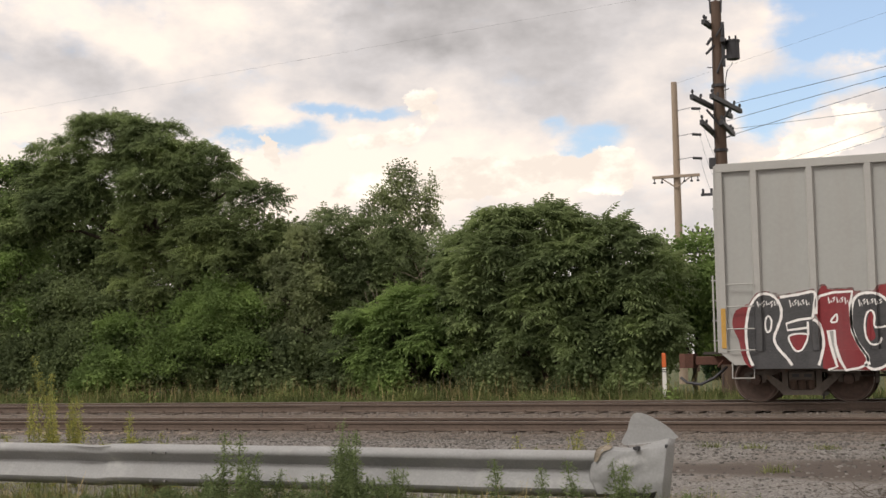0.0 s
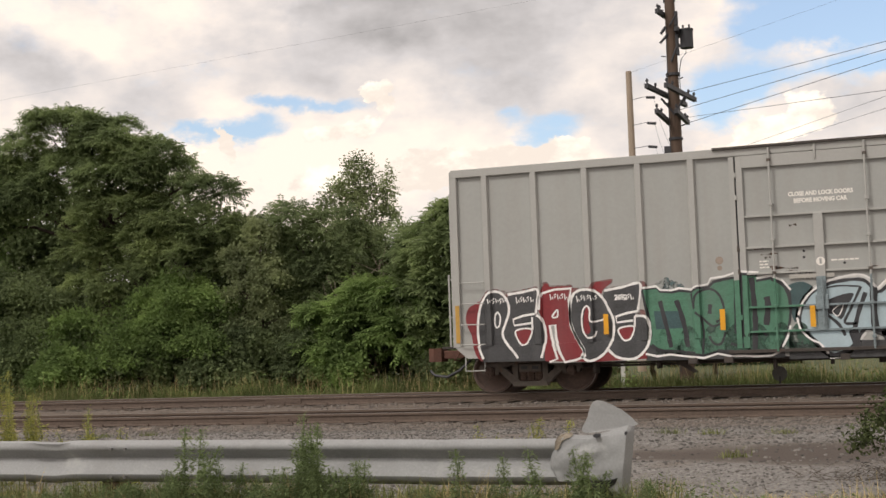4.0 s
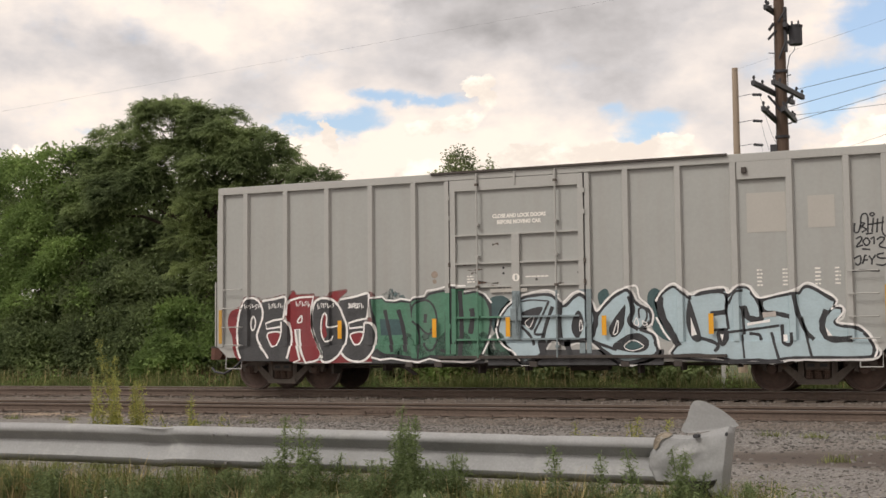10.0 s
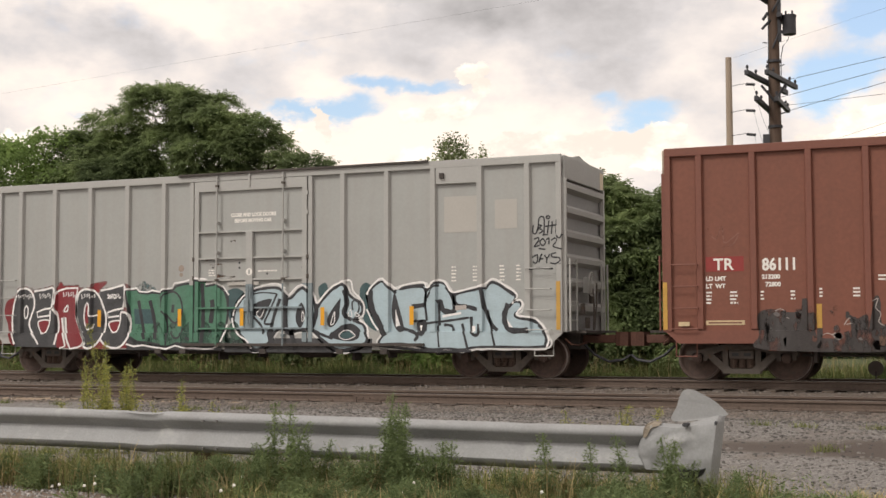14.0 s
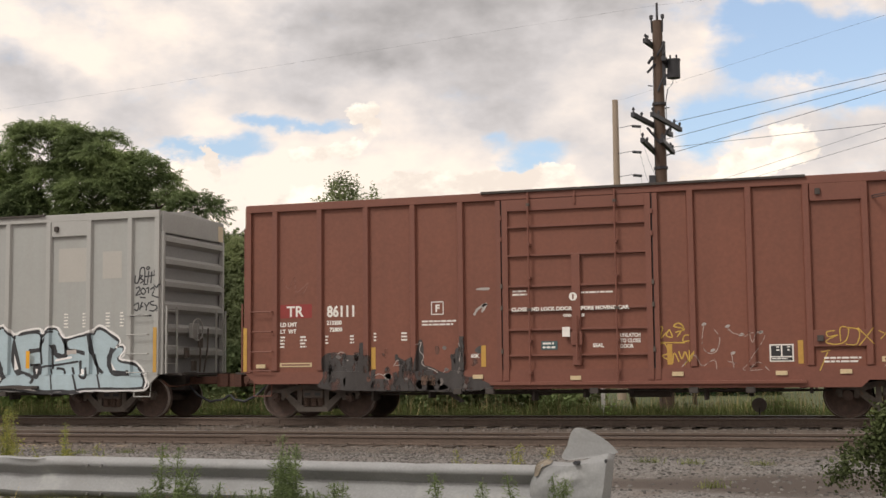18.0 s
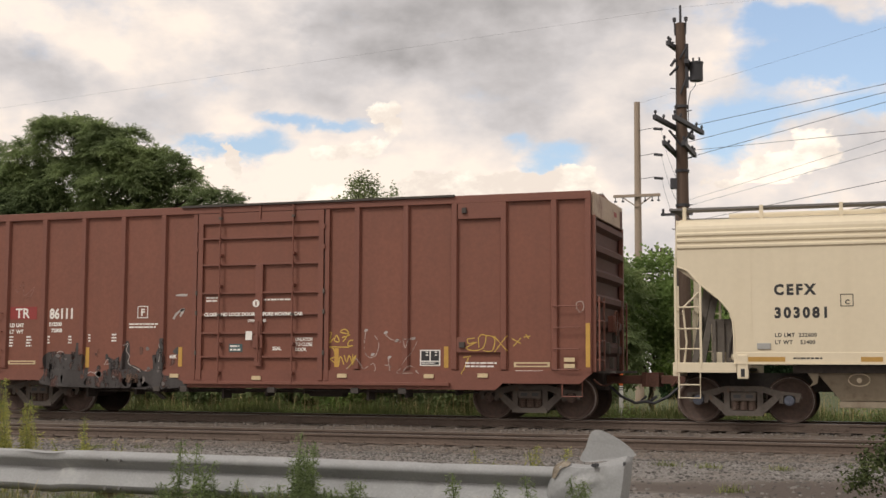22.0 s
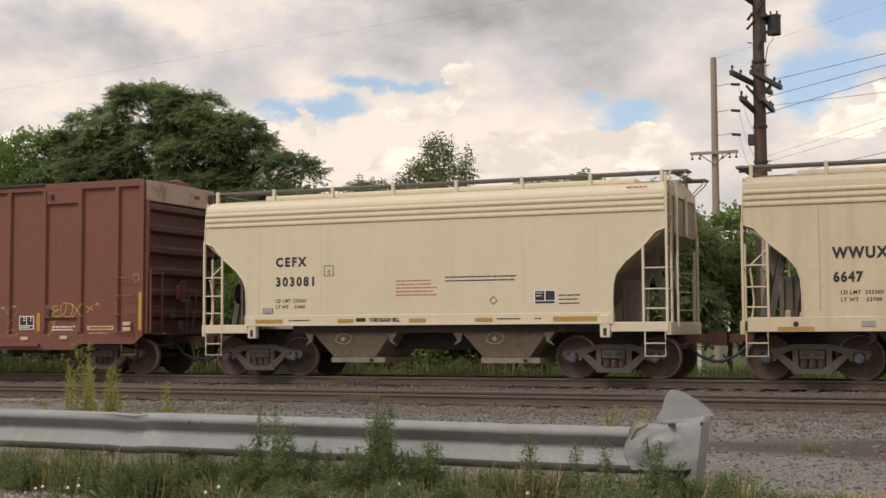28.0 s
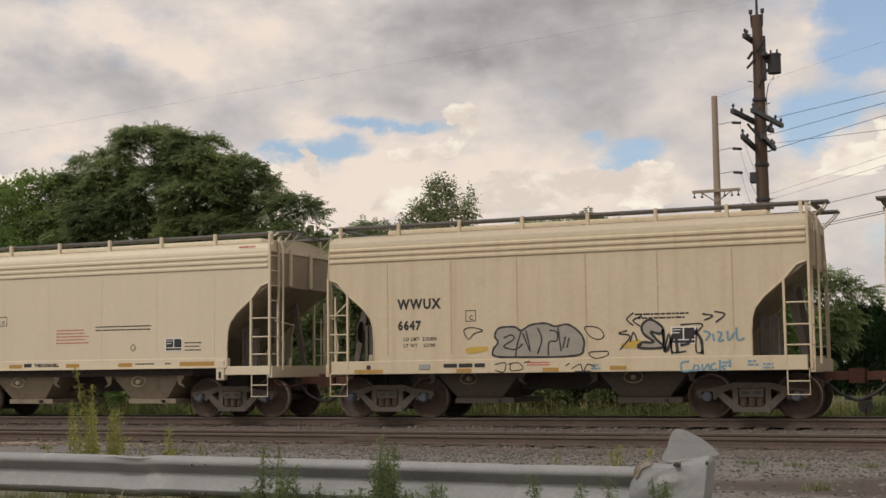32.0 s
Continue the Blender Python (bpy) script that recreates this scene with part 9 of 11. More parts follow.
for u, z in ((-8.5, 2.65), (-8.5, 2.53), (-7.75, 2.38)):
    part("bolt_hole", rod(bmesh.new(), (u - GREY_C, FACE - 0.021, z), (u - GREY_C, FACE - 0.01, z), 0.026, 10), M["black"], GREY)

# stencils, brown car
b = FACE - 0.004
decal(BROWN, BROWN_C, 2.44, 3.20, 2.20, 2.50, M["redpatch"], FACE - 0.001, "number_board", "red patch behind the lettering")
writing("TR", 0.235, M["white"], BROWN, (2.60 - BROWN_C, b - 0.004, 2.235), bold=0.006, wide=1.0)
writing("86111", 0.235, M["white"], BROWN, (3.56 - BROWN_C, b, 2.215), bold=0.012, wide=0.84)
writing("LD LMT", 0.085, M["white"], BROWN, (2.44 - BROWN_C, b, 2.02), bold=0.006)
writing("LT  WT", 0.085, M["white"], BROWN, (2.44 - BROWN_C, b, 1.87), bold=0.006)
writing("213200", 0.085, M["white"], BROWN, (3.55 - BROWN_C, b, 2.04), bold=0.006)
writing("72800", 0.085, M["white"], BROWN, (3.62 - BROWN_C, b, 1.89), bold=0.006)
for k, (u, z, w, n) in enumerate(((2.44, 1.80, 0.12, 4), (2.92, 1.80, 0.16, 4), (3.52, 1.80, 0.07, 3), (4.1, 1.80, 0.1, 3), (4.65, 1.84, 0.07, 3), (5.28, 1.84, 0.14, 3), (5.75, 2.08, 0.8, 2), (2.88, 1.0, 0.25, 3), (15.05, 1.03, 0.7, 1), (15.1, 0.95, 0.25, 3), (13.95, 1.2, 0.75, 2))):
    bars(BROWN, (u - BROWN_C, b, z), w, n, 0.07, 0.035, M["white"], seed=k)
fr = bmesh.new()
for x0, x1, z0, z1 in ((5.96, 6.24, 2.46, 2.48), (5.96, 6.24, 2.20, 2.22), (5.96, 5.98, 2.20, 2.48), (6.22, 6.24, 2.20, 2.48)):
    box(fr, x0 - BROWN_C, x1 - BROWN_C, b - 0.003, b, z0, z1)
part("plate_mark", fr, M["white"], BROWN)
writing("F", 0.15, M["white"], BROWN, (6.05 - BROWN_C, b, 2.265), bold=0.008)
d = FACE - 0.022
writing("CLOSE AND LOCK DOORS BEFORE MOVING CAR", 0.075, M["white"], BROWN, (7.75 - BROWN_C, -HALF - 0.012, 2.225), bold=0.005, wide=1.05)
writing("OPEN CLOSE", 0.055, M["white"], BROWN, (8.84 - BROWN_C, d - 0.045, 2.09), bold=0.003)
writing("SEAL", 0.075, M["white"], BROWN, (9.44 - BROWN_C, d, 1.46), bold=0.005)
for k, t in enumerate(("UNLATCH", "TO CLOSE", "DOOR")):
    writing(t, 0.075, M["white"], BROWN, (10.0 - BROWN_C, d, 1.66 - 0.11 * k), bold=0.004, wide=0.85)
part("badge", rod(bmesh.new(), (9.06 - BROWN_C, FACE - 0.102, 2.50), (9.06 - BROWN_C, FACE - 0.097, 2.50), 0.085, 20), M["white"], BROWN)
part("badge_bar", boxed(9.045 - BROWN_C, 9.075 - BROWN_C, FACE - 0.107, FACE - 0.102, 2.45, 2.55), M["brown"], BROWN)
part("placard", boxed(8.83 - BROWN_C, 8.99 - BROWN_C, FACE - 0.135, FACE - 0.13, 1.68, 1.88), M["white"], BROWN, "torn white paper placard")
part("dark_plate", boxed(8.36 - BROWN_C, 8.70 - BROWN_C, d - 0.004, d, 1.42, 1.60), M["g_tealdark"], BROWN)
bars(BROWN, (8.39 - BROWN_C, d - 0.006, 1.57), 0.28, 2, 0.08, 0.04, M["white"], seed=8)
bars(BROWN, (9.2 - BROWN_C, d, 2.60), 0.75, 1, 0.05, 0.035, M["white"], seed=9)
bars(BROWN, (7.76 - BROWN_C, d, 2.66), 0.32, 2, 0.07, 0.035, M["white"], seed=10)
part("placard_frame", boxed(12.93 - BROWN_C, 13.39 - BROWN_C, b - 0.004, b, 1.12, 1.46), M["white"], BROWN)
for x0, x1, z0, z1 in ((12.96, 13.145, 1.23, 1.435), (13.175, 13.36, 1.23, 1.435), (12.96, 13.36, 1.145, 1.205)):
    part("placard_panel", boxed(x0 - BROWN_C, x1 - BROWN_C, b - 0.008, b - 0.004, z0, z1), M["black"], BROWN, "dark data panel")
bars(BROWN, (13.06 - BROWN_C, b - 0.010, 1.42), 0.06, 2, 0.06, 0.025, M["white"], seed=11)
bars(BROWN, (13.27 - BROWN_C, b - 0.010, 1.42), 0.06, 2, 0.06, 0.025, M["white"], seed=12)
bars(BROWN, (12.98 - BROWN_C, b - 0.010, 1.19), 0.34, 1, 0.05, 0.022, M["white"], seed=13)
for x0, x1, z0, z1 in ((2.43, 3.20, 1.13, 1.22), (15.01, 15.78, 1.10, 1.20)):
    part("stencil_bar", boxed(x0 - BROWN_C, x1 - BROWN_C, b - 0.004, b, z0, z1), M["cremestencil"], BROWN, "yellowed stencil bar")
    part("stencil_line", boxed(x0 + 0.05 - BROWN_C, x1 - 0.05 - BROWN_C, b - 0.007, b - 0.004, z0 + 0.03, z1 - 0.03), M["brownline"], BROWN)
for u, z0, z1 in ((4.64, 1.06, 1.53), (7.11, 1.09, 1.53), (10.99, 1.09, 1.50), (13.52, 1.08, 1.53)):
    decal(BROWN, BROWN_C, u - 0.05, u + 0.05, z0, z1, M["orangefade"], FACE - 0.003)
for u, z0, z1 in ((1.62, 1.04, 2.0), (16.60, 1.10, 2.0)):
    decal(BROWN, BROWN_C, u - 0.045, u + 0.045, z0, z1, M["orangefade"], -HALF - 0.002)
for u, z in ((2.0, 1.15), (7.0, 0.88), (11.15, 0.90), (13.15, 0.90), (14.35, 0.92), (9.08, 0.84), (16.21, 1.25), (16.21, 1.12)):
    part("small_plate", boxed(u - 0.11 - BROWN_C, u + 0.11 - BROWN_C, -HALF - 0.006, -HALF + 0.019, z - 0.04, z + 0.045), M["cremestencil"], BROWN)
part("patch_plate", boxed(5.75 - BROWN_C, 6.05 - BROWN_C, -HALF - 0.004, -HALF + 0.019, 0.72, 0.92), M["rustpaint"], BROWN)
part("end_sticker", boxed(16.67 - BROWN_C + 0.061, 16.67 - BROWN_C + 0.066, 0.55, 0.8, 4.42, 4.52), M["redpatch"], BROWN, "small red and white sticker")
writing("60K", 0.08, M["white"], BROWN, (6.83 - BROWN_C, b, 1.28), bold=0.004)

# lettering and reflectors, hoppers
h = -HALF + 0.010
for car, c, x, rows in ((CEFX, CEFX_C, 20.31, (("CEFX", 2.525, 0.20), ("303081", 2.075, 0.20))), (WWUX, WWUX_C, 32.62, (("WWUX", 2.40, 0.215), ("6647", 1.945, 0.19)))):
    for t, z, s in rows:
        writing(t, s, M["black"], car, (x - c, h, z), bold=0.014, spread=1.36 if t in ("CEFX", "303081") else 1.22, wide=0.95 if car is CEFX else 0.88)
for car, c, u, a, bb_ in ((CEFX, CEFX_C, 20.31, "232600", "53400"), (WWUX, WWUX_C, 32.75, "233300", "52700")):
    writing("LD LMT  " + a, 0.075, M["black"], car, (u - c, h, 1.70), bold=0.003, spread=1.1)
    writing("LT WT    " + bb_, 0.075, M["black"], car, (u - c, h, 1.56), bold=0.003, spread=1.1)
for car, c, u0, z0 in ((CEFX, CEFX_C, 21.55, 2.28), (WWUX, WWUX_C, 34.22, 2.09)):
    fr = bmesh.new()
    for x0, x1, y0, y1 in ((0, 0.24, 0, 0.014), (0, 0.24, 0.226, 0.24), (0, 0.014, 0, 0.24), (0.226, 0.24, 0, 0.24)):
        box(fr, u0 + x0 - c, u0 + x1 - c, h - 0.003, h, z0 + y0, z0 + y1)
    part("plate_mark", fr, M["black"], car)
    writing("C", 0.09, M["black"], car, (u0 + 0.085 - c, h, z0 + 0.04), bold=0.004)
bars(CEFX, (23.33 - CEFX_C, h, 2.15), 1.0, 5, 0.078, 0.03, M["redfaint"], seed=21, label="red warning stencil")
bars(CEFX, (24.51 - CEFX_C, h, 2.21), 1.64, 2, 0.08, 0.028, M["black"], seed=22)
bars(WWUX, (37.95 - WWUX_C, h, 2.16), 1.15, 2, 0.08, 0.035, M["black"], seed=23)
bars(CEFX, (27.08 - CEFX_C, h, 1.78), 0.5, 3, 0.085, 0.026, M["black"], seed=24)
bars(CEFX, (28.55 - CEFX_C, -HALF - 0.002 + 0.02, 3.98), 0.5, 1, 0.06, 0.03, M["red"], seed=25)
for car, c, x0, x1, z0, z1 in ((CEFX, CEFX_C, 26.53, 27.02, 1.58, 1.88), (WWUX, WWUX_C, 38.69, 39.19, 1.52, 1.87), (LAST, LAST_C, 50.4, 50.9, 1.58, 1.88)):
    p = part("data_panel", boxed(x0 - c, x1 - c, h - 0.004, h, z0, z1), M["white"], car, "black and white data panel")
    for q in ((0.06, 0.47, 0.29, 0.94), (0.53, 0.94, 0.29, 0.94), (0.06, 0.94, 0.07, 0.22)):
        part("panel_field", boxed(x0 + q[0] * (x1 - x0) - c, x0 + q[1] * (x1 - x0) - c, h - 0.008, h - 0.004, z0 + q[2] * (z1 - z0), z0 + q[3] * (z1 - z0)), M["black"], p)
    bars(p, (x0 + 0.05 - c, h - 0.010, z1 - 0.05), 0.15, 2, 0.06, 0.02, M["white"], seed=26)
dia = bmesh.new()
for k in range(4):
    a, q = k * math.pi / 2, (k + 1) * math.pi / 2
    p0, p1 = Vector((25.62 - CEFX_C + 0.085 * math.cos(a), h - 0.004, 1.68 + 0.085 * math.sin(a))), Vector((25.62 - CEFX_C + 0.085 * math.cos(q), h - 0.004, 1.68 + 0.085 * math.sin(q)))
    rod(dia, p0, p1, 0.007, 4)
part("diamond_mark", dia, M["black"], CEFX)
for car, c, y0, spots in ((CEFX, CEFX_C, -HALF - 0.002, ((19.75, 20.5, 1.22, 1.31), (21.9, 22.3, 1.22, 1.31), (23.65, 24.05, 1.22, 1.31), (25.2, 25.6, 1.22, 1.31), (26.95, 27.9, 1.22, 1.32))),
                          (WWUX, WWUX_C, -HALF - 0.002, ((31.55, 32.25, 1.0, 1.08), (34.0, 34.35, 1.0, 1.08), (35.95, 36.3, 1.0, 1.08), (37.4, 37.75, 1.02, 1.1))),
                          (LAST, LAST_C, -HALF - 0.002, ((44.2, 45.0, 1.22, 1.31), (46.4, 46.8, 1.22, 1.31), (50.9, 51.8, 1.22, 1.31)))):
    for x0, x1, z0, z1 in spots:
        decal(car, c, x0, x1, z0, z1, M["ochre"], y0)
for k, (x0, x1) in enumerate(((20.65, 21.25), (25.7, 26.35), (26.55, 26.75))):
    bars(CEFX, (x0 - CEFX_C, -HALF - 0.002, 1.30), x1 - x0, 1, 0.05, 0.03, M["black"], seed=30 + k)
bars(CEFX, (22.36 - CEFX_C, -HALF - 0.002, 1.33), 0.26, 1, 0.05, 0.085, M["black"], seed=34)
writing("THROUGH SILL", 0.082, M["black"], CEFX, (22.68 - CEFX_C, -HALF - 0.003, 1.245), bold=0.006, wide=0.95)
bars(WWUX, (33.70 - WWUX_C, -HALF - 0.002, 1.19), 1.05, 1, 0.05, 0.085, M["black"], seed=35)
bars(WWUX, (35.6 - WWUX_C, -HALF - 0.002, 1.2), 0.6, 2, 0.05, 0.02, M["red"], seed=36)
for k, (x, z) in enumerate(((39.7, 1.16), (40.2, 1.18), (40.5, 1.12), (37.0, 1.14))):
    bars(WWUX, (x - WWUX_C, -HALF - 0.002, z), 0.22, 2, 0.07, 0.04, M["g_bluetag"], seed=40 + k)
for car, c, x, z in ((CEFX, CEFX_C, 20.1, 1.52), (WWUX, WWUX_C, 33.25, 1.13)):
    part("card_holder", boxed(x - 0.13 - c, x + 0.13 - c, -HALF - 0.014, -HALF + 0.012, z - 0.06, z + 0.06, 0.01), M["endgrey"], car, "small grey routing card holder")
part("hole", rod(bmesh.new(), (31.9 - WWUX_C, -HALF - 0.004, 1.13), (31.9 - WWUX_C, -HALF + 0.01, 1.13), 0.055, 14), M["black"], WWUX)



# ---- plants ----
def turned(v, yaw, pitch, roll):
    """Rotate each group of points: roll about x, pitch about y, yaw about z."""
    def m(a, i, j, v):
        c, s = np.cos(a)[:, None], np.sin(a)[:, None]
        w = v.copy()
        w[..., i], w[..., j] = v[..., i] * c - v[..., j] * s, v[..., i] * s + v[..., j] * c
        return w
    return m(yaw, 0, 1, m(pitch, 2, 0, m(roll, 1, 2, v)))


def frond(pairs, length, leaf, width, droop):
    """A compound leaf along +x: paired leaflets on a drooping rib. Points and quads."""
    v, f = [], []

    def blade(p, d, side):
        d = d / np.linalg.norm(d)
        n = np.cross(d, (0, 0, 1.0))
        n /= np.linalg.norm(n)
        k = len(v)
        mid = p + d * leaf * 0.45
        v.extend([p, mid + n * width, p + d * leaf - np.array((0, 0, 0.25 * leaf)), mid - n * width])
        f.append((k, k + 1, k + 2, k + 3))
    for i in range(pairs):
        t = (i + 0.6) / pairs
        p = np.array((length * t, 0, -droop * length * t * t))
        for s in (-1, 1):
            blade(p, np.array((0.45, s, -0.25)), s)
    blade(np.array((length, 0, -droop * length)), np.array((1, 0, -0.5)), 0)
    return np.array(v), np.array(f)


def sprig(leaves, spread, leaf, width):
    """A spray of simple leaves round a twig's end."""
    rng = np.random.default_rng(leaves)
    v, f = [], []
    for i in range(leaves):
        d = rng.normal(0, 1, 3)
        d[2] = d[2] * 0.6 - 0.15
        d /= np.linalg.norm(d)
        p = rng.normal(0, spread, 3)
        n = np.cross(d, rng.normal(0, 1, 3))
        n /= np.linalg.norm(n)
        k = len(v)
        v.extend([p, p + d * leaf * 0.5 + n * width, p + d * leaf, p + d * leaf * 0.5 - n * width])
        f.append((k, k + 1, k + 2, k + 3))
    return np.array(v), np.array(f)


def scatter(tmpl, pos, yaw, pitch, roll, size):
    v, f = tmpl
    n = len(pos)
    w = turned(np.repeat(v[None], n, 0) * size[:, None, None], yaw, pitch, roll) + pos[:, None]
    return w.reshape(-1, 3), (f[None] + (np.arange(n) * len(v))[:, None, None]).reshape(-1, f.shape[1])


def crown(lobes, count, rng, shell=0.55, clump=0.8, deep=0.6):
    """Places and outward ways of leaf sprays: domed clumps of foliage set over uneven lobes (x, y, z, rx, ry, rz), with dark gaps between them."""
    lobes = np.array(lobes, float)
    area = (lobes[:, 3] * lobes[:, 5])
    n = max(12, int(area.sum() * 8 / clump ** 2))
    k = rng.choice(len(lobes), n, p=area / area.sum())
    d = rng.normal(0, 1, (n, 3))
    d[:, 1] = np.where(rng.random(n) < 0.7, -np.abs(d[:, 1]), d[:, 1])
    d /= np.linalg.norm(d, axis=1)[:, None]
    d[:, 2] = np.where(d[:, 2] < -0.6, -d[:, 2], d[:, 2])
    r = (shell + (1.0 - shell) * rng.random(n) ** 0.5) * rng.uniform(0.80, 1.10, n)
    centre = lobes[k, :3] + d * lobes[k, 3:] * r[:, None]
    size = clump * rng.uniform(0.35, 1.0, n)
    c = rng.choice(n, count, p=size ** 2 / (size ** 2).sum())
    q = rng.normal(0, 0.75, (count, 3)) + d[c] * 0.55 + np.array((0, 0, 0.45))
    q /= np.linalg.norm(q, axis=1)[:, None]
    rr = rng.uniform(0.25, 1.0, count) ** 0.5
    pos = centre[c] + q * (size[c] * rr)[:, None] * np.array((1.0, 1.0, deep))
    return pos, q * 0.8 + d[c] * 0.4


def limb(bm, p, q, r0, r1, rng, n=5):
    p, q = Vector(p), Vector(q)
    last, lr = p, r0
    for i in range(1, n + 1):
        t = i / n
        nxt = p.lerp(q, t) + Vector(rng.normal(0, 0.04, 3)) * (q - p).length * (1 - t * 0.5) * (0 if i == n else 1)
        r = r0 + (r1 - r0) * t
        rod(bm, last, nxt, lr, 7, r)
        last, lr = nxt, r


def tree(name, at, lobes, count, leaf, material, label, seed, trunk=0.16, category="tree", flat=0.5, bark="bark", stems=1, size=(0.75, 1.25), shell=0.55, clump=0.8, deep=0.6):
    """Trunk and limbs reaching into each lobe, and a crown of many leaves."""
    rng = np.random.default_rng(seed)
    base = tagged(new(name), label, category)
    base.location = (at[0], at[1], level(at[0], at[1]))
    low = min(l[2] - l[5] for l in lobes)
    fork = Vector((0, 0, max(0.4, low + 0.3)))
    for s in range(stems):
        foot = Vector((rng.normal(0, 0.35), rng.normal(0, 0.2), -0.3)) if stems > 1 else Vector((0, 0, -0.3))
        bm = bmesh.new()
        limb(bm, foot, fork + Vector((foot.x * 1.5, foot.y, 0)), trunk, trunk * 0.7, rng)
        part("trunk" if stems == 1 else "stem", bm, M[bark], base, smooth=True)
    bm = bmesh.new()
    for l in lobes:
        c = Vector(l[:3])
        limb(bm, fork, c, trunk * 0.5, trunk * 0.14, rng)
        for _ in range(4):
            d = rng.normal(0, 1, 3)
            d[2] = abs(d[2]) * 0.7
            d = d / np.linalg.norm(d) * np.array(l[3:]) * 0.85
            limb(bm, fork.lerp(c, rng.uniform(0.55, 0.95)), c + Vector(d), trunk * 0.2, 0.012, rng, 4)
    part("limb", bm, M[bark], base, smooth=True)
    pos, d = crown(lobes, count, rng, shell, clump, deep)
    yaw = np.arctan2(d[:, 1], d[:, 0]) + rng.normal(0, 0.7, count)
    pitch = rng.normal(0.08, 0.28, count) - flat * np.arcsin(np.clip(d[:, 2], -1, 1)) * 0.6
    v, f = scatter(leaf, pos, yaw, pitch, rng.normal(0, 0.45, count), rng.uniform(*size, count))
    fast_mesh("crown", v, f, material, parent=base)
    return base


PINNATE = frond(4, 0.30, 0.115, 0.024, 0.18)
SUMAC = frond(5, 0.40, 0.155, 0.030, 0.28)
SPRAY = sprig(13, 0.15, 0.115, 0.036)
ROUND = sprig(10, 0.13, 0.11, 0.042)


def woods():
    # tall tree of heaven with a domed crown
    tree("tree", (-24.6, 37.0), [(-1.2, 0, 8.75, 1.5, 1.4, 0.75), (0.5, 0, 8.4, 1.3, 1.4, 0.7), (-2.9, 0.1, 8.1, 1.2, 1.3, 0.7), (1.8, 0.1, 7.6, 1.3, 1.3, 0.7), (-4.2, 0.2, 7.6, 1.1, 1.2, 0.7), (-0.6, 0.2, 7.3, 2.2, 1.5, 0.9),
                                 (3.1, 0.2, 6.9, 1.2, 1.1, 0.5), (4.2, 0.3, 6.45, 0.6, 0.7, 0.4), (-2.6, -0.2, 6.4, 1.9, 1.4, 1.0), (-4.6, -0.2, 6.0, 1.3, 1.3, 1.1), (-3.2, -0.6, 7.2, 1.4, 0.9, 0.7), (0.8, -0.6, 7.0, 1.4, 0.9, 0.6)],
         14500, PINNATE, M["leaf"], "tall spreading dark green tree with feathery leaves", 11, 0.17, clump=0.66)
    tree("tree", (-22.4, 36.6), [(-1.0, 0, 5.9, 1.6, 1.2, 0.7), (1.0, 0.1, 5.5, 1.4, 1.2, 0.7), (2.1, 0.1, 5.0, 0.9, 1.0, 0.6), (-0.2, -0.2, 4.8, 1.7, 1.1, 0.7), (-2.2, -0.1, 4.6, 1.3, 1.1, 0.7), (1.4, -0.3, 4.1, 1.4, 1.0, 0.6), (-0.9, -0.3, 3.7, 1.7, 1.0, 0.6)],
         5600, PINNATE, M["leafolive"], "olive green tree with feathery leaves under a taller one", 22, 0.14, clump=0.6)
    tree("tree", (-30.4, 36.8), [(0.4, 0, 7.4, 1.4, 1.3, 0.7), (-1.4, 0, 7.1, 1.6, 1.4, 0.9), (1.2, -0.2, 6.0, 1.3, 1.2, 0.9), (-0.4, -0.4, 5.3, 1.8, 1.3, 1.0), (1.0, -0.6, 4.2, 1.5, 1.2, 0.9), (-1.9, -0.3, 4.6, 1.6, 1.3, 1.2), (-0.4, -0.7, 3.0, 1.8, 1.2, 1.0), (1.7, -0.8, 2.8, 1.0, 1.0, 0.8)],
         4300, SPRAY, M["leaflight"], "bright green broadleaf tree at the wood's edge", 12, 0.18, clump=0.62)
    tree("tree", (-36.5, 39.0), [(0, 0, 6.8, 2.6, 2.0, 1.7), (2.5, 0, 5.0, 2.4, 1.8, 1.8), (-2.4, 0, 5.2, 2.4, 1.8, 1.8), (0, -0.5, 3.0, 3.2, 1.8, 2.0)], 2600, SPRAY, M["leaf"], "green broadleaf tree in the wood", 13, 0.2, size=(1.0, 1.5))
    tree("tree", (-43.5, 39.0), [(0, 0, 6.4, 2.8, 2.0, 1.8), (2.5, 0, 4.2, 2.6, 1.8, 2.0), (-2.6, 0, 4.6, 2.6, 1.8, 2.0), (0, -0.5, 2.4, 3.4, 1.8, 2.0)], 1500, SPRAY, M["leafdark"], "dark green broadleaf tree", 14, 0.2, size=(1.2, 1.8))
    # bright bushes before the tall tree
    tree("tree", (-20.9, 35.6), [(0, 0, 3.1, 0.9, 0.9, 0.6), (-1.0, 0, 2.7, 0.8, 0.8, 0.6), (0.9, 0.1, 2.6, 0.8, 0.8, 0.6), (-0.3, -0.4, 2.0, 1.3, 0.8, 0.6), (1.1, -0.3, 1.6, 0.9, 0.7, 0.6), (-1.3, -0.3, 1.5, 0.9, 0.7, 0.6)],
         2300, SPRAY, M["leaflight"], "bright green young broadleaf tree", 23, 0.08, stems=2, clump=0.5, size=(0.6, 1.05))
    tree("tree", (-27.6, 36.2), [(0, 0, 3.4, 1.3, 1.0, 0.7), (-1.3, 0, 2.8, 1.0, 0.9, 0.7), (1.3, 0, 3.0, 1.0, 0.9, 0.6), (0.2, -0.4, 2.0, 1.5, 0.9, 0.7)], 1700, SPRAY, M["leafdark"], "dark green young tree in the wood's shade", 24, 0.08, clump=0.5)
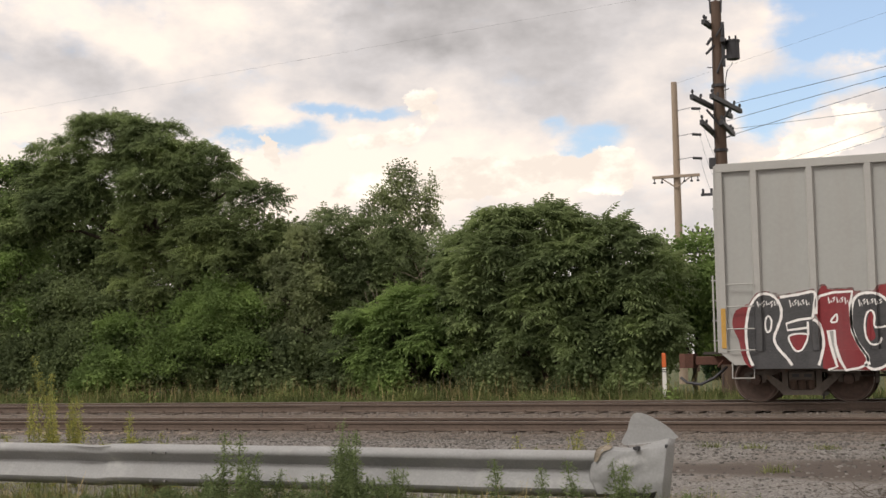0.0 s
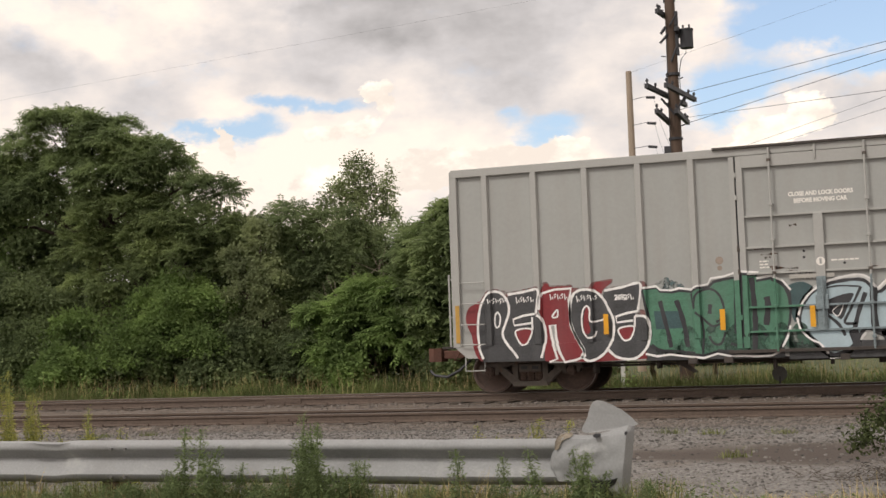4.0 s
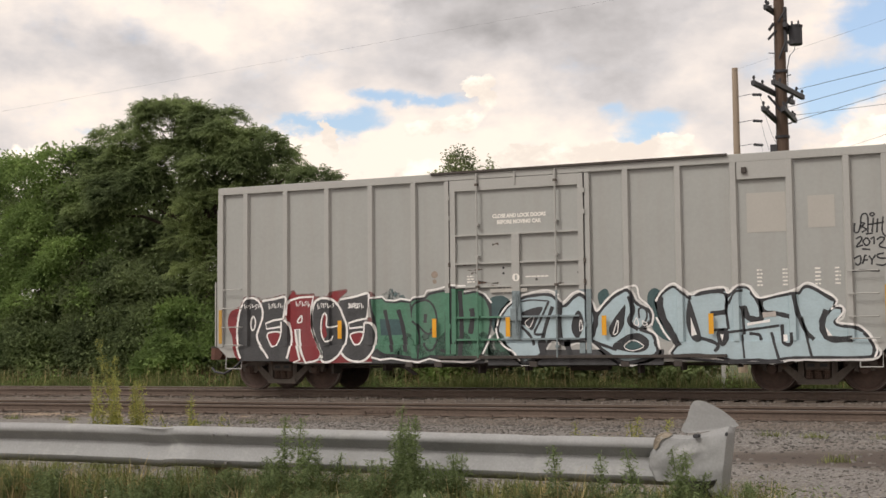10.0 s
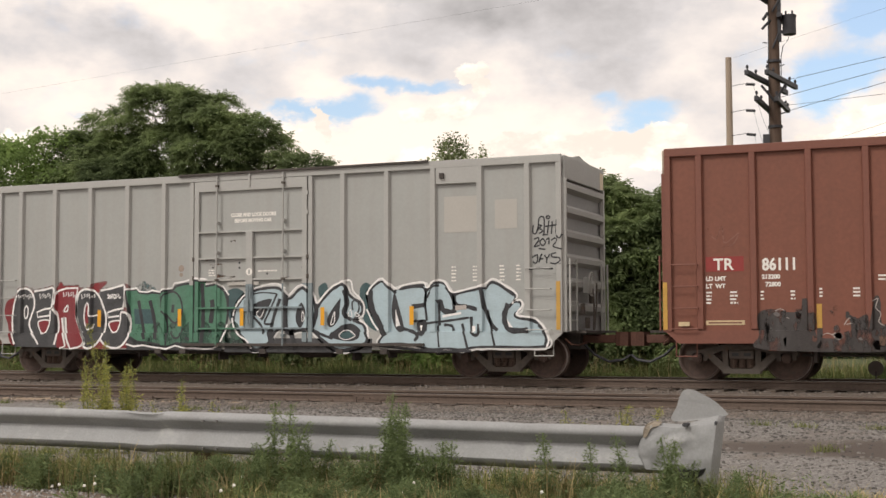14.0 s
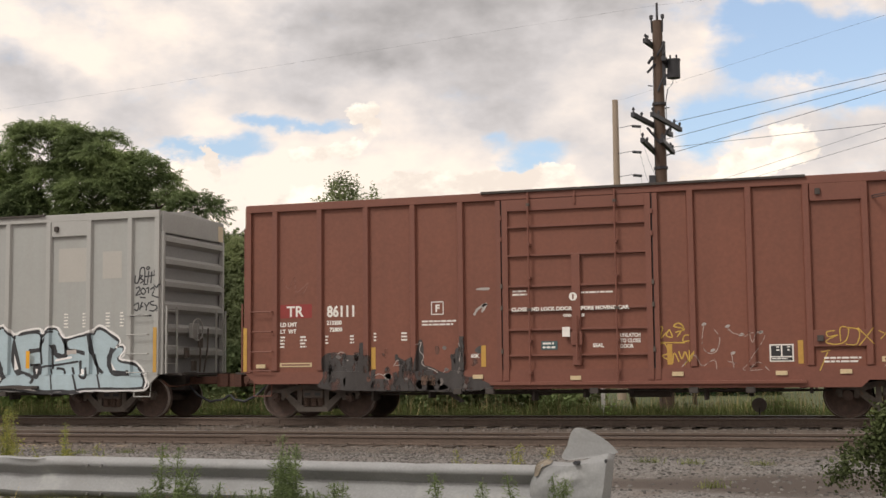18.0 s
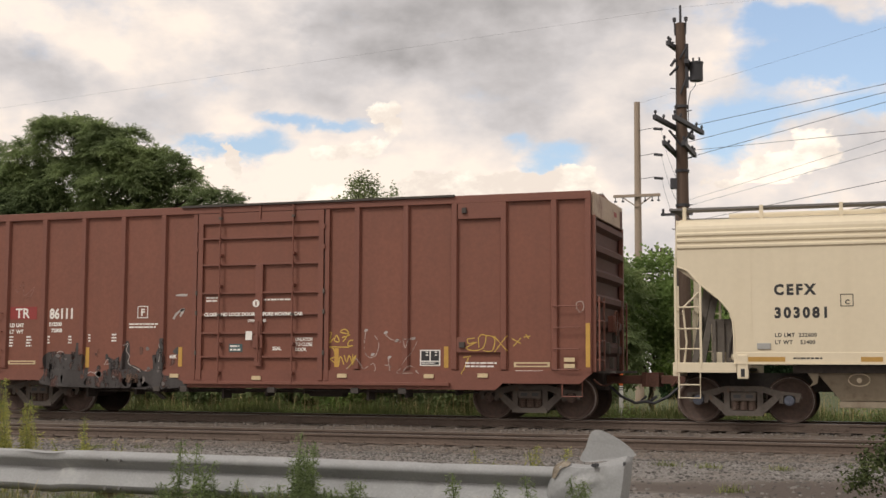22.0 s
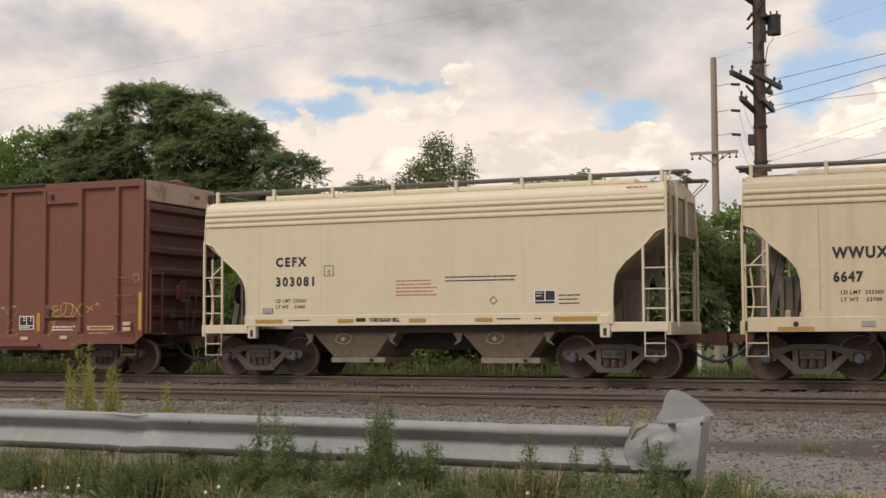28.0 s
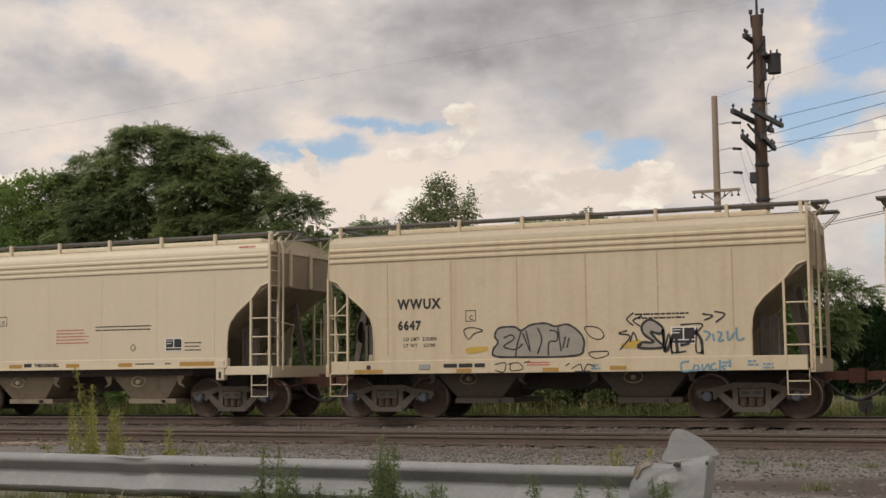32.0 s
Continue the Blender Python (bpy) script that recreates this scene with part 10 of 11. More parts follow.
    # pale young tree
    tree("tree", (-18.6, 36.2), [(0.1, 0, 4.7, 0.55, 0.6, 0.55), (-0.4, 0, 4.0, 0.65, 0.6, 0.6), (0.5, 0, 3.6, 0.65, 0.6, 0.6), (-0.1, -0.2, 3.0, 0.8, 0.7, 0.6), (0.3, -0.2, 2.2, 0.7, 0.6, 0.6), (-0.4, -0.2, 1.8, 0.6, 0.6, 0.5)],
         1500, ROUND, M["leafgrey"], "pale grey-green young tree in the thicket", 15, 0.09, clump=0.42, size=(0.7, 1.1))
    # dark thicket in the middle
    tree("tree", (-16.7, 37.4), [(-0.9, 0, 5.45, 0.9, 0.9, 0.5), (0.2, 0.1, 5.2, 0.9, 0.9, 0.55), (1.0, 0.2, 4.5, 0.8, 0.8, 0.6), (-0.7, -0.1, 4.4, 1.1, 0.9, 0.7), (0.3, 0, 3.7, 1.1, 0.9, 0.7), (-0.3, -0.1, 2.6, 1.2, 0.8, 0.8)],
         2300, PINNATE, M["leafdark"], "dark green tree with feathery leaves in the thicket", 16, 0.12, clump=0.5)
    tree("tree", (-19.8, 37.6), [(0, 0, 5.0, 1.1, 1.0, 0.5), (0.9, 0.1, 4.6, 0.9, 0.9, 0.5), (-0.6, -0.1, 4.0, 1.0, 0.9, 0.8), (0.8, -0.1, 3.2, 1.0, 0.9, 0.8)], 1500, PINNATE, M["leafdark"], "dark green tree behind a pale young one", 25, 0.12, clump=0.5)
    tree("tree", (-14.8, 39.0), [(-0.6, 0, 4.7, 0.9, 0.9, 0.45), (0.5, 0, 4.6, 0.9, 0.9, 0.45), (-0.9, -0.2, 3.9, 1.0, 0.9, 0.7), (0.8, -0.2, 3.6, 1.0, 0.9, 0.7), (0, -0.4, 2.6, 1.3, 1.0, 0.8)], 2000, PINNATE, M["leaf"], "green tree in the thicket", 17, 0.12, clump=0.5)
    tree("poplar_tree", (-20.9, 50.0), [(0.1, 0, 8.55, 0.65, 0.6, 0.7), (-0.9, 0, 7.8, 0.7, 0.6, 0.6), (1.35, 0, 7.8, 0.42, 0.5, 0.8), (0.4, 0, 7.4, 0.85, 0.7, 0.7), (-1.2, 0, 7.0, 0.85, 0.7, 0.5), (1.1, 0, 6.7, 0.75, 0.7, 0.5), (-0.2, 0, 6.2, 1.5, 1.1, 0.6), (0, 0, 4.8, 1.8, 1.4, 1.6)],
         2300, sprig(9, 0.12, 0.09, 0.036), M["leafgrey"], "slender poplar with grey-green leaves rising behind", 18, 0.10, size=(0.9, 1.4), clump=0.34, shell=0.2, deep=0.9)
    # sumac mound
    tree("sumac_tree", (-10.3, 36.4), [(-1.7, 0, 4.85, 0.9, 1.0, 0.6), (-0.3, 0, 4.85, 1.1, 1.1, 0.6), (0.9, 0, 4.45, 1.0, 1.0, 0.6), (2.0, 0.1, 3.9, 0.9, 1.0, 0.6), (2.8, 0.1, 3.2, 0.7, 0.9, 0.8), (-2.7, -0.1, 3.9, 0.8, 0.9, 0.8), (-1.6, -0.5, 3.7, 1.2, 1.0, 0.8),
                                       (0.4, -0.6, 3.5, 1.4, 1.0, 0.8), (2.0, -0.5, 2.6, 1.2, 1.0, 0.8), (-2.2, -0.7, 2.5, 1.3, 1.0, 0.8), (-0.3, -0.9, 2.3, 1.4, 0.9, 0.7), (1.4, -0.9, 1.6, 1.4, 0.9, 0.6), (-1.2, -1.0, 1.4, 1.4, 0.9, 0.5), (2.8, -0.5, 1.6, 0.7, 0.8, 0.6)],
         7600, SUMAC, M["leaf"], "broad mound of staghorn sumac with long feathery leaves", 19, 0.11, stems=3, clump=0.55)
    tree("sumac_tree", (-14.7, 35.8), [(0.3, 0, 2.7, 0.8, 0.7, 0.45), (-0.8, -0.1, 2.3, 0.8, 0.7, 0.5), (1.1, -0.2, 2.6, 0.7, 0.7, 0.4), (0, -0.4, 1.7, 1.1, 0.7, 0.5), (1.1, -0.4, 1.6, 0.9, 0.7, 0.5), (-1.0, -0.4, 1.2, 0.7, 0.6, 0.4)], 2000, SUMAC, M["leaflight"], "low bright sumac bush", 20, 0.08, stems=2, clump=0.45)
    tree("tree", (-6.9, 38.6), [(0, 0, 3.7, 1.2, 1.1, 0.9), (-0.8, -0.2, 2.8, 1.1, 1.0, 1.0), (0.9, -0.2, 2.5, 1.1, 1.0, 1.0), (0.2, -0.5, 1.5, 1.5, 1.0, 0.9)], 2000, SPRAY, M["leaflight"], "small green tree beside the pole", 21, 0.1, clump=0.55)
    # shrubs along the wood's foot
    spots = [(-33.5, 35.6, 1.6, "leafdark", SPRAY), (-30.6, 35.4, 1.9, "leaf", SPRAY), (-27.9, 35.6, 1.8, "leafdark", SPRAY), (-26.2, 35.6, 1.9, "leaf", SPRAY), (-24.3, 35.6, 2.0, "leaflight", SPRAY), (-22.6, 35.9, 1.9, "leafdark", SPRAY),
             (-18.6, 35.6, 1.5, "leafdark", ROUND), (-16.6, 35.8, 1.4, "leafdark", PINNATE), (-24.6, 34.6, 1.0, "leaflight", SPRAY), (-19.3, 35.2, 1.0, "leafdark", SPRAY), (-15.2, 34.9, 0.75, "leaflight", SPRAY),
             (-8.6, 35.0, 1.1, "leaf", SPRAY), (-12.2, 34.9, 0.9, "leafdark", SPRAY), (-37.5, 35.8, 1.9, "leaf", SPRAY), (-41.5, 36.0, 2.0, "leafdark", SPRAY)]
    for i, (x, y, h, m, l) in enumerate(spots):
        tree("shrub", (x, y), [(0, 0, h * 0.95, h * 0.62, 0.7, h * 0.5), (-h * 0.5, 0.1, h * 0.62, h * 0.5, 0.7, h * 0.45), (h * 0.5, 0.1, h * 0.6, h * 0.5, 0.7, h * 0.42), (0, -0.2, h * 0.42, h * 0.7, 0.6, h * 0.25)],
             int(620 * h), l, M[m], "leafy shrub at the foot of the wood", 40 + i, 0.05, "shrub", stems=3, clump=0.55)
    # a closed back of the wood
    for i, (x, y, w, h) in enumerate([(-34, 43, 5, 7.6), (-30.5, 42, 4, 8.2), (-27, 43, 5, 7.6), (-22, 43, 4, 6.2), (-19, 44, 3.5, 5.0), (-14.5, 43, 3.4, 4.0), (-11, 42, 3.2, 3.6), (-48, 43, 6, 6)]):
        tree("tree", (x, y), [(0, 0, h * 0.7, w * 0.8, 1.6, h * 0.28), (-w * 0.4, 0, h * 0.45, w * 0.6, 1.5, h * 0.4), (w * 0.4, 0, h * 0.45, w * 0.6, 1.5, h * 0.4), (0, 0, h * 0.25, w * 0.9, 1.5, h * 0.25)],
             int(430 * w), SPRAY, M["leafdark"], "dark green tree deep in the wood", 60 + i, 0.15, size=(1.2, 1.9))
    for i, x in enumerate((-34, -31, -28, -25, -22, -19.5, -17, -14.5, -12, -9.5)):
        tree("shrub", (x, 39.6), [(0, 0, 1.9, 1.4, 0.8, 0.7), (-0.6, 0, 1.1, 1.2, 0.8, 0.6), (0.7, 0, 1.0, 1.2, 0.8, 0.6), (0, 0, 0.5, 1.6, 0.7, 0.4)], 620, SPRAY, M["leafdark"], "dark shrub in the wood's shade", 90 + i, 0.05, "shrub", stems=2, clump=0.6, size=(1.1, 1.7))
    # beyond the line, to the right
    tree("tree", (-6.2, 47.0), [(0, 0, 4.4, 1.3, 1.2, 0.9), (-1.0, 0, 3.4, 1.2, 1.1, 1.0), (0.9, 0, 3.3, 1.2, 1.1, 1.0), (0, -0.4, 2.0, 1.6, 1.2, 1.2)], 1500, SUMAC, M["leaf"], "green tree with long feathery leaves behind the track", 71, 0.1)
    rng = np.random.default_rng(9)
    for i in range(8):
        x = -10.2 + i * 0.8
        h = rng.uniform(3.9, 4.6)
        b = tagged(new("arborvitae"), "dark green columnar arborvitae in a hedge row", "conifer", "arborvitae hedge")
        b.location = (x, 62.0 + rng.uniform(-0.3, 0.3), level(x, 62))
        part("trunk", rod(bmesh.new(), (0, 0, -0.2), (0, 0, h * 0.8), 0.08, 7, 0.02), M["bark"], b)
        n = 900
        t = rng.random(n)
        rad = 0.52 * np.sin(np.pi * np.clip(0.12 + 0.88 * t, 0, 1)) ** 0.7 * (0.75 + 0.3 * rng.random(n))
        a = rng.uniform(0, 6.28, n)
        pos = np.stack([rad * np.cos(a), rad * np.sin(a), 0.15 + (h - 0.2) * t], -1)
        v, f = scatter(sprig(8, 0.09, 0.22, 0.04), pos, a, rng.normal(-0.9, 0.3, n), rng.normal(0, 0.4, n), rng.uniform(0.7, 1.2, n))
        fast_mesh("crown", v, f, M["conifer"], parent=b)
    for i, (x, y, h) in enumerate([(6, 70, 6), (14, 66, 7), (22, 60, 7), (-3.3, 76, 3.0), (-1.5, 80, 3.3), (1.6, 84, 3.6)]):
        tree("tree", (x, y), [(0, 0, h * 0.7, h * 0.4, h * 0.3, h * 0.3), (-h * 0.25, 0, h * 0.45, h * 0.35, h * 0.3, h * 0.3), (h * 0.25, 0, h * 0.45, h * 0.35, h * 0.3, h * 0.3), (0, 0, h * 0.25, h * 0.4, h * 0.3, h * 0.22)],
             int(260 * h), SPRAY, M["leaf"], "green tree beyond the railway", 80 + i, 0.12, size=(1.0, 1.7))


woods()


def thicket_twigs():
    rng = np.random.default_rng(77)
    for i in range(7):
        x = -15.6 + rng.normal(0, 1.1)
        base = tagged(new("bare_sapling"), "thin pale bare sapling in the thicket", "sapling", "bare saplings")
        base.location = (x, 35.9 + rng.uniform(0, 0.7), level(x, 36))
        bm = bmesh.new()
        top = Vector((rng.normal(0, 0.3), 0, rng.uniform(2.4, 3.9)))
        limb(bm, (0, 0, -0.2), top, 0.03, 0.008, rng, 6)
        for _ in range(9):
            t = rng.uniform(0.4, 0.95)
            p = top * t
            limb(bm, p, p + Vector((rng.normal(0, 0.4), rng.normal(0, 0.2), rng.uniform(0.3, 0.9))), 0.012, 0.004, rng, 3)
        part("stem", bm, M["barkpale"], base)


thicket_twigs()


def blades(n, rng, xr, yr, h, w, lean=0.35):
    """Grass blades: bent strips of two quads."""
    x, y = rng.uniform(*xr, n), rng.uniform(*yr, n)
    return blades_at(x, y, rng, h, w, lean)


def blades_at(x, y, rng, h, w, lean=0.35, tall=1.0):
    n = len(x)
    z = np.array([level(a, b) for a, b in zip(x, y)])
    hh = rng.uniform(h[0], h[1], n) * tall
    a = rng.uniform(0, 6.28, n)
    ln = np.abs(rng.normal(0, lean, n)) * hh
    d = np.stack([np.cos(a), np.sin(a), np.zeros(n)], -1)
    s = np.stack([-np.sin(a), np.cos(a), np.zeros(n)], -1) * w * rng.uniform(0.6, 1.4, n)[:, None]
    p = np.stack([x, y, z - 0.02], -1)
    m = p + d * (ln * 0.35)[:, None] + np.stack([0 * hh, 0 * hh, hh * 0.6], -1)
    t = p + d * ln[:, None] + np.stack([0 * hh, 0 * hh, hh], -1)
    v = np.stack([p - s, p + s, m + s * 0.8, m - s * 0.8, t + s * 0.12, t - s * 0.12], 1).reshape(-1, 3)
    k = (np.arange(n) * 6)[:, None]
    f = np.concatenate([k + np.array([[0, 1, 2, 3]]), k + np.array([[3, 2, 4, 5]])], 0)
    return v, f


def turf():
    rng = np.random.default_rng(21)
    # bank behind the main track
    n = 76000
    x, y = rng.uniform(-46, 8, n), 31.0 + 5.0 * rng.random(n) ** 0.8
    tall = np.array([0.52 + 0.6 * noise.noise((a * 0.55, b * 0.8, 3)) + 0.35 * noise.noise((a * 1.9, b * 1.9, 8)) for a, b in zip(x, y)])
    ok = rng.random(n) < np.clip(tall + 0.55, 0.1, 1)
    x, y, tall = x[ok], y[ok], np.clip(tall[ok], 0.12, 1.2)
    tall = tall * np.clip((y - 30.2) / 2.6, 0.3, 1.0)
    v, f = blades_at(x, y, rng, (0.38, 0.9), 0.011, 0.8, tall)
    fast_mesh("grass", v, f, M["bankgrass"], "long uneven green grass on the bank behind the track", "grass")
    v, f = blades(4200, rng, (-46, 8), (32.5, 35.8), (0.35, 1.0), 0.005, 0.5)
    fast_mesh("dry_grass", v, f, M["hay"], "pale dry stalks among the long grass", "grass")
    n = 2200
    x, y = rng.uniform(-40, 6, n), rng.uniform(32.4, 35.6, n)
    hh = np.array([max(0.0, noise.noise((a * 0.9, b * 0.9, 12)) + 0.05) * 1.3 for a, b in zip(x, y)])
    ok = hh > 0.05
    x, y, hh = x[ok], y[ok], hh[ok]
    pos = np.stack([x, y, np.array([level(a, b) for a, b in zip(x, y)]) + rng.uniform(0.1, 1.0, len(x)) * hh], -1)
    v, f = scatter(sprig(9, 0.08, 0.11, 0.022), pos, rng.uniform(0, 6.28, len(x)), rng.normal(-0.2, 0.4, len(x)), rng.normal(0, 0.4, len(x)), rng.uniform(0.7, 1.3, len(x)))
    fast_mesh("bank_weeds", v, f, M["leaflight"], "leafy green weeds growing in the bank's grass", "weeds")
    # verge along the guardrail
    def edge(x):
        """The ragged near edge of the verge."""
        z = 8.35 - 1.35 * smooth(-6.3, -3.6, x) + 0.45 * math.exp(-((x + 2.55) / 0.28) ** 2) - 0.25 * smooth(-2.2, -1.6, x) + 1.45 * smooth(-0.95, -0.55, x)
        return z + 0.10 * math.sin(x * 5.3 + 1) + 0.16 * noise.noise((x * 1.9, 0, 3))

    def verge(n, grow, thin, rough=0.3):
        x, y = rng.uniform(-15, 1.6, n), rng.uniform(6.5, 9.3, n)
        ok = np.array([b > edge(a) + rough * noise.noise((a * 3, b * 3, 1)) and noise.noise((a * grow, b * grow * 1.5, thin * 9)) > thin for a, b in zip(x, y)])
        return x[ok], y[ok]

    def sway(x, y, grow, seed):
        return np.array([np.clip(0.75 + 0.9 * noise.noise((a * grow, b * grow, seed)), 0.25, 1.5) for a, b in zip(x, y)])
    x, y = verge(62000, 1.6, -0.30)
    x2 = (x < -0.8) | (rng.random(len(x)) < 0.35)
    x, y = x[x2], y[x2]
    v, f = blades_at(x, y, rng, (0.07, 0.24), 0.0032, 0.75, sway(x, y, 1.7, 4))
    fast_mesh("grass", v, f, M["grass"], "uneven green grass in front of the guardrail", "grass")
    x, y = verge(46000, 2.3, -0.12)
    v, f = blades_at(x, y, rng, (0.08, 0.26), 0.0028, 0.85, sway(x, y, 2.1, 9))
    fast_mesh("dry_grass", v, f, M["hay"], "straw-coloured grass mixed into the verge", "grass")
    x, y = verge(15000, 1.7, 0.08, 0.5)
    n = len(x)
    pos = np.stack([x, y, np.array([level(a, b) for a, b in zip(x, y)]) + rng.uniform(0.0, 0.20, n) * sway(x, y, 1.7, 15)], -1)
    v, f = scatter(sprig(7, 0.030, 0.040, 0.0055), pos, rng.uniform(0, 6.28, n), rng.normal(-0.2, 0.5, n), rng.normal(0, 0.5, n), rng.uniform(0.6, 1.3, n))
    fast_mesh("low_weeds", v, f, M["weed"], "low leafy weeds in the verge", "weeds")
    x, y = rng.uniform(-15, -1.4, 13000), rng.normal(8.5, 0.20, 13000)
    ok = np.array([noise.noise((a * 1.5, 0, 6)) > -0.25 for a in x])
    v, f = blades_at(x[ok], y[ok], rng, (0.14, 0.36), 0.0034, 0.6)
    fast_mesh("grass", v, f, M["grass"], "taller grass under the guardrail", "grass")
    x, y = rng.uniform(-8, -1.3, 4200), rng.normal(8.35, 0.14, 4200)
    v, f = blades_at(x, y, rng, (0.16, 0.36), 0.0026, 0.6, sway(x, y, 2.5, 2))
    fast_mesh("dry_grass", v, f, M["hay"], "straw-coloured stalks along the guardrail's foot", "grass")
    x, y = rng.uniform(-1.0, 3.5, 14000), rng.uniform(7.9, 9.7, 14000)
    ok = np.array([noise.noise((a * 1.3, b * 2, 4)) > -0.15 for a, b in zip(x, y)])
    v, f = blades_at(x[ok], y[ok], rng, (0.04, 0.15), 0.003, 0.8)
    fast_mesh("dry_grass", v, f, M["hay"], "thin dry grass on the gravel", "grass")
    for k, (cx, cy, m) in enumerate(((-3.43, 6.47, "hay"), (-4.9, 6.9, "hay"), (-0.9, 9.5, "grass"), (-0.55, 9.0, "grass"))):
        v, f = blades_at(cx + rng.normal(0, 0.06, 160), cy + rng.normal(0, 0.05, 160), rng, (0.05, 0.14), 0.0024, 0.9)
        fast_mesh("dry_grass" if m == "hay" else "grass", v, f, M[m], "small tuft of grass alone in the gravel", "grass")
    # sparse tufts out on the gravel
    cx, cy = rng.uniform(-20, 3, 60), rng.uniform(10, 20, 60)
    k = rng.integers(0, 24, 2600)
    v, f = blades_at(cx[k] + rng.normal(0, 0.10, 2600), cy[k] + rng.normal(0, 0.08, 2600), rng, (0.03, 0.12), 0.004, 0.9)
    fast_mesh("grass", v, f, M["grass"], "small grass tufts in the gravel", "grass")


turf()


def weed(at, h, stalks, seed, material="weed", spread=0.12, label="tall leafy weed beside the guardrail", leafy=1.0):
    rng = np.random.default_rng(seed)
    base = tagged(new("weed"), label, "weed")
    base.location = (at[0], at[1], level(*at))
    P, Y = [], []
    for _ in range(stalks):
        foot = Vector((rng.normal(0, spread), rng.normal(0, spread * 0.6), -0.03))
        tip = foot + Vector((rng.normal(0, 0.13) * h, rng.normal(0, 0.10) * h, h * rng.uniform(0.6, 1.0)))
        part("stalk", pipe(bmesh.new(), [foot, foot.lerp(tip, 0.5) + Vector((rng.normal(0, 0.02), 0, 0)), tip], 0.0035, 5), M["weed"], base)
        n = int(62 * h / 0.6 * leafy)
        t = rng.random(n) ** 0.8
        for q in t:
            c = foot.lerp(tip, 0.12 + 0.88 * q)
            P.append(c)
            Y.append(1.55 - 1.05 * q)
    P = np.array(P)
    n = len(P)
    v, f = scatter(sprig(8, 0.022, 0.046, 0.005), P, rng.uniform(0, 6.28, n), rng.normal(-0.3, 0.4, n), rng.normal(0, 0.4, n), np.array(Y) * rng.uniform(0.7, 1.2, n))
    fast_mesh("leaves", v, f, M[material], parent=base)


for i, (x, y, h, s) in enumerate([(-3.87, 8.25, 0.80, 7), (-3.62, 8.25, 0.55, 9), (-3.98, 8.2, 0.5, 9), (-4.82, 8.3, 0.76, 3), (-5.0, 8.25, 0.55, 5), (-4.62, 8.35, 0.60, 3), (-4.4, 8.3, 0.4, 5), (-2.55, 8.3, 0.36, 2), (-2.28, 8.2, 0.60, 2), (-2.57, 8.2, 0.60, 2),
                                 (-2.05, 8.15, 0.68, 3), (-2.18, 7.9, 0.34, 8), (-1.6, 8.2, 0.40, 6), (-1.2, 8.1, 0.30, 5), (-5.7, 8.2, 0.34, 5), (-5.3, 8.1, 0.36, 5), (-6.2, 8.1, 0.30, 5), (-7.0, 8.15, 0.34, 6), (-2.95, 8.3, 0.38, 2), (-7.6, 8.2, 0.4, 5),
                                 (-8.6, 8.2, 0.45, 5), (-9.6, 8.3, 0.4, 4), (-3.1, 7.8, 0.22, 7), (-4.1, 7.6, 0.24, 9), (-0.7, 8.3, 0.25, 4), (-5.9, 7.9, 0.22, 6), (-4.6, 7.7, 0.2, 8)]):
    weed((x, y), h, s, 100 + i)
for i, (x, y, h, s) in enumerate([(-1.98, 7.30, 0.36, 18), (-1.80, 7.45, 0.26, 12), (-4.05, 7.55, 0.30, 16), (-3.25, 7.35, 0.34, 16), (-2.95, 7.30, 0.26, 14), (-5.35, 8.25, 0.36, 14), (-4.95, 8.2, 0.30, 12), (-5.9, 8.25, 0.26, 8), (-1.25, 8.0, 0.26, 10), (-3.7, 7.9, 0.26, 12), (-0.95, 8.6, 0.24, 7)]):
    weed((x, y), h, s, 170 + i, "weed", 0.15, "bushy dark green weed in the grass verge", 1.3)
for i, (x, y, h, s) in enumerate([(-8.85, 11.5, 1.45, 5), (-8.6, 11.6, 1.1, 5), (-9.1, 11.6, 0.95, 5), (-7.85, 11.5, 0.85, 3), (-7.65, 11.7, 0.6, 3), (-7.4, 11.5, 0.42, 6), (-3.63, 11.6, 0.60, 4), (-3.45, 11.7, 0.52, 3), (-3.09, 11.6, 0.80, 3), (-2.85, 11.7, 0.5, 2), (-11.5, 11.6, 0.6, 4)]):
    weed((x, y), h, s, 140 + i, "hayweed", 0.08, "yellow-green weed growing out of the gravel", 0.55)


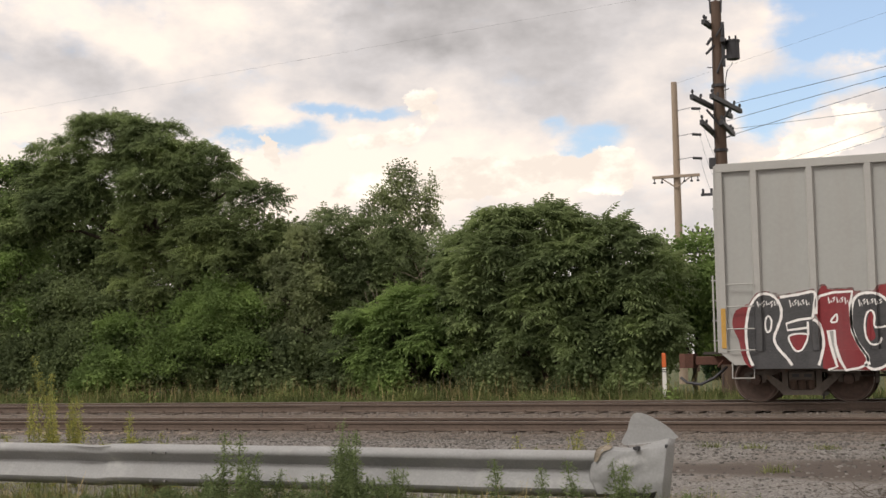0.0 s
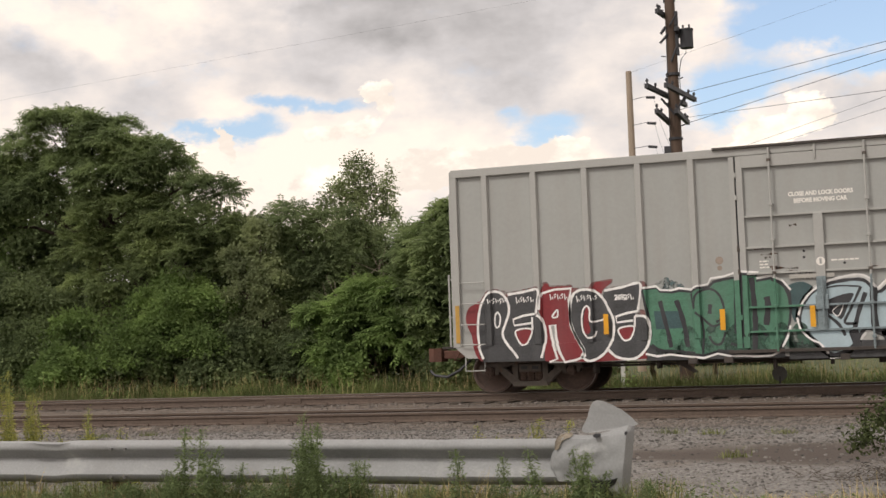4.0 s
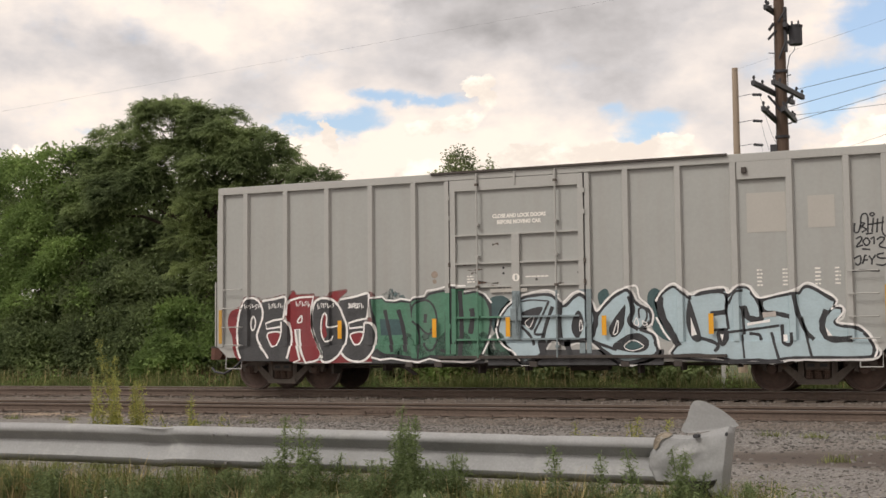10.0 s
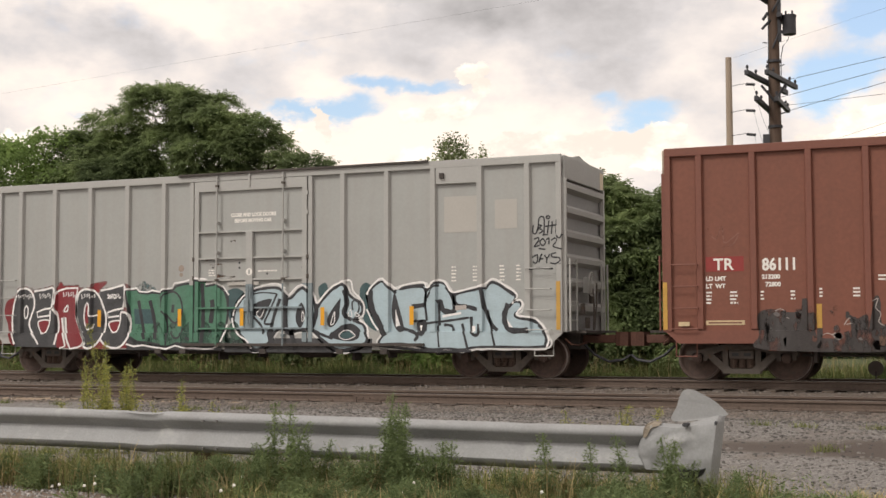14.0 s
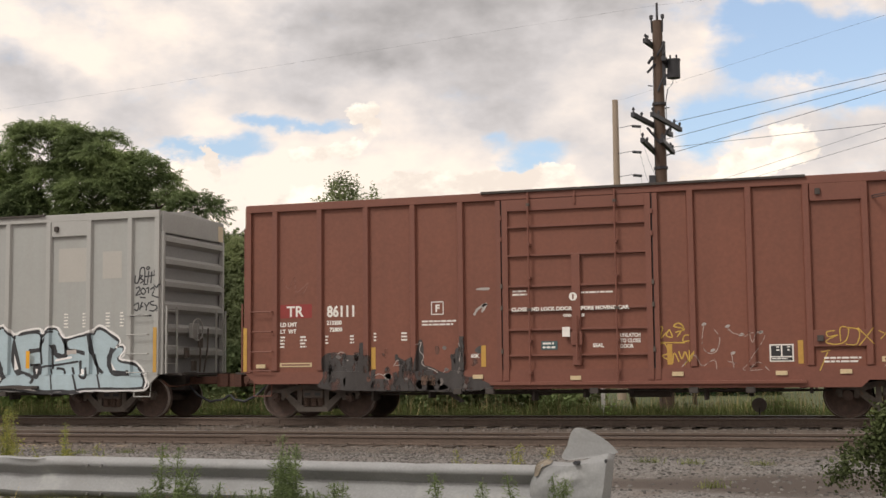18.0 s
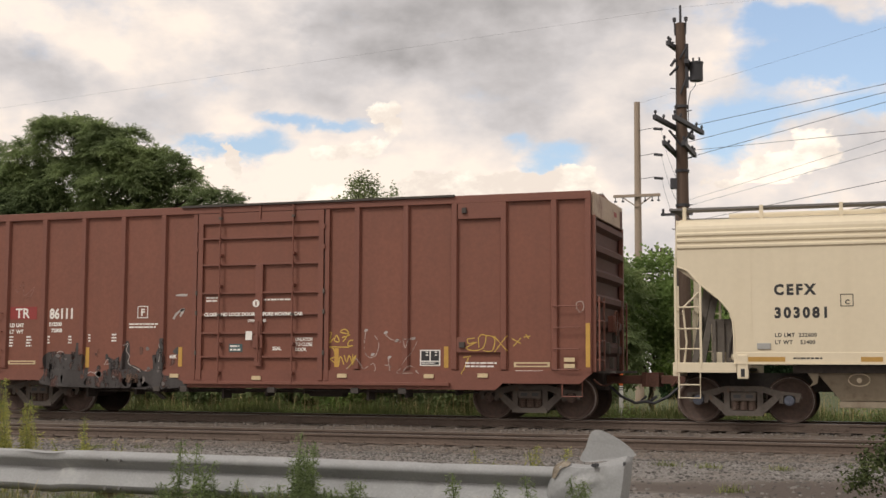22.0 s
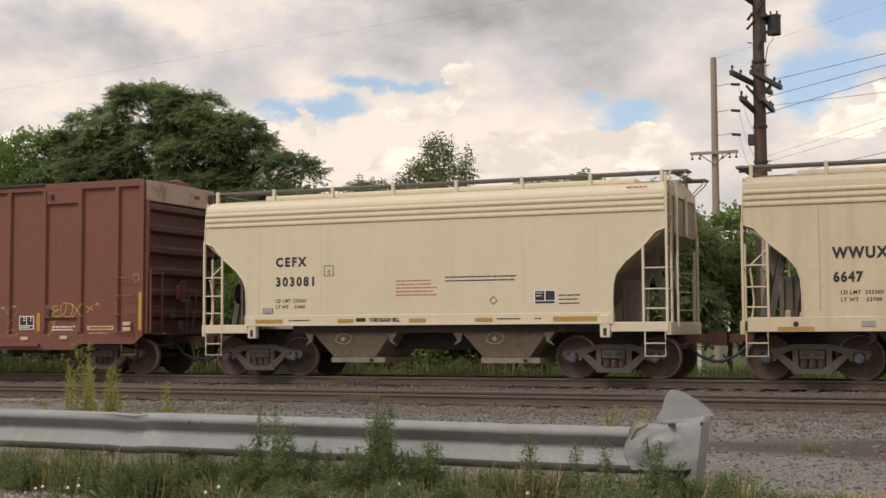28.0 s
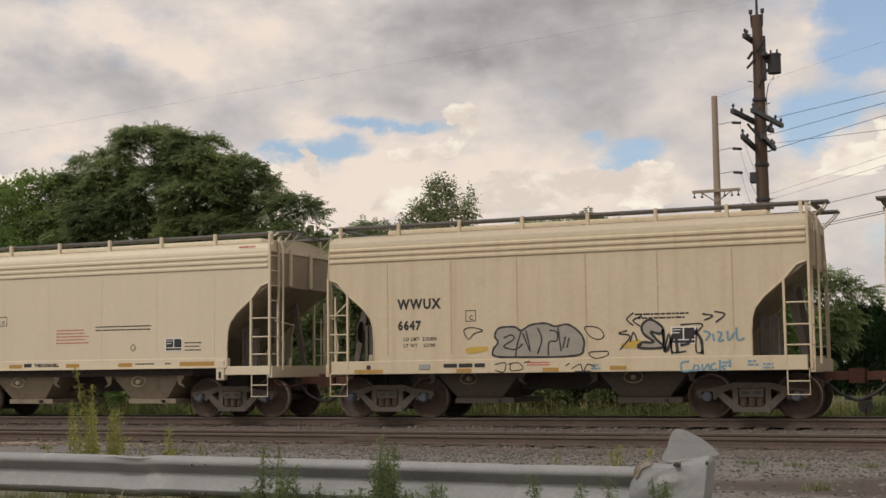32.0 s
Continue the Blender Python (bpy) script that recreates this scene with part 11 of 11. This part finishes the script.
def dry_bush():
    """Half-dead shrub by the gravel."""
    tree("shrub", (0.75, 12.5), [(-0.10, 0, 0.85, 0.50, 0.6, 0.40), (-0.80, 0, 0.44, 0.42, 0.4, 0.20), (-0.48, 0.1, 0.66, 0.42, 0.4, 0.28), (0.35, 0, 1.1, 0.5, 0.5, 0.5), (0.75, 0, 0.8, 0.6, 0.5, 0.5), (-0.05, 0, 0.32, 0.75, 0.5, 0.28), (-0.1, -0.3, 0.15, 0.5, 0.4, 0.2)], 4000,
         sprig(9, 0.045, 0.042, 0.015), M["bushdark"], "leafy dark green shrub with dry twigs on the gravel", 33, 0.02, "shrub", stems=5, clump=0.2)
    rng = np.random.default_rng(35)
    base = tagged(new("dead_branches"), "fallen dead twigs lying on the gravel", "branches")
    base.location = (-0.3, 12.4, level(-0.3, 12.4))
    bm = bmesh.new()
    for _ in range(160):
        p = Vector((rng.normal(0, 0.45), rng.normal(0, 0.35), 0.02))
        q = p + Vector((rng.normal(0, 0.12), rng.normal(0, 0.10), abs(rng.normal(0, 0.06))))
        rod(bm, p, q, 0.0028, 5, 0.0015)
    part("twig", bm, M["bark"], base, kind="stuff")


dry_bush()


def flowers():
    rng = np.random.default_rng(51)
    base = tagged(new("clover_flowers"), "small white clover flower heads in the grass", "flowers", kind="stuff")
    first = None
    for i in range(26):
        x, y = rng.uniform(-6.5, 0.3), rng.uniform(7.4, 8.3)
        if first is None:
            bm = bmesh.new()
            bmesh.ops.create_icosphere(bm, subdivisions=2, radius=0.011)
            for q in bm.verts:
                q.co *= 1 + 0.25 * math.sin(q.co.x * 900 + q.co.z * 700)
            first = part("flower_head", bm, M["white"], base)
            first.location = (x, y, level(x, y) + 0.14)
        else:
            again(first, "flower_head", (x, y, level(x, y) + rng.uniform(0.08, 0.2)), base)


flowers()


# ---- what moves ----
def gone(t):
    """Metres that the train stands right of its place at nine seconds."""
    for (a, p), (b, q) in zip(ROLL, ROLL[1:]):
        if a <= t <= b:
            return p + (q - p) * (t - a) / (b - a)
    return ROLL[-1][1]


def motions():
    for car, u in CARS:
        walk(car, [(t, pose(u + s, SPAN, 0)) for t, s in ROLL])
    rows = [0.2 * k for k in range(161)]
    for w, d in AXLES:
        walk(w, [(t, Matrix.Translation((d, 0, WHEEL)) @ Matrix.Rotation(gone(t) / WHEEL, 4, "Y")) for t in rows])


motions()
